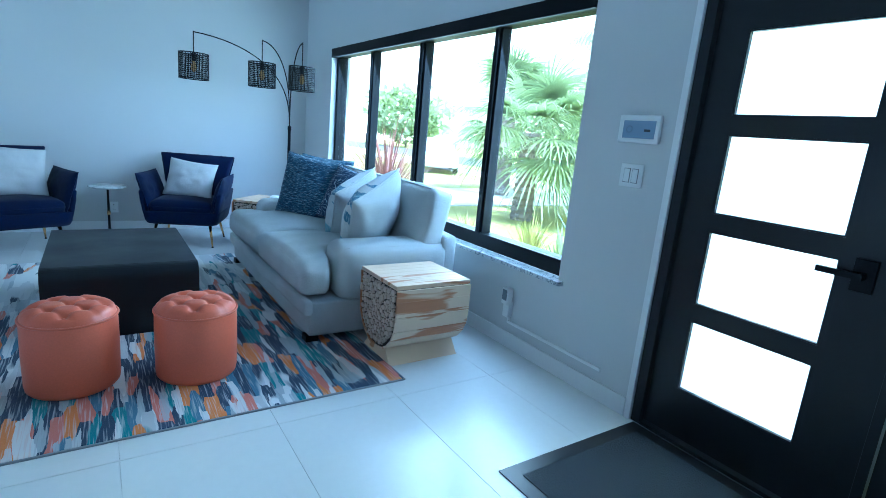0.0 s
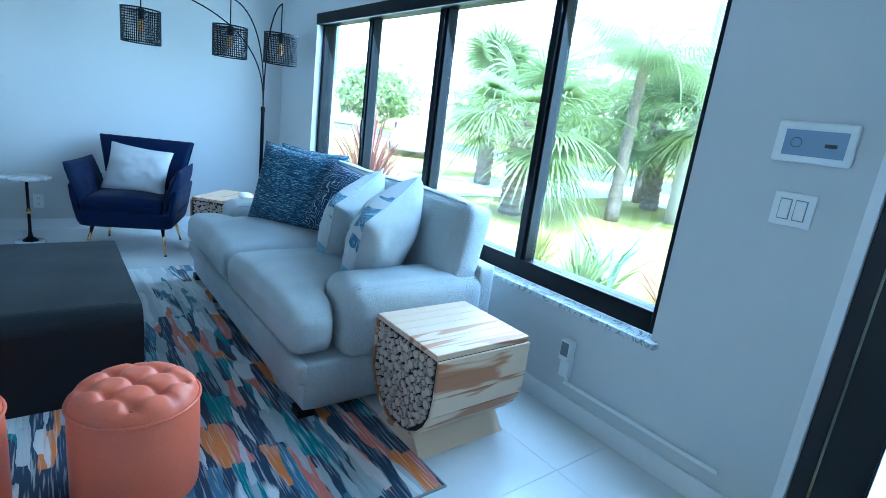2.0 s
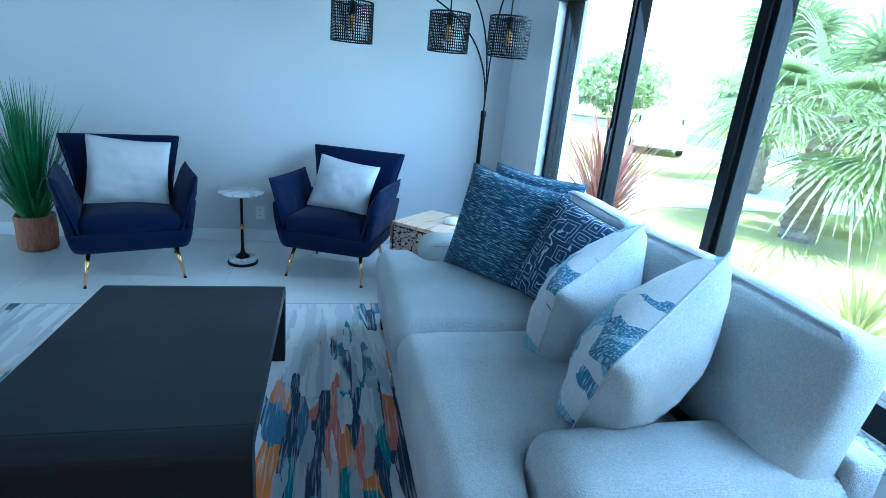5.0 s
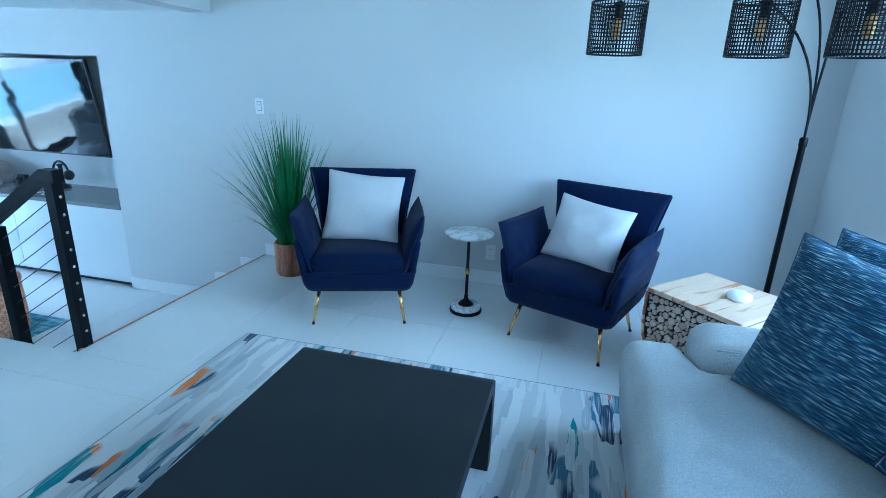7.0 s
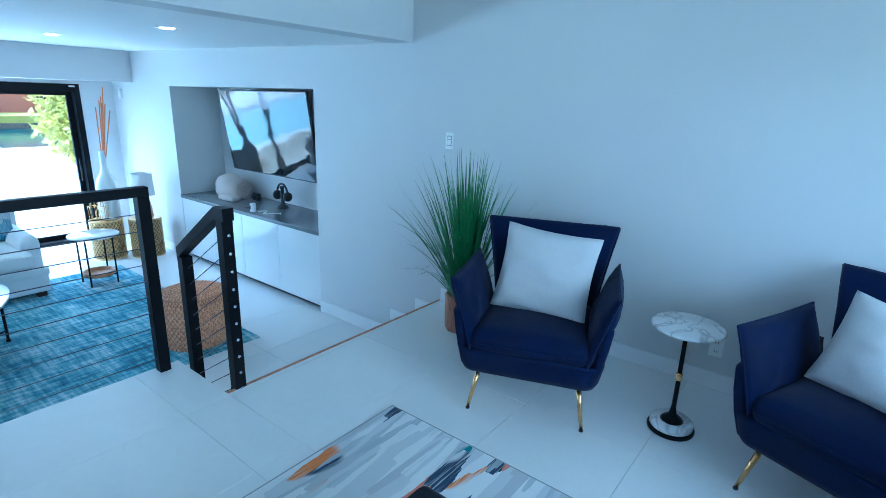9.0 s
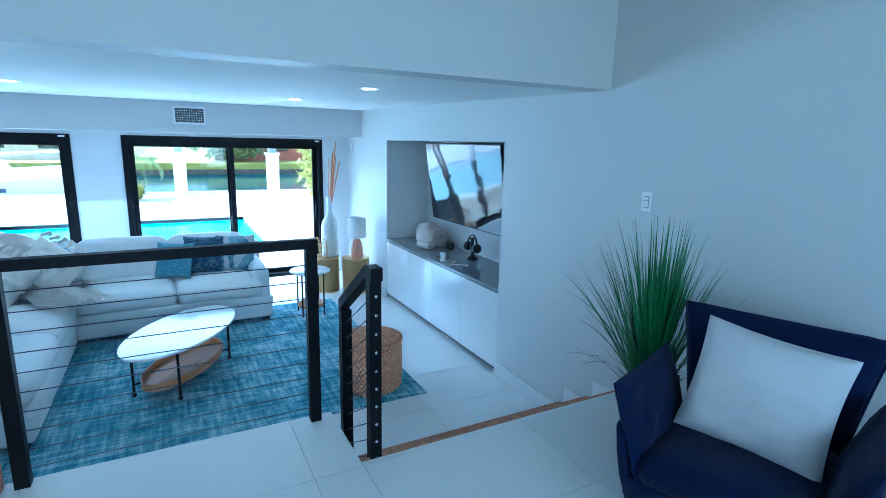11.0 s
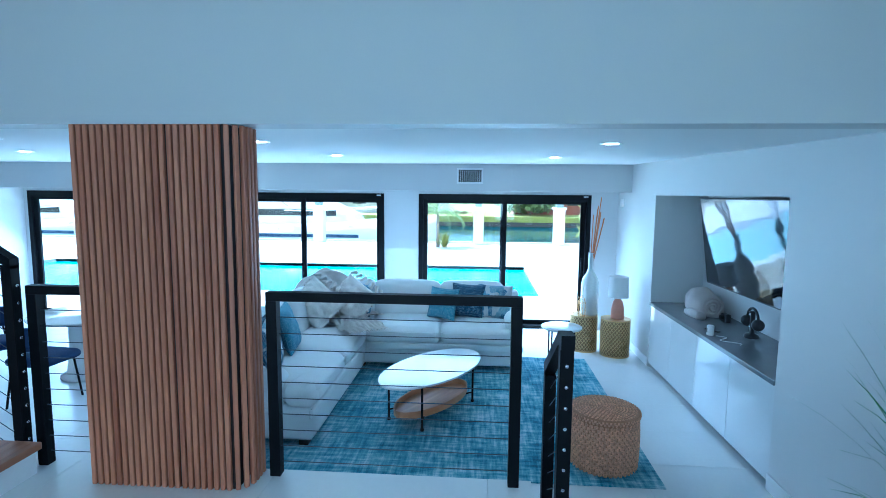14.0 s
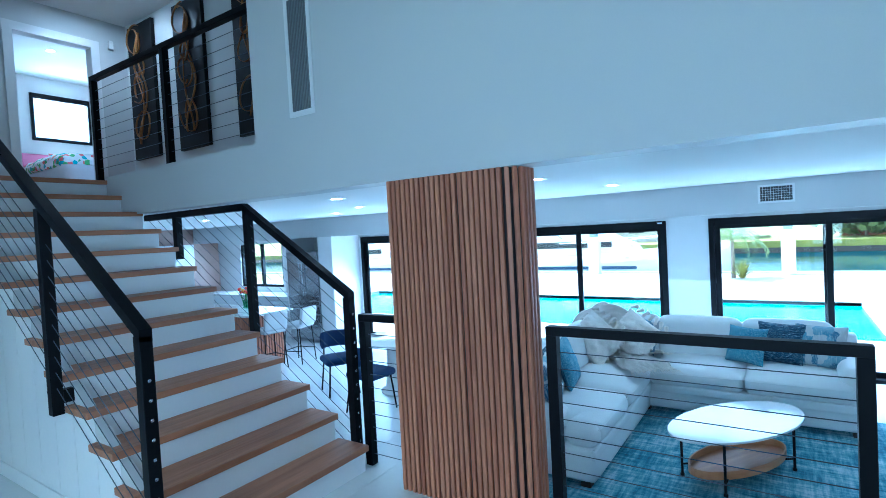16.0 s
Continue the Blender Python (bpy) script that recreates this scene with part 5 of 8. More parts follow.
LENS = emit_mat("lit diffuser", (1.0, 0.93, 0.82), 6.0)
for x, y in ((-3.34, 5.51), (-5.25, 5.38), (-4.99, 3.07), (-3.22, 3.0), (-2.96, 1.19), (-4.5, 0.03), (-5.6, -1.5), (-4.2, -2.9)):
    recessed_light(x, y, lounge_ceiling(x))
recessed_light(-2.75, -2.55, 4.79)
hall_data = bpy.data.lights.new("hall_lamp", "AREA")
hall_data.shape, hall_data.size, hall_data.energy, hall_data.color = "DISK", 0.1, 3, (1.0, 0.95, 0.88)
new("hall_lamp", hall_data).matrix_world = look((-2.75, -2.55, 4.78), (-2.75, -2.5, 2.4))

# vents
v = thing("wall_vent", pose(FACE, 1.735, 2.92), "tall white wall register with grey louvres", "vent")
part("frame", boxes((0.0, 0.008, -0.13, 0.13, -0.43, -0.39), (0.0, 0.008, -0.13, 0.13, 0.39, 0.43), (0.0, 0.008, -0.13, -0.095, -0.39, 0.39), (0.0, 0.008, 0.095, 0.13, -0.39, 0.39), bevel=0.002, seg=1), TRIM, v)
part("backing", boxes((0.0005, 0.003, -0.095, 0.095, -0.39, 0.39)), mat("grey duct", (0.12, 0.13, 0.14), 0.7), v)
for k in range(12):
    part("slat", boxes((0.003, 0.007, -0.092 + 0.016 * k, -0.084 + 0.016 * k, -0.39, 0.39)), mat("grey louvre", (0.2, 0.21, 0.22), 0.5) if k == 0 else bpy.data.materials["grey louvre"], v)
v = thing("ceiling_register", pose(-7.1, 4.44, 1.875), "white square-grid air register on the bulkhead", "vent")
part("frame", boxes((0.0, 0.012, -0.19, 0.19, -0.115, -0.09), (0.0, 0.012, -0.19, 0.19, 0.085, 0.11), (0.0, 0.012, -0.19, -0.165, -0.09, 0.085), (0.0, 0.012, 0.165, 0.19, -0.09, 0.085), bevel=0.002, seg=1), TRIM, v)
part("backing", boxes((0.0005, 0.003, -0.165, 0.165, -0.09, 0.085)), BLACKPL, v)
for k in range(1, 12):
    part("bar", boxes((0.003, 0.009, -0.165 + 0.0275 * k - 0.0013, -0.165 + 0.0275 * k + 0.0013, -0.09, 0.085)), TRIM, v)
for k in range(1, 6):
    part("bar", boxes((0.004, 0.0095, -0.165, 0.165, -0.09 + 0.029 * k - 0.0013, -0.09 + 0.029 * k + 0.0013)), TRIM, v)

# bedroom beyond the hall door
structure("door_casing", boxes((-3.03, -2.93, SOUTH, SOUTH + 0.02, HALL, 4.48), (-2.07, -1.97, SOUTH, SOUTH + 0.02, HALL, 4.48), (-2.93, -2.07, SOUTH, SOUTH + 0.02, 4.38, 4.48)), TRIM, "white casing round the bedroom doorway", "trim")
structure("wall_bedroom", boxes((-4.6, -4.25, -6.75, -6.6, HALL, 4.9), (-3.3, -1.4, -6.75, -6.6, HALL, 4.9), (-4.25, -3.3, -6.75, -6.6, HALL, 3.66), (-4.25, -3.3, -6.75, -6.6, 4.5, 4.9), (-4.75, -4.6, -6.75, SOUTH - 0.15, HALL, 4.9), (-1.4, -1.25, -6.75, SOUTH - 0.15, HALL, 4.9)), PAINT, "white bedroom walls", "wall")
structure("ceiling_bedroom", boxes((-4.75, -1.25, -6.75, SOUTH - 0.15, 4.8, 4.95)), CEIL, "white bedroom ceiling", "ceiling")
w = tagged(thing("window_2", pose(-3.775, -6.62, 4.08), "black-framed bedroom window", "window"), kind="structure")
part("window_frame", boxes((-0.475, 0.475, 0.0, 0.06, 0.33, 0.42), (-0.475, 0.475, 0.0, 0.06, -0.42, -0.37), (-0.475, -0.43, 0.0, 0.06, -0.37, 0.33), (0.43, 0.475, 0.0, 0.06, -0.37, 0.33)), BLACK, w)
part("pane", boxes((-0.43, 0.43, 0.02, 0.026, -0.37, 0.33)), GLASS, w).visible_shadow = False
bed = thing("bed", pose(-3.3, -5.6, HALL), "bed with a pink headboard and floral bedding", "bed")
part("headboard", soft_box(0.62, 0.12, 1.05, 0.05, 6), mat("pink velvet", (0.5, 0.16, 0.3), 0.8), bed, "upholstered pink headboard", True).matrix_local = pose(0.0, -0.85, 0)
part("mattress", soft_box(1.3, 1.9, 0.5, 0.08, 6), WHITEPILLOW, bed, smooth=True).matrix_local = pose(-0.3, 0.2, 0.15)
FLORAL = mat("floral cloth", (0.6, 0.6, 0.6), 0.9)
nt = FLORAL.node_tree
vo = nt.nodes.new("ShaderNodeTexVoronoi")
vo.inputs["Scale"].default_value = 17
tcn = nt.nodes.new("ShaderNodeTexCoord")
links(nt, tcn.outputs["Object"], vo.inputs["Vector"])
sepn = nt.nodes.new("ShaderNodeSeparateColor")
links(nt, vo.outputs["Color"], sepn.inputs[0])
rmp = ramp_nodes(nt, sepn.outputs[0], [(0, (0.7, 0.7, 0.7)), (0.45, (0.1, 0.4, 0.45)), (0.6, (0.7, 0.7, 0.7)), (0.75, (0.65, 0.15, 0.15)), (0.85, (0.15, 0.4, 0.12))], True)
links(nt, rmp.outputs[0], nt.nodes["Principled BSDF"].inputs["Base Color"])
part("duvet", soft_box(1.34, 1.5, 0.2, 0.08, 10, 0.12, 0.03, 4), FLORAL, bed, "white duvet with bright flowers", True).matrix_local = pose(-0.3, 0.3, 0.58)
throw_pillow(pose(-3.62, -6.25, HALL + 0.62, -20, 0, 8), 0.6, 0.42, 0.16, FLORAL, "white pillow with bright flowers on the bed", 3, None, None, "pillow", "bed pillows")
recessed_light(-3.1, -5.0, 4.8)
b = thing("wall_sensor", pose(-3.18, SOUTH, 4.47), "small white sensor box high on the wall", "sensor")
part("case", boxes((-0.03, 0.03, 0.0, 0.04, -0.06, 0.06), bevel=0.008), PLASTIC, b)
b = thing("wall_sensor", pose(-7.5, NORTH, 1.5), "small white sensor box high on the wall", "sensor")
part("case", boxes((-0.03, 0.03, -0.04, 0.0, -0.06, 0.06), bevel=0.008), PLASTIC, b)

# baseboards
structure("baseboard", boxes((-1.8, EAST - 0.012, NORTH - 0.012, NORTH - 0.0005, 0.0, 0.1), (EAST - 0.012, EAST - 0.0005, 1.56, NORTH - 0.012, 0.0, 0.1)), TRIM, "white baseboard of the entry level", "baseboard")
structure("baseboard_steps", boxes((-3.33, -2.36, NORTH - 0.012, NORTH - 0.0005, LOW, LOW + 0.12), (-2.36, -2.07, NORTH - 0.012, NORTH - 0.0005, LOW, -0.178 * 2 + 0.12), (-2.07, -1.8, NORTH - 0.012, NORTH - 0.0005, LOW, -0.178 + 0.12), (-7.78, -6.08, NORTH - 0.012, NORTH - 0.0005, LOW, LOW + 0.1)), TRIM, "white stepped baseboard", "baseboard")

# ---- lounge: vintage-look blue rug ----
def blue_rug():
    m = mat("distressed blue pile", (0.1, 0.2, 0.28), 0.95, bump=0.08, bscale=300, sheen=0.1)
    nt = m.node_tree
    N = nt.nodes
    tc = N.new("ShaderNodeTexCoord")
    acc = None
    for sc, st in ((1.0, (26, 3.2, 1)), (1.0, (3.2, 26, 1)), (2.4, (1, 1, 1))):
        mp = N.new("ShaderNodeMapping")
        mp.inputs["Scale"].default_value = st
        links(nt, tc.outputs["Object"], mp.inputs["Vector"])
        nz = N.new("ShaderNodeTexNoise")
        nz.inputs["Scale"].default_value, nz.inputs["Detail"].default_value, nz.inputs["Roughness"].default_value = sc, 6, 0.65
        links(nt, mp.outputs[0], nz.inputs["Vector"])
        if acc is None:
            acc = nz.outputs[0]
        else:
            a = N.new("ShaderNodeMath")
            a.operation = "ADD"
            links(nt, acc, a.inputs[0])
            links(nt, nz.outputs[0], a.inputs[1])
            acc = a.outputs[0]
    mul = N.new("ShaderNodeMath")
    mul.operation = "MULTIPLY"
    mul.inputs[1].default_value = 0.3333
    links(nt, acc, mul.inputs[0])
    r = ramp_nodes(nt, mul.outputs[0], [(0.38, (0.014, 0.07, 0.13)), (0.45, (0.05, 0.19, 0.28)), (0.51, (0.18, 0.36, 0.44)), (0.59, (0.52, 0.62, 0.65))])
    links(nt, r.outputs[0], N["Principled BSDF"].inputs["Base Color"])
    return m


rug2 = thing("area_rug", pose(0, 0, LOW), "distressed blue rug under the sectional sofa", "rug")
part("rug_field", boxes((-6.25, -3.25, 2.3, 5.99, 0.0, 0.01), bevel=0.003), blue_rug(), rug2)

# ---- sectional sofa ----
ZR = LOW + 0.01
sec = thing("sectional_sofa", pose(0, 0, ZR), "white L-shaped sectional sofa on the blue rug", "sofa")


def sec_part(name, w, d, h, x, y, z, r=0.06, bulge=0.0, seed=0, rx=0, rz=0, side=0.0, label="", n=12, ry=0):
    o = part(name, soft_box(w, d, h, r, n, bulge, 0.005, seed, side), LINEN2, sec, label, True)
    o.matrix_local = pose(x, y, z, rx, ry, rz)
    return o


# run along the glass doors: front at x = -5.66, from y = 2.2 to 5.13
sec_part("base", 1.04, 2.93, 0.27, -6.19, 3.665, 0.05, 0.025, n=6)
sec_part("base", 2.03, 1.0, 0.27, -4.645, 2.71, 0.05, 0.025, n=6)
sec_part("front_rail", 0.05, 1.9, 0.09, -5.655, 4.18, 0.235, 0.02, n=6)
sec_part("front_rail", 2.03, 0.05, 0.09, -4.645, 3.2, 0.235, 0.02, n=6)
for k, (y, w) in enumerate(((3.66, 0.93), (4.58, 0.9))):
    c = sec_part("seat_cushion", 0.9, w, 0.2, -6.07, y, 0.31, 0.08, 0.03, 20 + k, side=0.006)
    part("seat_piping", piping_box(0.9, w, 0.15, 0.004, 0.07), LINEN2, c, smooth=True)
for k, (x, w) in enumerate(((-5.18, 0.98), (-4.2, 0.96))):
    c = sec_part("seat_cushion", w, 0.9, 0.2, x, 2.78, 0.31, 0.08, 0.03, 24 + k, side=0.006)
    part("seat_piping", piping_box(w, 0.9, 0.15, 0.004, 0.07), LINEN2, c, smooth=True)
sec_part("seat_cushion", 0.9, 0.98, 0.2, -6.1, 2.72, 0.31, 0.08, 0.03, 31)
sec_part("back", 0.2, 2.93, 0.66, -6.61, 3.665, 0.18, 0.06, 0, 3)
sec_part("back", 2.93, 0.2, 0.66, -5.1, 2.27, 0.18, 0.06, 0, 4)
for k, y in enumerate((3.62, 4.5)):
    b = sec_part("back_cushion", 0.22, 0.92 if k == 0 else 0.86, 0.5, -6.4, y, 0.46, 0.09, 0.02, 40 + k, ry=-12, side=0.012)
b = sec_part("back_cushion", 0.22, 0.5, 0.5, -6.38, 2.95, 0.46, 0.09, 0.02, 44, ry=-12)
for k, x in enumerate((-5.55, -4.65)):
    sec_part("back_cushion", 0.88, 0.22, 0.5, x, 2.48, 0.46, 0.09, 0.02, 46 + k, rx=12, side=0.012)
sec_part("arm", 0.95, 0.2, 0.5, -6.17, 5.02, 0.14, 0.085, 0.01, 51)
sec_part("arm", 0.28, 0.74, 0.46, -3.79, 2.56, 0.14, 0.085, 0.012, 52)
sec_part("seat_cushion", 0.42, 0.29, 0.215, -3.86, 3.08, 0.3, 0.1, 0.012, 56, label="rounded cushion end wrapping the arm")
for yy in (2.21, 3.2):
    tb = bmesh.new()
    part("base_welt", tube(tb, [(-5.6 + 1.95 * k / 12, yy, 0.322) for k in range(13)], 0.005, 6), LINEN2, sec, smooth=True)
for x, y in ((-5.75, 5.05), (-6.6, 5.05), (-3.7, 3.12), (-3.7, 2.3), (-5.75, 3.15)):
    part("foot", boxes((-0.04, 0.04, -0.04, 0.04, 0, 0.052)), mat("dark foot", (0.03, 0.02, 0.015), 0.5) if "dark foot" not in bpy.data.materials else bpy.data.materials["dark foot"], sec, "dark block foot").matrix_local = pose(x, y, 0)

ZS = ZR + 0.53
for x, y, rz, ma, lab, sd, s in (
        (-6.08, 4.1, 62, BLUETEX, "small blue textured pillow on the sectional sofa", 11, 0.42),
        (-6.2, 4.42, 72, BLUESTREAK, "dark blue woven pillow on the sectional sofa", 12, 0.46),
        (-6.16, 4.78, 76, IKAT, "white pillow with blue brushed blocks on the sectional sofa", 13, 0.46),
        (-6.2, 2.98, 60, IKAT, "white pillow with blue brushed blocks in the sofa corner", 14, 0.44),
        (-5.95, 2.72, 20, BLUESTREAK, "blue woven pillow half hidden by the knitted throw", 15, 0.42),
        (-4.62, 2.72, 10, BLUETEX, "blue textured pillow against the sectional back", 16, 0.5),
        (-4.2, 2.68, 4, BLUESTREAK, "blue woven pillow against the sectional back", 17, 0.48),
        (-4.0, 2.78, 14, IKAT, "white pillow with blue brushed blocks at the sofa end", 18, 0.46)):
    throw_pillow(pose(x, y, ZS, -18, 0, rz if x < -6 else 180 + rz), s, s * 0.96, 0.16, ma, lab, sd, None, None, "pillow", "sectional pillows")

KNIT = weave(mat("cream knitted wool", (0.78, 0.73, 0.67), 0.95, var=0.15, scale=12, fine=80, bump=0.1), 30, 0.9)


def tasselled(m, w, h, d, seed):
    ob = thing("tassel_pillow", m, "cream knitted pillow edged with tassels, in the sofa corner", "pillow", "tassel pillows")
    part("cover", pillow(w, h, d, 24, seed, 0.022), KNIT, ob, smooth=True)
    for k in range(24):
        s = k / 24 * 4
        e, f = int(s), (s - int(s)) * 2 - 1
        u, v = ((f, -1), (1, f), (-f, 1), (-1, -f))[e]
        t = part("tassel", lathe(bmesh.new(), [(0.006, 0.0), (0.021, -0.016), (0.017, -0.036), (0.029, -0.085), (0.018, -0.095)], 8), KNIT, ob, "woolly tassel", True)
        t.matrix_local = Matrix.Translation((u * w * 0.5, 0, (v + 1) * h / 2)) @ Matrix.Rotation(math.atan2(u, -v), 4, "Y")


tasselled(leaning(-5.62, 2.62, 0.27, -30, 42, 104, 0.5), 0.56, 0.5, 0.2, 3)
tasselled(leaning(-5.82, 3.02, 0.29, -28, 38, 94, 0.48), 0.52, 0.48, 0.19, 6)


def draped(name, m, w, l, height, label, seed):
    """A rumpled knitted blanket: a sheet with folds and thickness."""
    bm = bmesh.new()
    n1, n2 = 34, 46
    g = []
    for i in range(n1 + 1):
        row = []
        for j in range(n2 + 1):
            u, v = i / n1 - 0.5, j / n2 - 0.5
            z = height(u, v) + 0.035 * abs(noise.noise(Vector((u * 6 + seed, v * 4, 0)))) + 0.022 * abs(math.sin(u * 26 + 3 * noise.noise(Vector((u * 3, v * 3, seed)))))
            row.append(bm.verts.new((u * w * (1 + 0.25 * noise.noise(Vector((v * 3, seed, 0)))), v * l + 0.06 * noise.noise(Vector((u * 4, v * 2, seed))), z)))
        g.append(row)
    for i in range(n1):
        for j in range(n2):
            bm.faces.new((g[i][j], g[i + 1][j], g[i + 1][j + 1], g[i][j + 1]))
    bmesh.ops.solidify(bm, geom=bm.faces[:], thickness=0.012)
    t = thing(name, m, label, "blanket")
    part("cloth", bm, KNIT, t, smooth=True)
    bm = bmesh.new()
    for k in range(22):
        x = (k / 21 - 0.5) * w
        tube(bm, [(x, l / 2, height(x / w, 0.5) + 0.02), (x * 1.04, l / 2 + 0.07, height(x / w, 0.5) + 0.005)], 0.005, 5, 0.002)
    tagged(part("fringe", bm, KNIT, t, "loose yarn fringe"), kind="stuff")
    return t


draped("throw_blanket", pose(-6.14, 2.6, ZS - 0.02, 0, 0, 40), 1.0, 1.05, lambda u, v: 0.04 + 0.56 * max(0.0, 1 - (u * 2.05) ** 2 - (v * 2.05) ** 2) ** 0.5 + 0.05 * noise.noise(Vector((u * 7, v * 6, 1.7))), "cream knitted throw heaped over the sofa corner", 2)
draped("throw_blanket", pose(-5.55, 3.12, ZS + 0.005, 0, 0, -55), 0.5, 0.85, lambda u, v: 0.03 + 0.06 * max(0.0, 1 - (u * 2) ** 2) * (0.6 - v), "cream knitted throw trailing across the seat", 5)

# ---- oval coffee table ----
oc = thing("oval_coffee_table", pose(-4.47, 4.15, ZR, 0, 0, 148), "white oval coffee table with a wooden tray shelf", "table")


def oval(bm, a, b, prof, seg=48):
    rings = [[bm.verts.new(((a + o) * math.cos(2 * math.pi * k / seg), (b + o) * math.sin(2 * math.pi * k / seg), z)) for k in range(seg)] for o, z in prof]
    for A, B in zip(rings, rings[1:]):
        for k in range(seg):
            bm.faces.new((A[k], A[(k + 1) % seg], B[(k + 1) % seg], B[k]))
    bm.faces.new(rings[0][::-1]), bm.faces.new(rings[-1])
    return bm


GLOSSW = mat("white lacquer", (0.8, 0.8, 0.79), 0.12, var=0.02, bump=0.0, coat=0.3)
TRAYW = wood_mat("orange-brown plywood", (0.42, 0.18, 0.07), (0.62, 0.31, 0.13), (2, 14, 14), 0.4, 0.1)
part("top", oval(bmesh.new(), 0.69, 0.355, [(-0.02, 0.425), (0.0, 0.432), (0.0, 0.446), (-0.004, 0.45)]), GLOSSW, oc, "glossy white oval top")
part("tray", oval(bmesh.new(), 0.52, 0.23, [(-0.01, 0.095), (0.0, 0.1), (0.0, 0.165), (-0.012, 0.165), (-0.014, 0.112)]), TRAYW, oc, "orange-brown wooden tray shelf")
for sx, sy in ((-0.42, -0.2), (0.42, -0.2), (0.42, 0.2), (-0.42, 0.2)):
    part("leg", tube(bmesh.new(), [(sx, sy, 0.0), (sx, sy, 0.426)], 0.011, 10), BLACK, oc, smooth=True)
    part("foot", tube(bmesh.new(), [(sx, sy, 0.0), (sx, sy, 0.02)], 0.017, 10), BLACK, oc, smooth=True)
    part("tray_arm", tube(bmesh.new(), [(sx, sy, 0.1), (sx * 0.75, sy * 0.75, 0.1)], 0.008, 8), BLACK, oc, smooth=True)

rt = thing("round_side_table", pose(-5.76, 5.6, ZR), "round white side table with a low wooden tray", "table")
part("top", lathe(bmesh.new(), [(0.0, 0.535), (0.235, 0.535), (0.245, 0.541), (0.245, 0.553), (0.24, 0.557), (0.0, 0.557)], 40, cap=False), GLOSSW, rt, "white round top", True)
part("tray", lathe(bmesh.new(), [(0.0, 0.09), (0.15, 0.09), (0.155, 0.1), (0.155, 0.14), (0.145, 0.14), (0.143, 0.105), (0.0, 0.105)], 36, cap=False), TRAYW, rt, "orange-brown wooden tray", True)
for k in range(4):
    a = math.pi / 4 + k * math.pi / 2
    part("leg", tube(bmesh.new(), [(0.185 * math.cos(a), 0.185 * math.sin(a), 0), (0.185 * math.cos(a), 0.185 * math.sin(a), 0.536)], 0.009, 8), BLACK, rt, smooth=True)
    part("tray_arm", tube(bmesh.new(), [(0.185 * math.cos(a), 0.185 * math.sin(a), 0.1), (0.15 * math.cos(a), 0.15 * math.sin(a), 0.1)], 0.006, 6), BLACK, rt)

# ---- woven basket ----
WICKER = mat("water hyacinth weave", (0.6, 0.32, 0.18), 0.75, var=0.55, scale=30, fine=90, bump=0.1)


def woven(bm, R, z0, z1, rows, n, bulge=0.0):
    """Rows of short fat strands in a basket weave."""
    for i in range(rows):
        z = z0 + (z1 - z0) * (i + 0.5) / rows
        r = R + bulge * math.sin(math.pi * (i + 0.5) / rows)
        for k in range(n):
            a = 2 * math.pi * (k + 0.5 * (i % 2)) / n
            da = math.pi / n * 0.95
            h = (z1 - z0) / rows * 0.62
            c = [(r, -da, 0), (r + 0.007, -da * 0.5, h), (r + 0.007, da * 0.5, h), (r, da, 0), (r + 0.007, da * 0.5, -h), (r + 0.007, -da * 0.5, -h)]
            vs = [bm.verts.new((q * math.cos(a + d), q * math.sin(a + d), z + dz)) for q, d, dz in c]
            mid = bm.verts.new(((r + 0.011) * math.cos(a), (r + 0.011) * math.sin(a), z))
            for q in range(6):
                bm.faces.new((vs[q], vs[(q + 1) % 6], mid))
    return bm


bk = thing("storage_basket", pose(-3.62, 5.61, ZR) @ Matrix.Diagonal((1.12, 1.12, 1.03, 1)), "round woven storage basket with a lid", "basket")
# darker shell under the strands paints the shade in the weave gaps
part("gap_shell", lathe(bmesh.new(), [(0.0, 0.0), (0.225, 0.0), (0.235, 0.02), (0.238, 0.2), (0.235, 0.385), (0.22, 0.39)], 40), mat("shaded weave gap", (0.36, 0.19, 0.1), 0.9), bk, smooth=True)
tagged(part("weave", woven(bmesh.new(), 0.232, 0.005, 0.385, 15, 42, 0.006), WICKER, bk, "short plaited strands"), kind="stuff")
lid = part("lid", lathe(bmesh.new(), [(0.235, 0.395), (0.245, 0.4), (0.245, 0.425), (0.235, 0.432), (0.12, 0.44), (0.002, 0.443)], 40), bpy.data.materials["shaded weave gap"], bk, "flat woven lid", True)
bm = bmesh.new()
for i in range(11):
    r = 0.012 + 0.0205 * i
    n = max(6, int(2 * math.pi * r / 0.026))
    for k in range(n):
        a = 2 * math.pi * (k + 0.5 * (i % 2)) / n
        da = math.pi / n * 0.95
        ring = [bm.verts.new((q * math.cos(a + d), q * math.sin(a + d), 0.443 - 0.011 * (q / 0.24) ** 2 + z)) for q, d, z in ((r - 0.01, 0, 0.0), (r, -da, 0.0), (r + 0.01, 0, 0.0), (r, da, 0.0))]
        top = bm.verts.new((r * math.cos(a), r * math.sin(a), 0.452 - 0.011 * (r / 0.24) ** 2))
        for q in range(4):
            bm.faces.new((ring[q], ring[(q + 1) % 4], top))
tagged(part("lid_weave", bm, WICKER, lid), kind="stuff")
part("lid_rim", woven(bmesh.new(), 0.24, 0.398, 0.428, 2, 60), WICKER, lid)["kind"] = "stuff"

# ---- brass drum tables, vase, lamp ----
BRASS = mat("perforated brass", (0.72, 0.52, 0.24), 0.3, 0.9, var=0.15, scale=6, fine=60, bump=0.0)


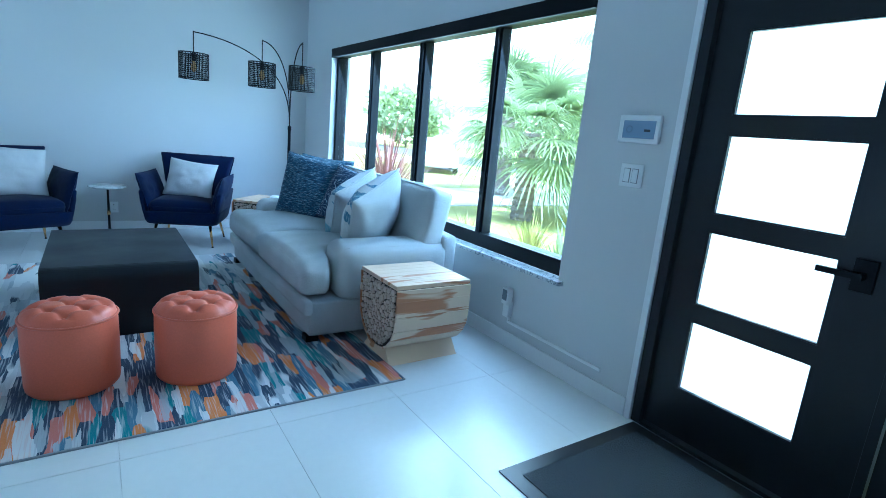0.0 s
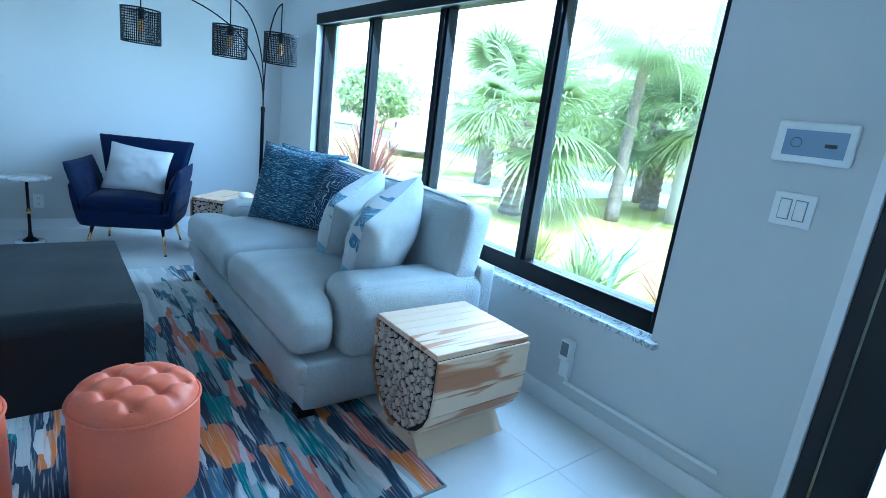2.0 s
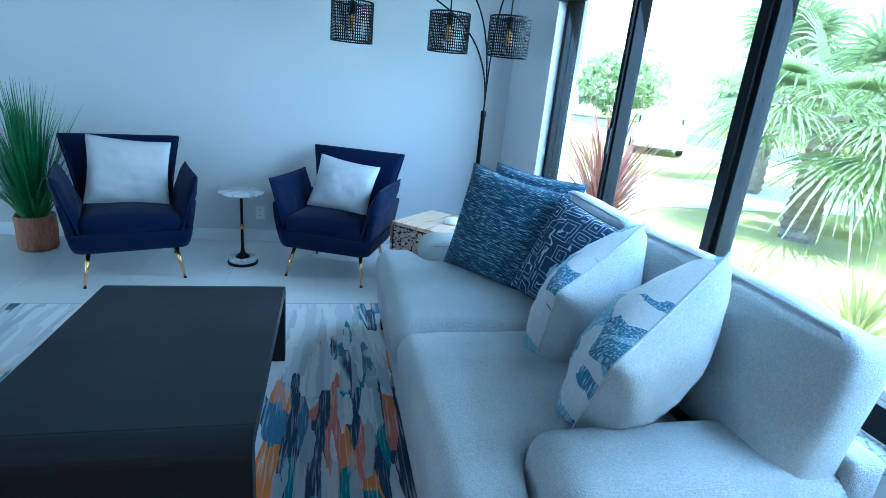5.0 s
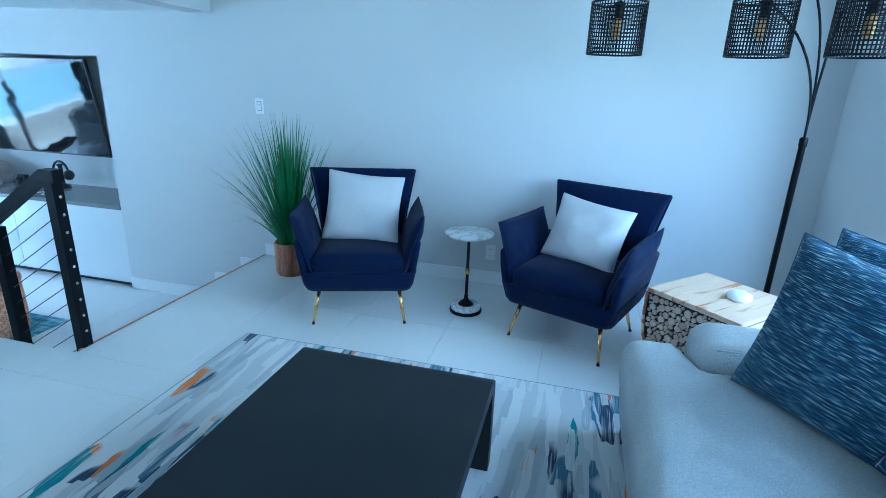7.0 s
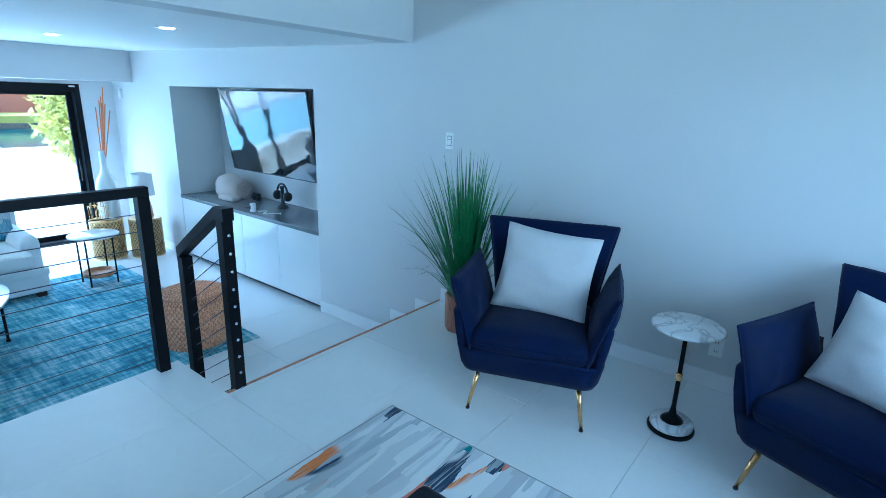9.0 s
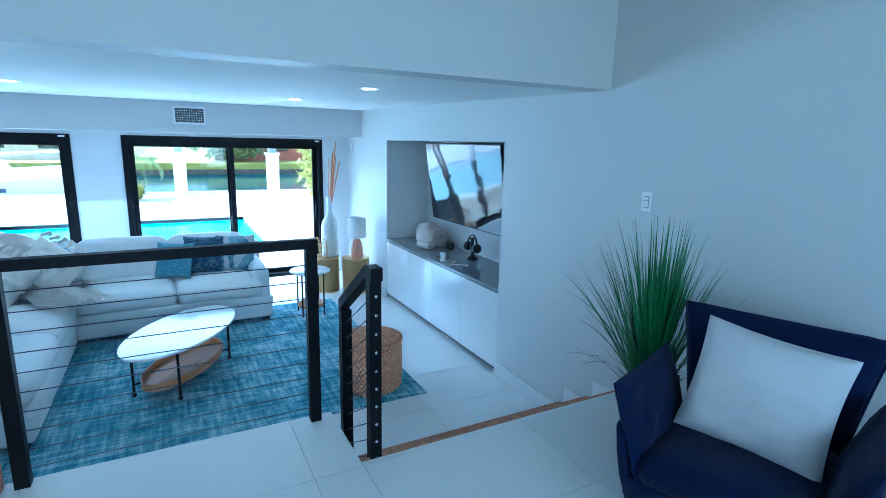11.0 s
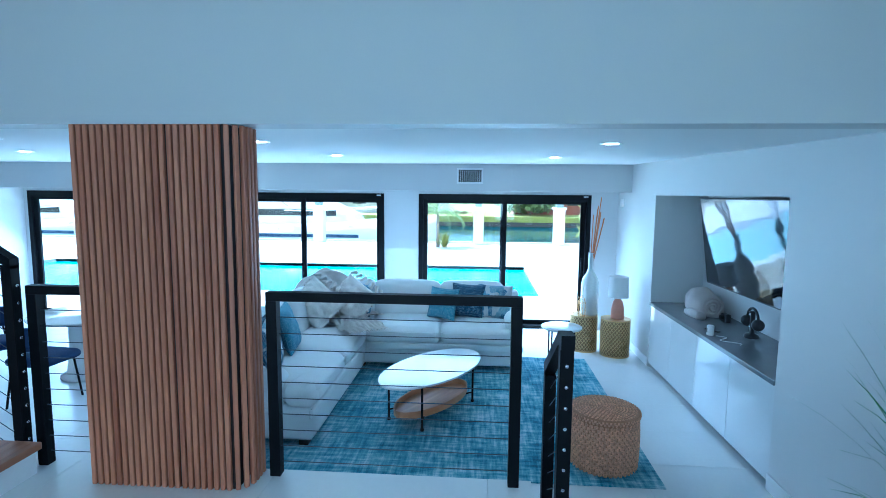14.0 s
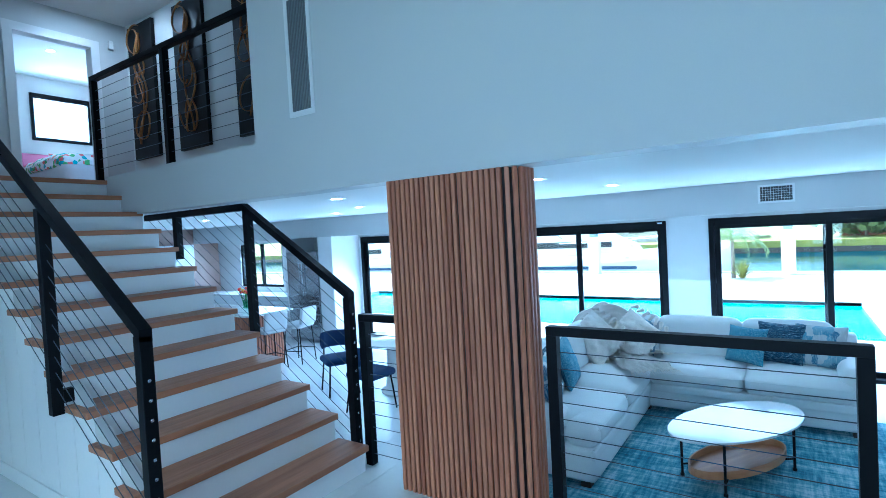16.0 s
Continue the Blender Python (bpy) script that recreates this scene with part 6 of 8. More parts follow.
def drum(x, y, r, h, label):
    o = thing("drum_table", pose(x, y, LOW), label, "table", "brass drum tables")
    part("top", lathe(bmesh.new(), [(0.0, h - 0.015), (r + 0.004, h - 0.015), (r + 0.004, h), (0.0, h)], 36, cap=False), BRASS, o)
    part("rim", lathe(bmesh.new(), [(r - 0.006, 0), (r + 0.004, 0), (r + 0.004, 0.02), (r - 0.006, 0.02)], 36, cap=False), BRASS, o)
    # darker brass colour paints the shade seen between the bands
    part("inner_shell", lathe(bmesh.new(), [(r - 0.008, 0.01), (r - 0.008, h - 0.01)], 36, cap=False), mat("shaded brass", (0.3, 0.2, 0.09), 0.5, 0.6) if "shaded brass" not in bpy.data.materials else bpy.data.materials["shaded brass"], o, "inner shell coloured darker for shade behind the lattice")
    bm = bmesh.new()
    n = 26
    for d in (-1, 1):
        for k in range(n):
            pts = []
            for q in range(9):
                s = q / 8
                a = 2 * math.pi * k / n + d * s * 1.9
                pts.append((r * math.cos(a), r * math.sin(a), 0.02 + (h - 0.035) * s))
            tube(bm, pts, 0.0045, 5)
    tagged(part("lattice", bm, BRASS, o, "crossing brass bands", True), kind="stuff")
    return o


drum(-6.73, 6.06, 0.185, 0.5, "gold lattice drum table carrying tall vases")
drum(-6.52, 6.44, 0.19, 0.5, "gold lattice drum table carrying a lamp")
TL = LOW + 0.5
CERAM = mat("pale glazed ceramic", (0.7, 0.72, 0.7), 0.2, var=0.05, bump=0.01)
v = thing("bottle_vase", pose(-6.74, 6.13, TL), "tall pale glass bottle vase holding brown reeds", "vase")
part("body", lathe(bmesh.new(), [(0.0, 0.0), (0.11, 0.0), (0.12, 0.02), (0.12, 0.42), (0.104, 0.5), (0.054, 0.58), (0.036, 0.64), (0.034, 0.84), (0.039, 0.86), (0.03, 0.86), (0.028, 0.65), (0.0, 0.62)], 32, cap=False), CERAM, v, smooth=True)
REED = mat("rust-brown reed", (0.55, 0.2, 0.06), 0.6, var=0.3, fine=60)
rr = random.Random(8)
for k in range(9):
    a, l = rr.uniform(0, 6.28), rr.uniform(0.05, 0.11)
    part("reed", tube(bmesh.new(), [(0.008 * math.cos(a), 0.008 * math.sin(a), 0.63), (l * math.cos(a) * 0.9, 0.06 + l * math.sin(a) * 0.9, rr.uniform(1.3, 1.62))], 0.0065, 7), REED, v, "dry brown reed")
lt = thing("lantern", pose(-6.6, 6.0, TL), "small geometric glass and brass-wire terrarium lantern", "lantern", "wire lanterns")
pts = [(0.055 * math.cos(k * math.pi / 3), 0.055 * math.sin(k * math.pi / 3)) for k in range(6)]
for x, y in pts:
    part("wire", tube(bmesh.new(), [(x * 0.9, y * 0.9, 0), (x, y, 0.18), (x * 0.6, y * 0.6, 0.25), (0, 0, 0.29)], 0.0028, 5), GOLD, lt)
part("base_ring", tube(bmesh.new(), [(x * 0.9, y * 0.9, 0.003) for x, y in pts], 0.003, 5, closed=True), GOLD, lt)
part("top_ring", tube(bmesh.new(), [(x, y, 0.18) for x, y in pts], 0.003, 5, closed=True), GOLD, lt)
copy_thing(lt, pose(-6.74, 5.94, TL, 0, 0, 20))
tl = thing("table_lamp", pose(-6.52, 6.46, TL), "table lamp with terracotta ceramic foot and white drum shade", "lamp")
part("foot", lathe(bmesh.new(), [(0.0, 0.0), (0.085, 0.0), (0.09, 0.015), (0.082, 0.14), (0.062, 0.23), (0.03, 0.275), (0.016, 0.29)], 32), mat("terracotta glaze", (0.62, 0.3, 0.2), 0.45, var=0.08), tl, "ribbed terracotta foot", True)
part("stem", tube(bmesh.new(), [(0, 0, 0.285), (0, 0, 0.42)], 0.008, 8), GOLD, tl, smooth=True)
part("shade", lathe(bmesh.new(), [(0.135, 0.29), (0.125, 0.57), (0.122, 0.57), (0.132, 0.29), (0.135, 0.29)], 40, cap=False), mat("white linen shade", (0.8, 0.79, 0.77), 0.9, var=0.03), tl, "white drum shade", True)

# ---- television niche ----
CABW = mat("gloss white cabinet front", (0.78, 0.79, 0.79), 0.08, var=0.02, bump=0.0, coat=0.4)
ypanel = NORTH + 0.005
for k in range(4):
    x0 = -6.075 + 0.6862 * k
    cb = thing("base_cabinet", pose(x0, ypanel, LOW), "gloss white handleless base cabinet below the television", "cabinet", "niche cabinets")
    part("carcass", boxes((0.002, 0.684, 0.022, 0.6, 0.06, 0.785)), CABW, cb)
    part("door", boxes((0.002, 0.6842, 0.0, 0.02, 0.05, 0.783), bevel=0.0015, seg=1), CABW, cb)
    part("kick", boxes((0.002, 0.684, 0.05, 0.1, 0.0, 0.058)), BLACKPL, cb, "dark recessed kick board")
wt = thing("worktop", pose(0, 0, 0), "polished grey stone worktop along the niche", "worktop")
part("slab", boxes((-6.078, -3.332, NORTH - 0.012, 7.358, LOW + 0.787, LOW + 0.825), bevel=0.003), mat("grey quartz", (0.2, 0.21, 0.22), 0.12, var=0.1, scale=5, fine=120, bump=0.0), wt)
ZW = LOW + 0.825
tv = thing("television", pose(-4.6, 7.06, 1.125, 8, 0, 0), "large flat black television, off and reflecting the patio", "television")
part("case", boxes((-0.83, 0.83, 0.0, 0.035, -0.47, 0.47), bevel=0.004), BLACKPL, tv)
scr = mat("dark glossy screen", (0.008, 0.01, 0.014), 0.05, var=0.02, bump=0.06, bscale=1.6, spec=0.5, coat=0.0, dist=0.02, stretch=(1, 1, 2.0))
part("screen", boxes((-0.818, 0.818, -0.003, -0.0005, -0.455, 0.46)), scr, tv, "glossy dark screen")
part("mount", boxes((-0.2, 0.2, 0.035, 0.3, -0.15, 0.15)), BLACK, tv)
BEIGE = weave(mat("beige plush", (0.5, 0.44, 0.4), 0.95, var=0.15, fine=90, bump=0.12), 45, 0.6)
bl = thing("rolled_blanket", pose(-5.52, 7.14, ZW), "beige plush blanket rolled up on the worktop", "blanket")
bm = soft_box(0.48, 0.3, 0.24, 0.09, 18, 0.02, 0.055, 5)
part("roll", bm, BEIGE, bl, smooth=True)
sp = []
for k in range(40):
    a = k * 0.42
    r = 0.018 + 0.0024 * k
    sp.append((0.25, r * math.cos(a), 0.12 + r * math.sin(a)))
part("spiral_end", tube(bmesh.new(), sp, 0.013, 7), BEIGE, bl, "coiled blanket end", True)
part("tail", soft_box(0.34, 0.12, 0.07, 0.03, 8, 0.01, 0.02, 7), BEIGE, bl, smooth=True).matrix_local = pose(0.18, -0.17, 0)
hp = thing("headphone_stand", pose(-4.5, 7.16, ZW) @ Matrix.Diagonal((1.15, 1.15, 1.15, 1)), "black over-ear headphones resting on a black dock", "headphones")
part("dock", lathe(bmesh.new(), [(0.055, 0), (0.06, 0.01), (0.05, 0.03), (0.02, 0.04), (0.018, 0.2), (0.03, 0.215), (0.01, 0.225)], 20), BLACKPL, hp, smooth=True)
part("band", tube(bmesh.new(), [(0.085 * math.cos(a), 0, 0.15 + 0.095 * math.sin(a)) for a in [math.pi * k / 14 for k in range(15)]], 0.011, 8), BLACKPL, hp, smooth=True)
for s in (-1, 1):
    e = part("ear_cup", lathe(bmesh.new(), [(0.02, -0.022), (0.044, -0.018), (0.048, 0.0), (0.044, 0.018), (0.02, 0.022)], 20), BLACKPL, hp, smooth=True)
    e.matrix_local = pose(s * 0.085, 0, 0.125, 0, 90, 0)
cam2 = thing("camera_body", pose(-5.1, 7.2, ZW), "small dark camera on the worktop", "device")
part("body", boxes((-0.055, 0.055, -0.03, 0.03, 0, 0.09), bevel=0.01), BLACKPL, cam2)
part("lens", tube(bmesh.new(), [(0, -0.03, 0.05), (0, -0.06, 0.05)], 0.025, 14), BLACKPL, cam2)
cup = thing("white_cup", pose(-4.56, 6.81, ZW), "small white cylinder with a dark mark, on the worktop", "cup")
part("body", lathe(bmesh.new(), [(0.03, 0), (0.033, 0.01), (0.033, 0.09), (0.028, 0.095)], 20), PLASTIC, cup, smooth=True)
part("mark", boxes((-0.01, 0.01, -0.0345, -0.0325, 0.03, 0.07)), BLACKPL, cup)
rc = thing("remote_control", pose(-4.72, 6.9, ZW, 0, 0, 25), "slim black remote control lying on the worktop", "remote")
part("body", boxes((-0.08, 0.08, -0.02, 0.02, 0, 0.016), bevel=0.005), BLACKPL, rc)
cc = thing("charging_cable", pose(0, 0, 0), "thin white cable curling over the worktop", "cable")
part("cord", tube(bmesh.new(), [(-4.52 + 0.3 * s, 6.85 + 0.06 * math.sin(s * 9) + 0.05 * s, ZW + 0.004) for s in [k / 24 for k in range(25)]], 0.003, 6), PLASTIC, cc, smooth=True)

# ---- dining set ----
dt = thing("dining_table", pose(-5.15, 0.05, LOW), "white round pedestal dining table", "table")
part("top", lathe(bmesh.new(), [(0.0, 0.71), (0.56, 0.71), (0.58, 0.72), (0.58, 0.735), (0.57, 0.742), (0.0, 0.742)], 48, cap=False), GLOSSW, dt, smooth=True)
part("pedestal", lathe(bmesh.new(), [(0.3, 0.0), (0.3, 0.03), (0.24, 0.06), (0.2, 0.3), (0.2, 0.71)], 32), GLOSSW, dt, "fluted white pedestal", True)
NAVY = weave(mat("navy boucle", (0.008, 0.025, 0.09), 0.85, var=0.2, fine=90), 60, 0.3)


def dining_chair(m):
    c = thing("dining_chair", m, "navy upholstered dining chair on thin black legs", "chair", "dining chairs")
    part("seat", soft_box(0.46, 0.46, 0.09, 0.045, 10, 0.015, 0, 1), NAVY, c, smooth=True).matrix_local = pose(0, 0, 0.42)
    bm = bmesh.new()
    rings = []
    for k in range(13):
        a = radians(-62 + 124 * k / 12)
        rows = []
        for z, o in ((0.62, 0), (0.6, 0.025), (0.66, 0.05), (0.78, 0.05), (0.83, 0.03), (0.83, 0.0), (0.78, -0.005), (0.66, -0.005)):
            r = 0.2 + o
            rows.append((r * math.sin(a), 0.04 + r * math.cos(a), z))
        rings.append(rows)
    part("backrest", loft(bm, rings), NAVY, c, smooth=True)
    for sx in (-1, 1):
        part("leg", tube(bmesh.new(), [(sx * 0.17, -0.17, 0.43), (sx * 0.21, -0.21, 0.0)], 0.011, 8), BLACK, c, smooth=True)
        part("leg", tube(bmesh.new(), [(sx * 0.15, 0.23, 0.66), (sx * 0.17, 0.19, 0.43), (sx * 0.21, 0.24, 0.0)], 0.011, 8), BLACK, c, smooth=True)
    return c


dc = dining_chair(pose(-4.72, -0.72, LOW, 0, 0, 150))
copy_thing(dc, pose(-4.35, 0.2, LOW, 0, 0, -95))
copy_thing(dc, pose(-5.2, 0.95, LOW, 0, 0, -5))

# ---- kitchen ----
isl = thing("kitchen_island", pose(0, 0, LOW), "kitchen island with white stone top and slatted wood sides", "island")
part("body", boxes((-5.75, -5.05, -5.7, -3.2, 0.0, 0.88)), SLATGAP, isl)
part("top", boxes((-5.86, -4.94, -5.85, -3.0, 0.885, 0.925), bevel=0.004), MARBLE, isl, "white marble top")
sm = mesh_of(boxes((-0.02, 0.02, -0.012, 0.012, 0.0, 0.88), bevel=0.004, seg=1), "slat", SLAT)
for k in range(13):
    o = new("slat", sm)
    o.parent = isl
    o.matrix_local = pose(-5.73 + 0.055 * k, -3.187, 0.0)
for k in range(45):
    o = new("slat", sm)
    o.parent = isl
    o.matrix_local = pose(-5.037, -3.22 - 0.055 * k, 0.0, 0, 0, 90)


def bar_stool(m):
    s = thing("bar_stool", m, "white upholstered bar stool on thin black legs", "stool", "kitchen stools")
    part("seat", soft_box(0.42, 0.4, 0.08, 0.035, 8, 0.01, 0, 2), WHITEPILLOW, s, smooth=True).matrix_local = pose(0, 0, 0.62)
    part("backrest", soft_box(0.42, 0.07, 0.3, 0.03, 8, 0, 0, 3), WHITEPILLOW, s, smooth=True).matrix_local = pose(0, 0.2, 0.68, -8)
    for sx in (-1, 1):
        for sy in (-1, 1):
            part("leg", tube(bmesh.new(), [(sx * 0.17, sy * 0.15, 0.63), (sx * 0.2, sy * 0.19, 0.0)], 0.01, 8), BLACK, s, smooth=True)
        part("footrest", tube(bmesh.new(), [(sx * 0.19, -0.18, 0.22), (sx * 0.19, 0.18, 0.22)], 0.008, 8), BLACK, s)
    part("footrest", tube(bmesh.new(), [(-0.19, -0.18, 0.22), (0.19, -0.18, 0.22)], 0.008, 8), BLACK, s)
    return s


bs = bar_stool(pose(-5.72, -2.72, LOW, 0, 0, 12))
copy_thing(bs, pose(-5.15, -2.78, LOW, 0, 0, -8))
copy_thing(bs, pose(-4.72, -3.6, LOW, 0, 0, -90))
vz = thing("flower_vase", pose(-5.55, -3.95, LOW + 0.925), "glass vase of red and yellow tulips on the island", "flowers")
part("vase", lathe(bmesh.new(), [(0.0, 0.0), (0.045, 0.0), (0.05, 0.01), (0.05, 0.16), (0.046, 0.16), (0.046, 0.012), (0.0, 0.01)], 20, cap=False), glass_mat("pale green glass", (0.75, 0.9, 0.8)), vz, smooth=True)
rr = random.Random(4)
REDP, YELP, GRN = mat("red petal", (0.65, 0.03, 0.02), 0.5), mat("yellow petal", (0.75, 0.35, 0.03), 0.5), mat("stem green", (0.06, 0.2, 0.04), 0.6)
for k in range(13):
    a, r = rr.uniform(0, 6.28), rr.uniform(0.03, 0.12)
    x, y, z = r * math.cos(a), r * math.sin(a), rr.uniform(0.25, 0.36)
    stem = part("stem", tube(bmesh.new(), [(0.02 * math.cos(a), 0.02 * math.sin(a), 0.02), (x * 0.6, y * 0.6, 0.18), (x, y, z)], 0.004, 5), GRN, vz)
    part("bloom", lathe(bmesh.new(), [(0.005, z), (0.024, z + 0.012), (0.027, z + 0.03), (0.014, z + 0.055)], 9, x, y), REDP if k % 4 else YELP, stem, "tulip bloom", True)
fr = thing("refrigerator", pose(-7.05, -4.0, LOW), "stainless steel french-door refrigerator with bottom drawers", "refrigerator")
part("body", boxes((-0.7, 0.0, -0.47, 0.47, 0.02, 1.9), bevel=0.004), STEEL, fr)
for s in (-1, 1):
    d = part("door", boxes((0.003, 0.07, -0.465 if s < 0 else 0.003, -0.003 if s < 0 else 0.465, 0.78, 1.9), bevel=0.006), STEEL, fr)
    part("handle", tube(bmesh.new(), [(0.075, s * 0.045, 0.95), (0.11, s * 0.045, 1.0), (0.11, s * 0.045, 1.7), (0.075, s * 0.045, 1.75)], 0.012, 8), STEEL, d, smooth=True)
for z0, z1 in ((0.08, 0.42), (0.43, 0.77)):
    d = part("drawer", boxes((0.003, 0.07, -0.465, 0.465, z0, z1), bevel=0.006), STEEL, fr)
    part("handle", tube(bmesh.new(), [(0.075, -0.38, z1 - 0.07), (0.11, -0.34, z1 - 0.07), (0.11, 0.34, z1 - 0.07), (0.075, 0.38, z1 - 0.07)], 0.012, 8), STEEL, d, smooth=True)
structure("fridge_enclosure", boxes((WEST, -7.0, -3.5, -3.1, LOW, 1.655), (WEST, -7.0, -4.52, -4.49, LOW, 1.655)), TRIM, "white tall panel beside the refrigerator", "wall")
kc = thing("kitchen_counter", pose(0, 0, LOW), "white kitchen counter run below the window", "counter")
part("body", boxes((WEST + 0.002, -7.2, -8.19, -4.55, 0.0, 0.87)), TRIM, kc)
part("top", boxes((WEST + 0.002, -7.15, -8.195, -4.53, 0.873, 0.91), bevel=0.003), MARBLE, kc, "pale stone worktop")
part("oven_front", boxes((-7.199, -7.18, -5.35, -4.75, 0.2, 0.8), bevel=0.004), STEEL, kc, "steel oven front")
part("body", boxes((-7.2, -3.2, -8.19, -7.6, 0.0, 0.87)), TRIM, kc)
part("top", boxes((-7.15, -3.2, -8.195, -7.55, 0.873, 0.91), bevel=0.003), MARBLE, kc, "pale stone worktop")
for k in range(4):
    uc = thing("wall_cabinet", pose(-6.9 + 0.9 * k, -8.2, 1.05), "white kitchen wall cabinet with plain door", "cabinet", "kitchen wall cabinets")
    part("carcass", boxes((0.0, 0.88, 0.001, 0.33, 0.0, 0.6)), TRIM, uc)
    part("door", boxes((0.004, 0.876, 0.332, 0.35, 0.004, 0.596), bevel=0.002, seg=1), TRIM, uc)
bw = thing("toaster", pose(-6.6, -7.9, LOW + 0.91), "dark toaster on the kitchen counter", "appliance")
part("body", soft_box(0.3, 0.2, 0.2, 0.05, 6), BLACKPL, bw, smooth=True)
w = tagged(thing("window_3", pose(WEST, 0, 0), "black-framed kitchen window", "window"), kind="structure")
part("window_frame", boxes((-0.1, -0.03, -7.25, -7.19, 0.5, 1.65), (-0.1, -0.03, -5.66, -5.6, 0.5, 1.65), (-0.1, -0.03, -7.19, -5.66, 0.5, 0.56), (-0.1, -0.03, -7.19, -5.66, 1.59, 1.65), (-0.1, -0.03, -6.46, -6.39, 0.56, 1.59)), BLACK, w)
part("pane", boxes((-0.07, -0.064, -7.19, -5.66, 0.56, 1.59)), GLASS, w).visible_shadow = False

# ---- front window, blind box, sill ----
w = tagged(thing("window_1", pose(EAST, 0, 0), "wide black-framed four-panel front window", "window"), kind="structure")
part("window_frame", boxes((0.06, 0.17, 2.14, 2.19, 0.575, 2.17), (0.06, 0.17, 5.85, 5.9, 0.575, 2.17), (0.06, 0.17, 2.19, 5.85, 0.575, 0.675), (0.06, 0.17, 2.19, 5.85, 2.09, 2.17), bevel=0.002, seg=1), BLACK, w)
for y, s in ((5.0, 0.03), (4.04, 0.05), (3.04, 0.04)):
    part("mullion", boxes((0.07, 0.15, y - s, y + s, 0.675, 2.09), bevel=0.003, seg=1), BLACK, w)
    part("mullion_lip", boxes((0.055, 0.07, y - s * 0.5, y + s * 0.5, 0.675, 2.09)), BLACK, w)
part("latch", boxes((0.045, 0.056, 4.985, 5.015, 1.15, 1.3), bevel=0.003), BLACKPL, w)
for a, b in ((2.19, 3.0), (3.08, 3.99), (4.09, 4.97), (5.03, 5.85)):
    part("pane", boxes((0.1, 0.106, a, b, 0.675, 2.09)), GLASS, w).visible_shadow = False
part("window_sill", boxes((-0.04, 0.06, 2.1, 5.94, 0.546, 0.574), bevel=0.004), SILLSTONE, w, "grey-veined marble sill")
rb = thing("roller_blind", pose(EAST, 0, 0), "black roller blind box above the window", "blind")
part("cassette", boxes((-0.012, 0.058, 2.142, 5.898, 2.075, 2.168), bevel=0.004), BLACK, rb)

# ---- entrance door ----
FROST = bpy.data.materials.new("frosted glass")
FROST.use_nodes = True
nt = FROST.node_tree
nt.nodes.clear()
o = nt.nodes.new("ShaderNodeOutputMaterial")
ta, tb = nt.nodes.new("ShaderNodeBsdfTranslucent"), nt.nodes.new("ShaderNodeBsdfGlossy")
ta.inputs[0].default_value = (0.95, 0.95, 0.93, 1)
tb.inputs["Roughness"].default_value = 0.35
mx = nt.nodes.new("ShaderNodeMixShader")
mx.inputs[0].default_value = 0.05
links(nt, ta.outputs[0], mx.inputs[1]), links(nt, tb.outputs[0], mx.inputs[2]), links(nt, mx.outputs[0], o.inputs[0])
d = tagged(thing("door_1", pose(EAST, 0, 0), "black entrance door with four frosted glass panes", "door"), kind="structure")
part("door_frame", boxes((0.0, 0.14, 1.465, 1.518, 0.0, 2.088), (0.0, 0.14, -0.498, -0.44, 0.0, 2.088), (0.0, 0.14, -0.44, 1.465, 2.04, 2.088), (0.0, 0.14, 0.565, 0.6, 0.0, 2.04), (-0.004, 0.14, -0.44, 1.465, 0.0, 0.02), bevel=0.002, seg=1), DARKDOOR, d)


def panelled(y0, y1, p0, p1, name):
    rows, z = [], 0.262
    bxs = [(0.03, 0.075, y0, p0, 0.025, 2.035), (0.03, 0.075, p1, y1, 0.025, 2.035), (0.03, 0.075, p0, p1, 0.025, 0.262)]
    for k in range(4):
        zz = 0.262 + 0.425 * k
        rows.append((zz, zz + 0.345))
        bxs.append((0.03, 0.075, p0, p1, zz + 0.345, zz + 0.425 if k < 3 else 2.035))
    leaf = part(name, boxes(*bxs), DARKDOOR, d)
    for a, b in rows:
        part("pane", boxes((0.05, 0.056, p0, p1, a, b)), FROST, leaf, "frosted glass pane")
        part("bead", boxes((0.032, 0.05, p0 + 0.0005, p0 + 0.006, a, b), (0.032, 0.05, p1 - 0.006, p1 - 0.0005, a, b), (0.032, 0.05, p0 + 0.006, p1 - 0.006, a, a + 0.006), (0.032, 0.05, p0 + 0.006, p1 - 0.006, b - 0.006, b)), DARKDOOR, leaf)
    return leaf


leaf = panelled(0.603, 1.462, 0.82, 1.327, "leaf")
panelled(-0.438, 0.562, -0.2, 0.5, "sidelight")
hd = part("door_handle", boxes((0.012, 0.03, 0.70, 0.77, 0.93, 1.05), bevel=0.003), BLACK, leaf, "black lever handle")
bm = boxes((-0.02, 0.014, 0.725, 0.745, 0.98, 1.0))
box(bm, -0.035, -0.018, 0.725, 0.87, 0.98, 1.002)
part("lever", bm, BLACK, hd)
structure("door_trim", boxes((-0.012 + EAST, EAST - 0.0005, 1.522, 1.555, 0.0, 2.12), (-0.012 + EAST, EAST - 0.0005, -0.53, 1.522, 2.09, 2.12)), TRIM, "narrow white trim round the entrance door", "trim")

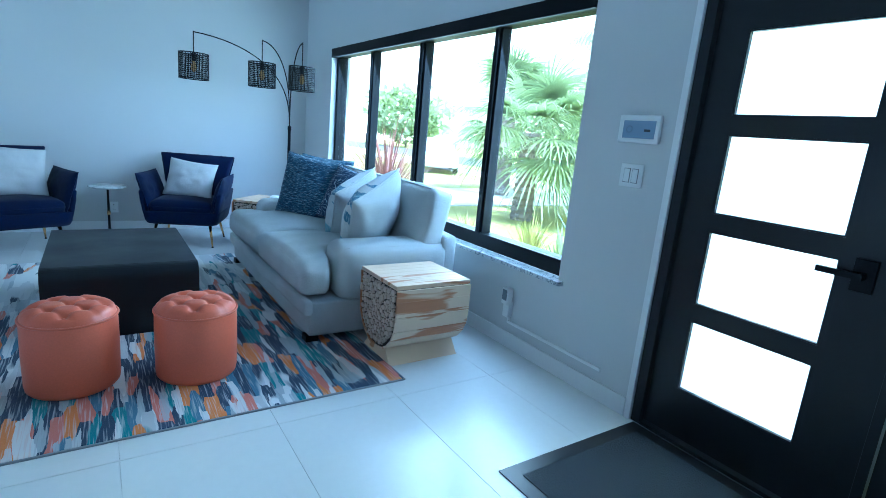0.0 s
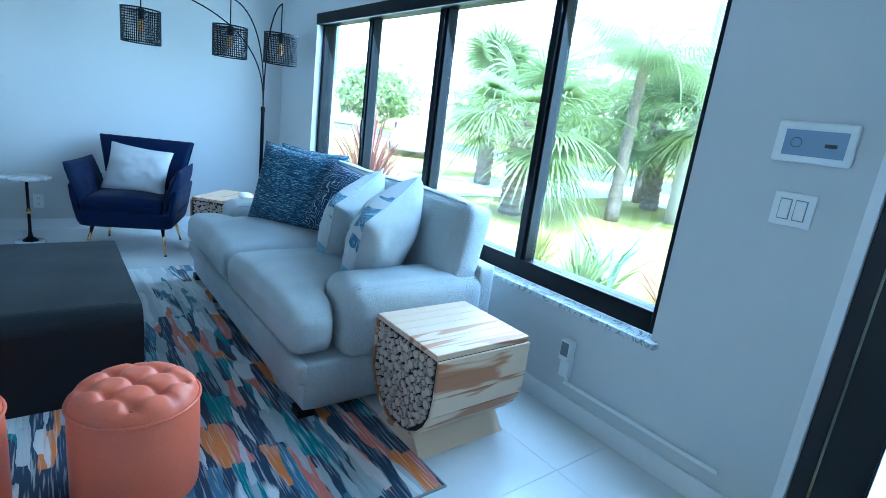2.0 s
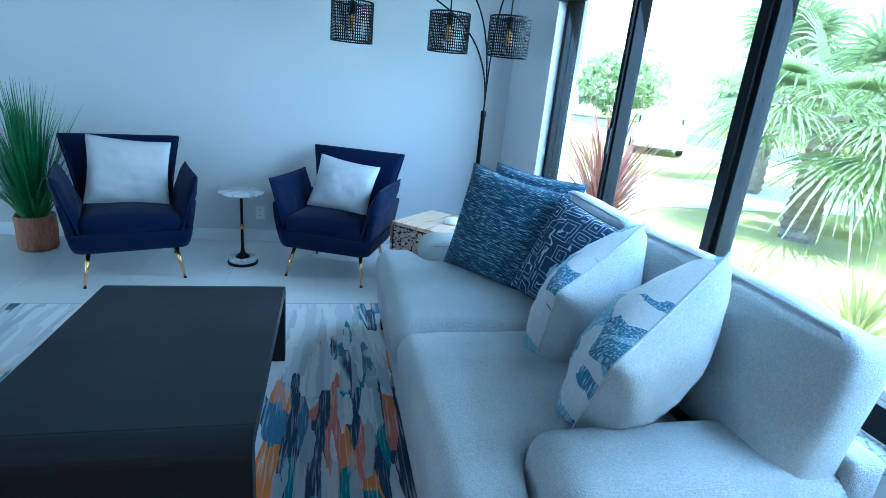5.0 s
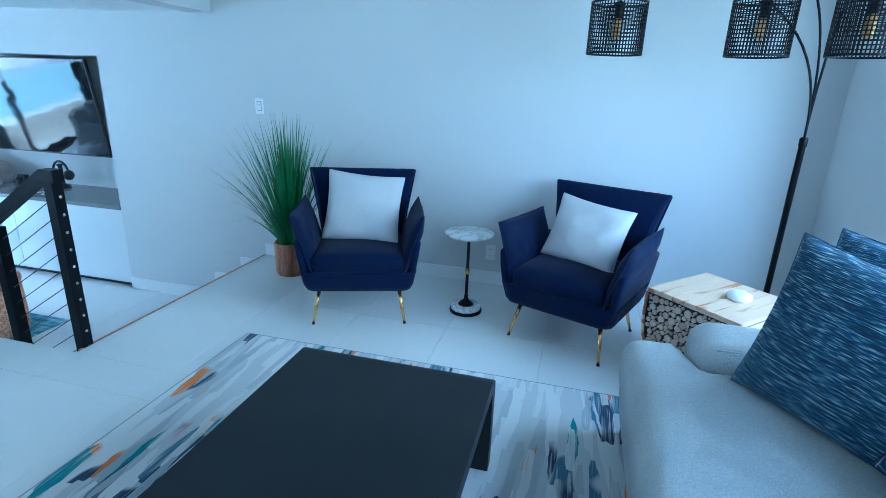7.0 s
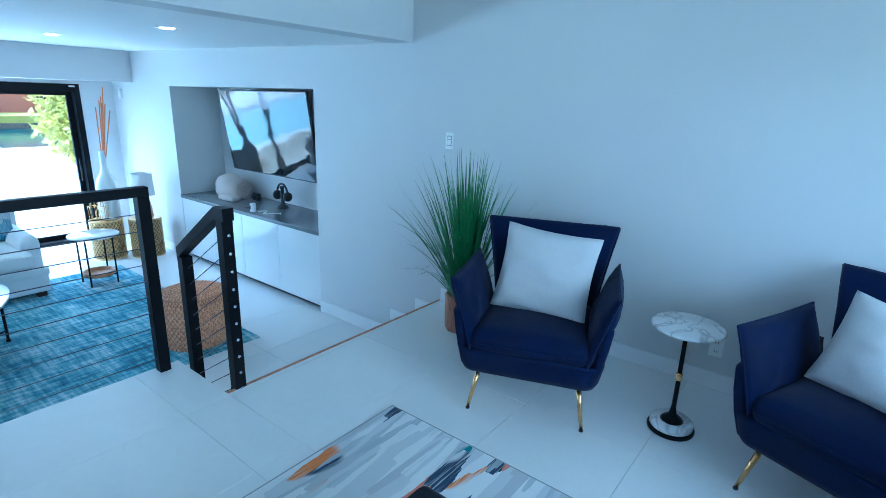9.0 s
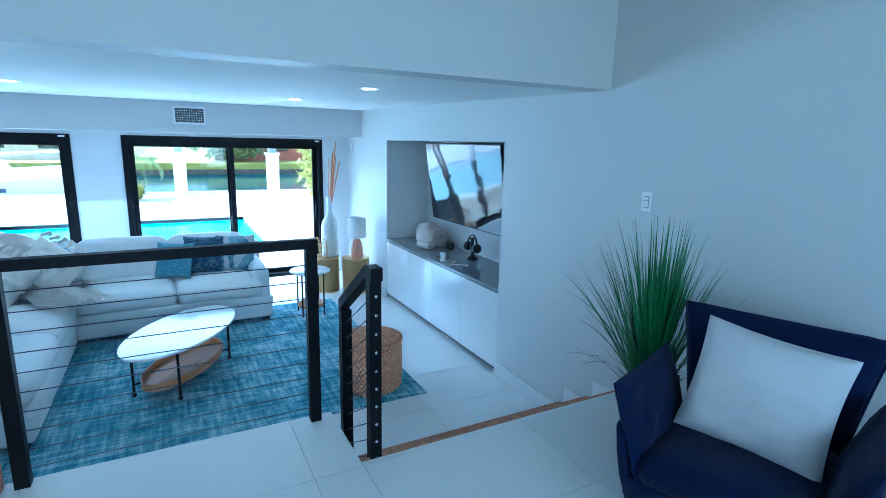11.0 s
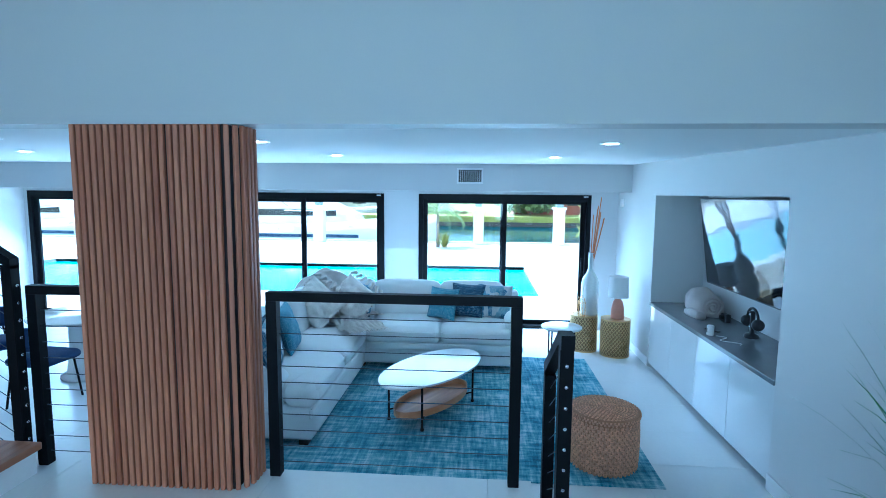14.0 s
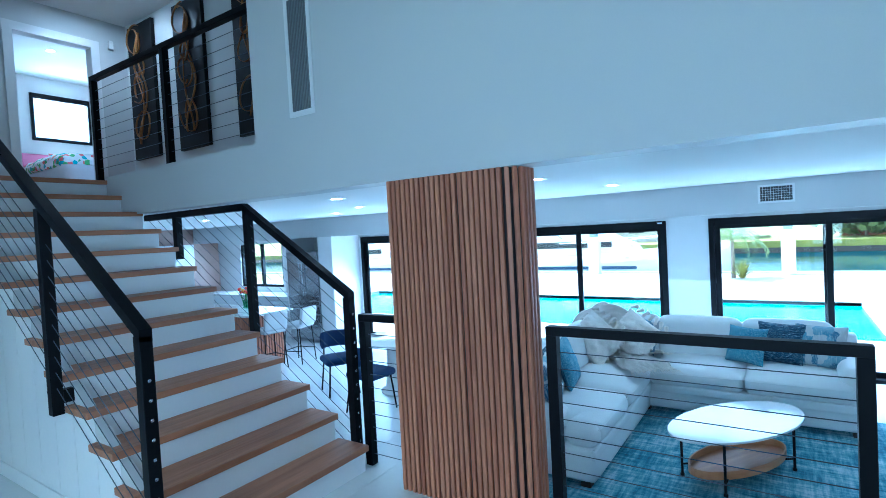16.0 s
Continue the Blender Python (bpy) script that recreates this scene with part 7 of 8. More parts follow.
# ---- patio doors ----
for a, b in doors_y:
    d = tagged(thing("door_2", pose(WEST, 0, LOW), "black-framed two-panel sliding patio door", "door", "sliding patio doors"), kind="structure")
    part("door_frame", boxes((-0.14, 0.02, a, a + 0.07, 0, 2.145), (-0.14, 0.02, b - 0.07, b, 0, 2.145), (-0.14, 0.02, a + 0.07, b - 0.07, 2.045, 2.145), (-0.14, 0.02, a + 0.07, b - 0.07, 0.0, 0.05), bevel=0.002, seg=1), BLACK, d)
    mid = (a + b) / 2
    for y0, y1, x in ((a + 0.07, mid + 0.05, -0.05), (mid - 0.05, b - 0.07, -0.1)):
        s = part("sash", boxes((x - 0.02, x + 0.02, y0, y0 + 0.07, 0.05, 2.045), (x - 0.02, x + 0.02, y1 - 0.07, y1, 0.05, 2.045), (x - 0.02, x + 0.02, y0 + 0.07, y1 - 0.07, 0.05, 0.12), (x - 0.02, x + 0.02, y0 + 0.07, y1 - 0.07, 1.995, 2.045), bevel=0.002, seg=1), BLACK, d)
        part("pane", boxes((x - 0.003, x + 0.003, y0 + 0.07, y1 - 0.07, 0.12, 1.995)), GLASS, s).visible_shadow = False
    part("pull", boxes((-0.03, -0.012, b - 0.125, b - 0.1, 0.85, 1.15), bevel=0.004), BLACK, d)
    part("maker_label", boxes((0.0205, 0.0215, b - 0.12, b - 0.05, 2.105, 2.125)), PLASTIC, d, "small white sticker")

# ---- outdoors: ground, deck, pool, canal ----
GRASS = mat("sunlit lawn", (0.3, 0.29, 0.06), 0.9, var=0.45, scale=0.8, fine=30, bump=0.15, bscale=60, dist=0.03)
CONC = mat("pale concrete", (0.5, 0.48, 0.44), 0.85, var=0.12, scale=0.7, fine=20, bump=0.05)
ASPH = mat("worn asphalt", (0.1, 0.1, 0.105), 0.9, var=0.15, scale=0.6, fine=60)
PAVER = mat("pale pool deck", (0.62, 0.58, 0.52), 0.8, var=0.12, scale=1.5, fine=20, bump=0.05)
bm = boxes((2.52, 400, -400, 400, -0.9, -0.35), (-8.0, 2.52, NORTH + 0.9, 400, -0.9, -0.35), (-8.0, 2.52, -400, -8.4, -0.9, -0.35), (-22.3, -8.0, -400, -20, -0.9, -0.6), (-22.3, -8.0, 16, 400, -0.9, -0.6), (-400, -46, -400, 400, -0.9, -0.4))
structure("ground", bm, GRASS, "green lawn round the house reaching the horizon", "lawn")
structure("pavement", boxes((3.5, 30, 10.5, 14.0, -0.36, -0.335), (14.5, 16.5, -60, 90, -0.36, -0.33)), CONC, "pale concrete driveway and footway", "pavement")
structure("road", boxes((19, 26, -200, 200, -0.36, -0.325)), ASPH, "grey asphalt street beyond the lawn", "road")
PX0, PX1, PY0, PY1 = -15.1, -10.6, -9.0, 5.95
bm = boxes((-8.0 + 0.0, PX1, -20, 16, -0.9, -0.57), (-22.3, PX0, -20, 16, -0.9, -0.57), (PX0, PX1, PY1, 16, -0.9, -0.57), (PX0, PX1, -20, PY0, -0.9, -0.57))
for v in bm.verts:
    if abs(v.co.x + 8.0) < 0.01:
        v.co.x = -7.99
structure("pool_deck", bm, PAVER, "bright pale paved pool deck", "pavement")
structure("pool_basin", boxes((PX0, PX1, PY0, PY1, -1.8, -1.7), (PX0 - 0.1, PX0, PY0, PY1, -1.8, -0.572), (PX1, PX1 + 0.1, PY0, PY1, -1.8, -0.905)), mat("turquoise pool plaster", (0.1, 0.62, 0.66), 0.5, var=0.08), "turquoise plastered pool basin", "pool")
WATER = mat("pool water", (0.1, 0.4, 0.44), 0.05, var=0.06, scale=2, bump=0.06, bscale=5, dist=0.02)
structure("pool_water", boxes((PX0, PX1, PY0, PY1, -1.0, -0.66)), WATER, "turquoise pool water", "water")
structure("canal_water", boxes((-46, -22.3, -400, 400, -1.4, -1.3)), mat("canal water", (0.03, 0.07, 0.08), 0.08, var=0.2, bump=0.1, bscale=2.5, dist=0.03), "grey-green canal water", "water")
WHITEW = mat("sun-bleached white render", (0.7, 0.69, 0.66), 0.7, var=0.08, scale=3, bump=0.04)
for y in (-7.6, -2.5, 4.55, 8.0, 12.5):
    dp = thing("dock_pillar", pose(-22.0, y, -0.57), "white rendered dock pillar with a lantern", "pillar", "dock pillars")
    part("shaft", boxes((-0.22, 0.22, -0.22, 0.22, 0, 1.55), bevel=0.01), WHITEW, dp)
    part("cap", boxes((-0.28, 0.28, -0.28, 0.28, 1.55, 1.63), bevel=0.01), WHITEW, dp)
    part("lantern", boxes((-0.15, 0.15, -0.15, 0.15, 1.63, 1.83), bevel=0.02), mat("lantern grey", (0.2, 0.25, 0.26), 0.4) if "lantern grey" not in bpy.data.materials else bpy.data.materials["lantern grey"], dp)
structure("sea_wall", boxes((-22.5, -22.3, -60, 60, -1.4, -0.5)), CONC, "concrete sea wall along the canal", "wall")


def motor_boat(m, L, label):
    b = thing("motor_yacht", m, label, "boat", "moored boats")
    hull, n = [], 14
    bm = bmesh.new()
    for k in range(n + 1):
        s = k / n
        w = 1.7 * (1 - s ** 3.2) + 0.03
        x = -L / 2 + L * s
        zt = 1.35 + 0.55 * s * s
        hull.append([(x, -w * 0.75, -0.3), (x, -w * 0.95, 0.4), (x, -w, zt), (x, w, zt), (x, w * 0.95, 0.4), (x, w * 0.75, -0.3)])
    part("hull", loft(bm, hull), GELCOAT, b, "white fibreglass hull", True)
    part("stripe", boxes((-L / 2, L * 0.2, -1.73, -1.7, 0.85, 1.0), (-L / 2, L * 0.2, 1.7, 1.73, 0.85, 1.0)), mat("navy stripe", (0.02, 0.05, 0.12), 0.3) if "navy stripe" not in bpy.data.materials else bpy.data.materials["navy stripe"], b)
    part("cabin", loft(bmesh.new(), [rounded_rect(L * 0.55, 2.6, 0.4, 1.3, -L * 0.08), rounded_rect(L * 0.5, 2.4, 0.4, 1.9, -L * 0.09), rounded_rect(L * 0.36, 2.1, 0.4, 2.5, -L * 0.12)]), GELCOAT, b, smooth=False)
    part("windscreen", boxes((-L * 0.3, L * 0.1, -1.27, -1.2, 1.85, 2.15), (-L * 0.3, L * 0.1, 1.2, 1.27, 1.85, 2.15)), BLACKPL, b, "dark side glazing")
    for s in (-1, 1):
        part("rail", tube(bmesh.new(), [(x, s * 1.55 * (1 - max(0, x / (L / 2)) ** 3), 2.1 + 0.5 * max(0, x / L)) for x in [L * (-0.1 + 0.055 * k) for k in range(11)]], 0.03, 6), STEEL, b)
    part("mast", tube(bmesh.new(), [(-L * 0.15, 0, 2.4), (-L * 0.2, 0, 4.6)], 0.06, 6, 0.03), GELCOAT, b)
    part("outrigger", tube(bmesh.new(), [(-L * 0.1, -1.2, 2.3), (-L * 0.42, -1.9, 5.2)], 0.035, 6, 0.015), STEEL, b)
    return b


GELCOAT = mat("white gelcoat", (0.78, 0.78, 0.78), 0.2, var=0.03, bump=0.0)
motor_boat(pose(-25.2, -3.5, -1.35, 0, 0, 90), 12, "large white motor yacht moored at the sea wall")
motor_boat(pose(-25.2, -17.5, -1.35, 0, 0, 90), 11, "white motor yacht moored further along the canal")
for y, wdt, hgt, col_, lab in ((16, 16, 3.6, (0.3, 0.11, 0.08), "red-brown house across the canal"), (-6, 14, 3.4, (0.55, 0.5, 0.44), "beige house across the canal"), (36, 14, 3.8, (0.6, 0.58, 0.55), "pale house across the canal"), (-30, 18, 3.6, (0.5, 0.5, 0.48), "grey house across the canal")):
    hs = thing("house", pose(-56, y, -0.4), lab, "house", "far houses")
    part("wall", boxes((-4, 4, -wdt / 2, wdt / 2, 0, hgt)), mat("house render " + lab.split()[0], col_, 0.8, var=0.1), hs)
    rf = bmesh.new()
    v0 = [rf.verts.new(c) for c in ((-4.6, -wdt / 2 - 0.6, hgt), (4.6, -wdt / 2 - 0.6, hgt), (4.6, wdt / 2 + 0.6, hgt), (-4.6, wdt / 2 + 0.6, hgt), (0, -wdt / 2 + 2.5, hgt + 2), (0, wdt / 2 - 2.5, hgt + 2))]
    for f in ((0, 1, 2, 3), (0, 4, 1), (1, 4, 5, 2), (2, 5, 3), (3, 5, 4, 0)):
        rf.faces.new([v0[i] for i in f])
    part("roof", rf, mat("tile roof " + lab.split()[0], (0.35, 0.2, 0.15), 0.8, var=0.2), hs)
    for k in range(4):
        y0 = -wdt / 2 + wdt * (k + 0.5) / 4
        part("window", boxes((4.0, 4.05, y0 - 0.7, y0 + 0.7, 0.9, 2.3)), BLACKPL, hs)

# glowing wall added in place of the overexposed sky behind the street
bm = bmesh.new()
arc = [[bm.verts.new((85 * math.sin(radians(a)), 85 * math.cos(radians(a)), z)) for a in range(-5, 131, 5)] for z in (-0.5, 70.0)]
for k in range(len(arc[0]) - 1):
    bm.faces.new((arc[0][k], arc[0][k + 1], arc[1][k + 1], arc[1][k]))
structure("backdrop", bm, emit_mat("sky glow", (1.0, 0.9, 0.72), 0.36), "glowing pale backdrop standing in for the bright sky", "sky")

# ---- plants outdoors ----
FROND = mat("palm green", (0.26, 0.29, 0.14), 0.55, var=0.5, scale=1.5, fine=20, bump=0.0)
FROND2 = mat("yellow-green leaf", (0.34, 0.31, 0.08), 0.55, var=0.5, scale=2, fine=20, bump=0.0)
REDLEAF = mat("red cordyline leaf", (0.27, 0.11, 0.09), 0.5, var=0.5, scale=3, fine=20, bump=0.0)
for leafmat, glow in ((FROND, (0.36, 0.44, 0.18)), (FROND2, (0.42, 0.42, 0.1)), (REDLEAF, (0.26, 0.13, 0.1))):
    nt = leafmat.node_tree
    thin = nt.nodes.new("ShaderNodeBsdfTranslucent")
    thin.inputs[0].default_value = (*glow, 1)
    mx = nt.nodes.new("ShaderNodeMixShader")
    mx.inputs[0].default_value = 0.5
    links(nt, nt.nodes["Principled BSDF"].outputs[0], mx.inputs[1])
    links(nt, thin.outputs[0], mx.inputs[2])
    links(nt, mx.outputs[0], nt.nodes["Material Output"].inputs[0])
TRUNK = mat("palm boot trunk", (0.27, 0.22, 0.18), 0.9, var=0.4, scale=5, fine=30, bump=0.2, bscale=14, dist=0.03)
PALETRUNK = mat("smooth pale palm trunk", (0.62, 0.56, 0.53), 0.85, var=0.15, scale=3, fine=30, bump=0.08, stretch=(1, 1, 5))


def strip(bm, pts, w0, side):
    rows = []
    n = len(pts) - 1
    for k, p in enumerate(pts):
        w = w0 * (1 - (k / n) ** 2) + 0.002
        rows.append((bm.verts.new(p - side * w), bm.verts.new(p + side * w)))
    for A, B in zip(rows, rows[1:]):
        bm.faces.new((A[0], A[1], B[1], B[0]))


def fan_palm(m, H, R, r, seed, leaves=30, label="fan palm with a rough trunk on the lawn"):
    rng = random.Random(seed)
    t = thing("fan_palm", m, label, "palm tree", "garden palms")
    bm = bmesh.new()
    rings, n = [], 26
    for k in range(n + 1):
        z = H * k / n
        q = r * (1.15 - 0.25 * k / n) * (1 + 0.12 * (k % 2))
        rings.append([(q * math.cos(a) * (1 + 0.08 * rng.random()), q * math.sin(a) * (1 + 0.08 * rng.random()), z) for a in [2 * math.pi * j / 12 + 0.26 * (k % 2) for j in range(12)]])
    part("trunk", loft(bm, rings), TRUNK, t)
    bm = bmesh.new()
    for i in range(leaves):
        az, el = rng.uniform(0, 6.283), radians(rng.uniform(-45, 80))
        d = Vector((math.cos(az) * math.cos(el), math.sin(az) * math.cos(el), math.sin(el)))
        L = R * rng.uniform(0.45, 0.6)
        top = Vector((0, 0, H - 0.05 + 0.2 * rng.random()))
        hub = top + d * L + Vector((0, 0, -0.12 * L))
        side = d.cross(Vector((0, 0, 1)))
        side.normalize()
        up = side.cross(d)
        strip(bm, [top, (top + hub) / 2 + Vector((0, 0, 0.05)), hub], 0.018, side)
        nb = 30
        for b in range(nb):
            th = radians(-115 + 230 * b / (nb - 1))
            bd = d * math.cos(th) + side * math.sin(th)
            l = R * rng.uniform(0.5, 0.78) * (0.75 + 0.25 * math.cos(th))
            ps = [hub + bd * l * s + up * 0.05 * math.sin(s * 3) + Vector((0, 0, -0.36 * l * s ** 2.3)) for s in (0, 0.35, 0.65, 0.85, 1.0)]
            strip(bm, ps, 0.019 * R / 1.6, bd.cross(up).normalized())
    tagged(part("crown", bm, FROND, t, "fan-shaped fronds"), kind="stuff")
    return t


def feather_palm(m, H, R, r, seed, label, fronds=16, trunk=None):
    rng = random.Random(seed)
    t = thing("feather_palm", m, label, "palm tree", "garden palms")
    bm = bmesh.new()
    rings = []
    for k in range(17):
        z = H * k / 16
        q = r * (1.18 - 0.3 * k / 16 if k < 4 else 1.0 - 0.25 * k / 16)
        rings.append([(q * math.cos(a) + 0.02 * H * (k / 16) ** 2, q * math.sin(a), z) for a in [2 * math.pi * j / 14 for j in range(14)]])
    part("trunk", loft(bm, rings), trunk or PALETRUNK, t, smooth=True)
    bm = bmesh.new()
    c0 = Vector((0.02 * H, 0, H))
    for i in range(fronds):
        az, el = i * 2.4 + rng.random(), radians(rng.uniform(5, 75))
        d = Vector((math.cos(az), math.sin(az), 0))
        side = Vector((-d.y, d.x, 0))
        spine = []
        p, a = c0.copy(), el
        for k in range(13):
            spine.append(p.copy())
            p = p + (d * math.cos(a) + Vector((0, 0, math.sin(a)))) * R / 12
            a -= radians(9.5)
        strip(bm, spine, 0.02, side)
        for k in range(1, 13):
            for q in (0, 0.33, 0.66):
                base = spine[k - 1].lerp(spine[k], q)
                l = R * 0.3 * math.sin(math.pi * min(1, (k + q) / 13 * 0.85 + 0.15))
                for s in (-1, 1):
                    lf = (side * s * 0.8 + d * 0.5).normalized()
                    strip(bm, [base, base + lf * l * 0.5 + Vector((0, 0, -0.1 * l)), base + lf * l * 0.9 + Vector((0, 0, -0.5 * l))], 0.014, d)
    tagged(part("crown", bm, FROND, t, "drooping feather fronds"), kind="stuff")
    return t


def rosette(name, m, n, length, width, material, label, seed, droop=0.8, lean=0.5, category="shrub"):
    rng = random.Random(seed)
    t = thing(name, m, label, category)
    bm = bmesh.new()
    for k in range(n):
        a = rng.uniform(0, 6.283)
        blade(bm, (0.05 * math.cos(a), 0.05 * math.sin(a), rng.uniform(0, 0.25) * length), a, abs(rng.gauss(lean, 0.3)), length * rng.uniform(0.6, 1.1), width * rng.uniform(0.7, 1.2), rng.uniform(0.2, droop), rng)
    tagged(part("leaves", bm, material, t), kind="stuff")
    return t


G = -0.35
fan_palm(pose(7.9, 8.6, G), 1.9, 1.9, 0.2, 1, 28)
fan_palm(pose(12.8, 6.95, G), 2.5, 2.0, 0.27, 2, 32)
fan_palm(pose(13.6, 8.9, G), 2.2, 2.0, 0.2, 3, 34)
fan_palm(pose(10.6, 12.6, G), 2.6, 2.1, 0.2, 7, 34)
feather_palm(pose(10.3, 7.8, G), 3.4, 3.0, 0.14, 4, "slender feather palm on the lawn", 26, TRUNK)
feather_palm(pose(12.2, 7.25, G), 8.5, 3.0, 0.27, 5, "tall royal palm with a smooth pale trunk", 14)
feather_palm(pose(15.0, 5.6, G), 3.6, 3.0, 0.13, 6, "feather palm behind the lawn", 22)
feather_palm(pose(14.6, 9.9, G), 3.8, 3.2, 0.14, 11, "feather palm behind the lawn", 22, TRUNK)
rosette("cordyline", pose(4.3, 8.3, G), 150, 1.35, 0.022, REDLEAF, "tall red cordyline shrub beside the house", 3, 0.9, 0.45)
rosette("cordyline", pose(4.7, 9.0, G), 120, 1.7, 0.02, REDLEAF, "tall red cordyline shrub beside the house", 4, 0.7, 0.3)
rosette("cordyline", pose(4.6, 3.1, G), 70, 0.85, 0.02, REDLEAF, "low red cordyline below the window", 5, 0.8, 0.55)
rosette("agave", pose(5.2, 4.3, G), 26, 0.95, 0.035, mat("grey-green agave", (0.25, 0.33, 0.24), 0.5, var=0.2), "grey-green variegated agave in the bed", 6, 0.9, 0.5)
rosette("iris_clump", pose(4.6, 4.2, G), 90, 0.7, 0.02, FROND, "strappy green clump below the window", 7, 0.6, 0.4)
rosette("iris_clump", pose(5.0, 5.2, G), 80, 0.65, 0.018, FROND2, "strappy yellow-green clump below the window", 8, 0.6, 0.4)
rosette("iris_clump", pose(5.6, 3.5, G), 120, 0.75, 0.012, FROND2, "yellow-green feathery clump below the window", 9, 0.3, 0.2)
rosette("iris_clump", pose(4.4, 5.9, G), 90, 0.6, 0.016, FROND2, "strappy yellow-green clump below the window", 10, 0.6, 0.4)


def leafy(name, m, sx, sy, sz, n, material, label, seed, leaf=0.1):
    rng = random.Random(seed)
    t = thing(name, m, label, "hedge" if name == "hedge" else "tree")
    part("stems", tube(bmesh.new(), [(0, 0, 0), (0.1, 0.05, sz * 0.7)], 0.09, 7, 0.04), TRUNK, t)
    bm = bmesh.new()
    for _ in range(n):
        u = Vector((rng.gauss(0, 1), rng.gauss(0, 1), rng.gauss(0, 1))).normalized() * rng.uniform(0.6, 1.0)
        k = 1 + 0.35 * noise.noise(u * 2.3 + Vector((seed, 0, 0)))
        c = Vector((u.x * sx * k, u.y * sy * k, sz * (0.55 + 0.5 * u.z * k)))
        a = Vector((rng.gauss(0, 1), rng.gauss(0, 1), rng.gauss(0, 1))).normalized()
        b = a.cross(Vector((rng.gauss(0, 1), rng.gauss(0, 1), 1))).normalized()
        s = leaf * rng.uniform(0.6, 1.3)
        vs = [bm.verts.new(c + p) for p in (a * s, b * s * 0.5, -a * s, -b * s * 0.5)]
        bm.faces.new(vs)
    tagged(part("foliage", bm, material, t, "dense small leaves"), kind="stuff")
    return t


leafy("hedge", pose(-14.6, 8.6, -0.57), 1.3, 1.1, 2.6, 2600, FROND2, "bright green clipped shrub by the pool deck", 2, 0.11)
leafy("hedge", pose(-16.4, 9.4, -0.57), 1.3, 1.2, 2.8, 2400, FROND2, "bright green clipped shrub by the pool deck", 3, 0.11)
feather_palm(pose(-20.5, 2.9, -0.57), 1.5, 1.6, 0.07, 9, "small feather palm beside the dock", 12, TRUNK)
rosette("iris_clump", pose(-20.3, 3.2, -0.57), 70, 0.6, 0.03, FROND2, "yellow-green clump at the palm foot", 12, 0.6, 0.5)
leafy("garden_tree", pose(-50, 9.5, -0.4), 3.2, 4.0, 5.5, 2200, FROND, "dense green tree across the canal", 6, 0.4)
leafy("garden_tree", pose(-50, 24, -0.4), 3.0, 4.5, 5.5, 2200, FROND, "dense green tree across the canal", 7, 0.4)
leafy("garden_tree", pose(-50, -16, -0.4), 3.2, 4.0, 5.0, 1800, FROND, "dense green tree across the canal", 8, 0.4)
for i, (x, y, s) in enumerate(((33, 14, 5.5), (34, 26, 6.0), (31, 2, 5.0), (36, 38, 6.5), (28, 50, 6.0), (18, 60, 6.0), (34, -8, 5.5), (10, 62, 5))):
    leafy("garden_tree", pose(x, y, G), s * 0.75, s * 0.9, s, 1700, FROND, "green tree beyond the street", 20 + i, 0.42)

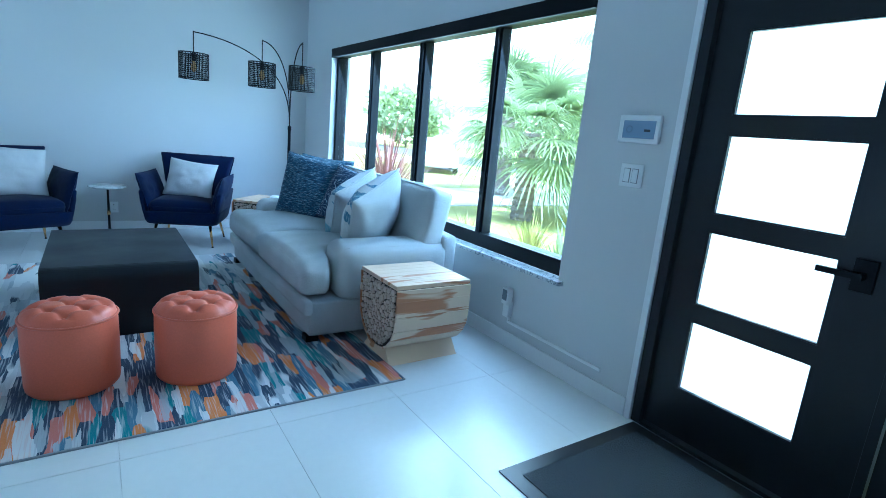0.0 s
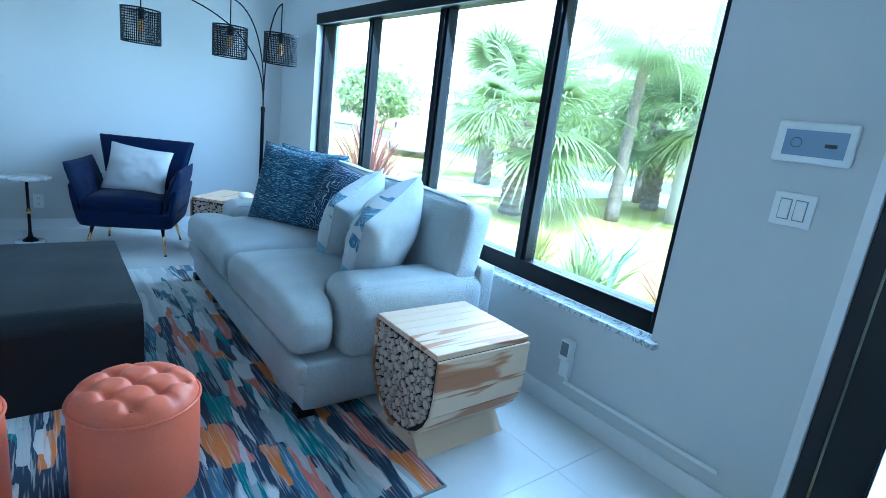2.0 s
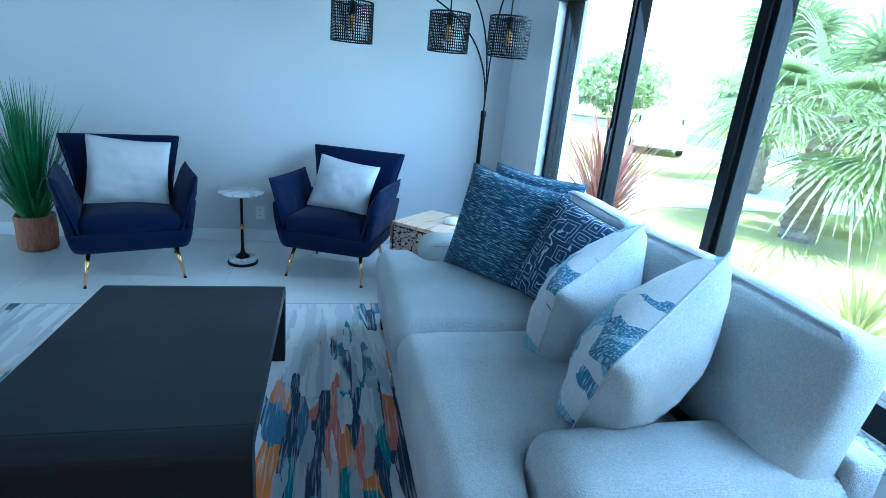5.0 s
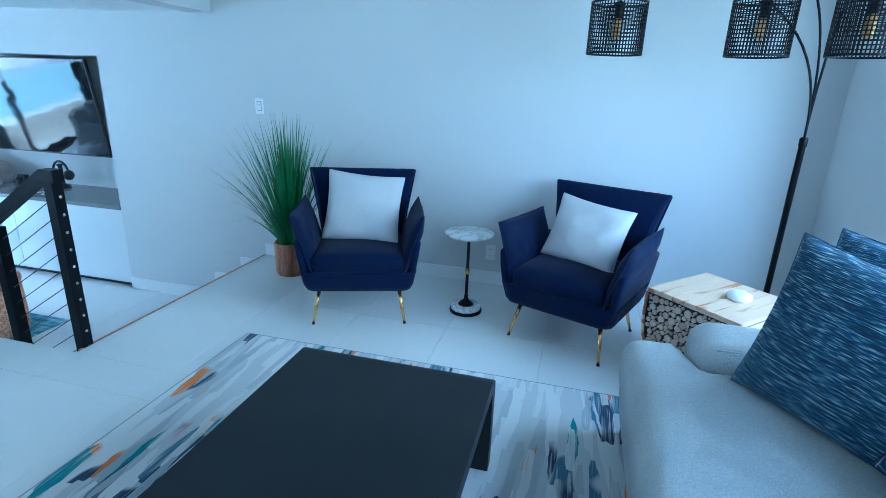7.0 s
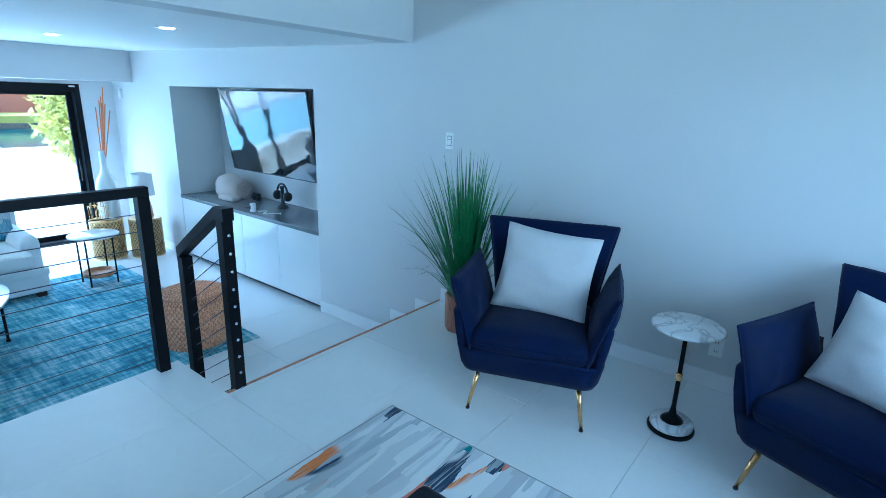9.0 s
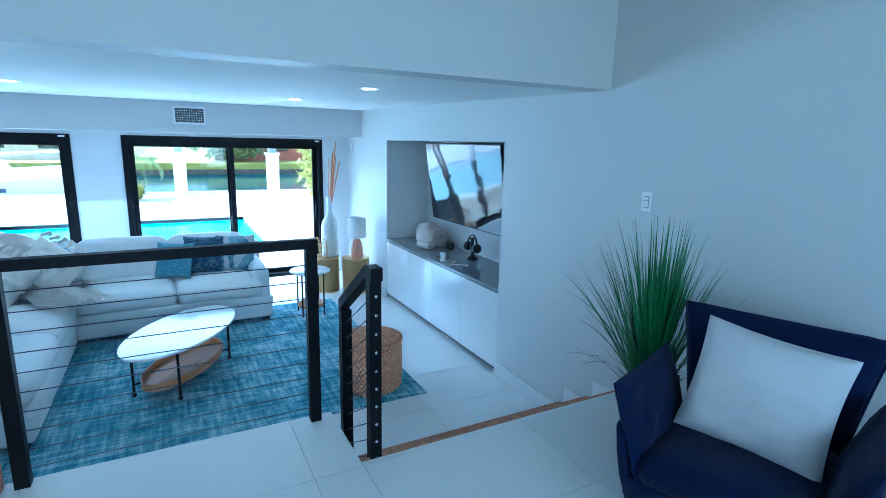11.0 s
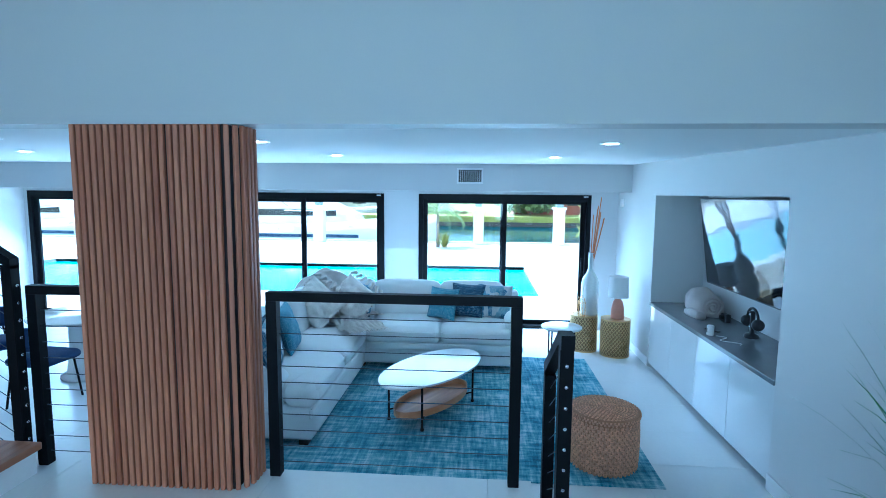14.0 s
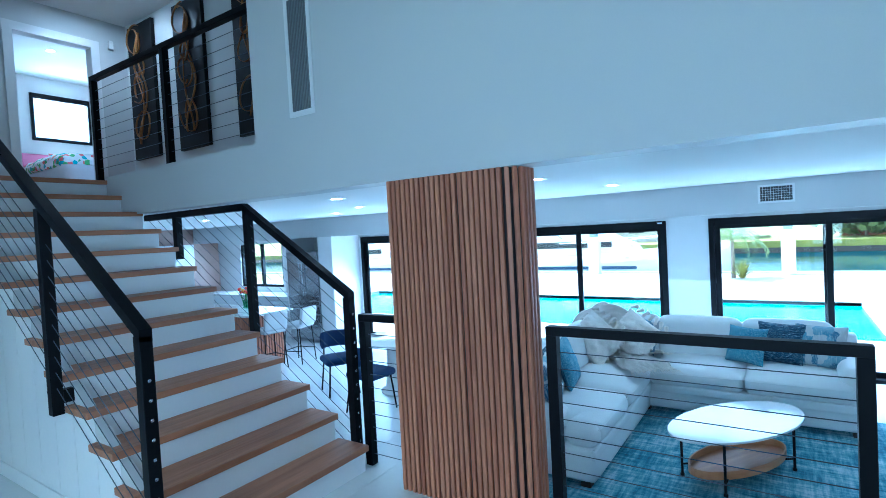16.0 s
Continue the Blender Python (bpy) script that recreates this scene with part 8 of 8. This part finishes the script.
car = thing("parked_car", pose(13.5, 21.0, -0.33, 0, 0, 60), "white car parked by the street", "car")
prof = [rounded_rect(4.3, 1.75, 0.3, 0.28), rounded_rect(4.5, 1.8, 0.35, 0.5), rounded_rect(4.45, 1.78, 0.35, 0.85), rounded_rect(3.0, 1.6, 0.35, 0.95, -0.1), rounded_rect(2.1, 1.4, 0.35, 1.42, -0.15), rounded_rect(1.7, 1.2, 0.35, 1.48, -0.15)]
part("body", loft(bmesh.new(), prof), GELCOAT, car, smooth=False)
for s in (-1, 1):
    part("window", boxes((-1.2, 0.9, s * 0.76 - 0.03, s * 0.76 + 0.03, 1.02, 1.34)), BLACKPL, car, "dark side windows")
    for x in (-1.35, 1.35):
        wl = part("wheel", tube(bmesh.new(), [(x, s * 0.72, 0.32), (x, s * 0.92, 0.32)], 0.32, 18), BLACKPL, car)
        part("rim", tube(bmesh.new(), [(x, s * 0.92, 0.32), (x, s * 0.935, 0.32)], 0.19, 14), STEEL, wl)
hs = thing("house", pose(44, 30, -0.35, 0, 0, 0), "pale single-storey house across the street", "house", "far houses")
part("wall", boxes((-4, 4, -9, 9, 0, 3.0)), WHITEW, hs)
part("roof", boxes((-4.6, 4.6, -9.6, 9.6, 3.0, 3.3)), CONC, hs)
for k in range(4):
    part("window", boxes((-4.04, -4.0, -7 + 4 * k, -5.2 + 4 * k, 0.9, 2.2)), BLACKPL, hs)

# ---- floor tiles, each a piece of its own ----
def tiles(parent, x0, x1, y0, y1, z, ox, oy, tw, tl, holes=()):
    cache = {}
    i0, i1 = math.floor((x0 - ox) / tw), math.ceil((x1 - ox) / tw)
    j0, j1 = math.floor((y0 - oy) / tl) - 1, math.ceil((y1 - oy) / tl) + 1
    for i in range(i0, i1):
        for j in range(j0, j1):
            a, b = max(x0, ox + i * tw) + 0.0008, min(x1, ox + (i + 1) * tw) - 0.0008
            c, d = max(y0, oy + j * tl) + 0.0008, min(y1, oy + (j + 1) * tl) - 0.0008
            if b - a < 0.02 or d - c < 0.02:
                continue
            key = (round(b - a, 3), round(d - c, 3))
            if key not in cache:
                cache[key] = mesh_of(boxes((0, b - a, 0, d - c, -0.011, 0.0), bevel=0.0006, seg=1), "tile", TILE)
            o = new("tile", cache[key])
            o.parent = parent
            o.matrix_local = pose(a, c, z)


tiles(floor_up, -2.36, EAST, SOUTH, 4.9, 0.0, 0.69, 2.214, 0.614, 1.22)
tiles(floor_up, -1.8, EAST, 4.9, NORTH, 0.0, 0.69, 2.214, 0.614, 1.22)
tiles(floor_low, WEST, -2.36, -8.2, NORTH, LOW, 0.69, 2.214, 0.614, 1.22)
tiles(floor_low, -2.36, -1.8, 4.9, NORTH, LOW, 0.69, 2.214, 0.614, 1.22)
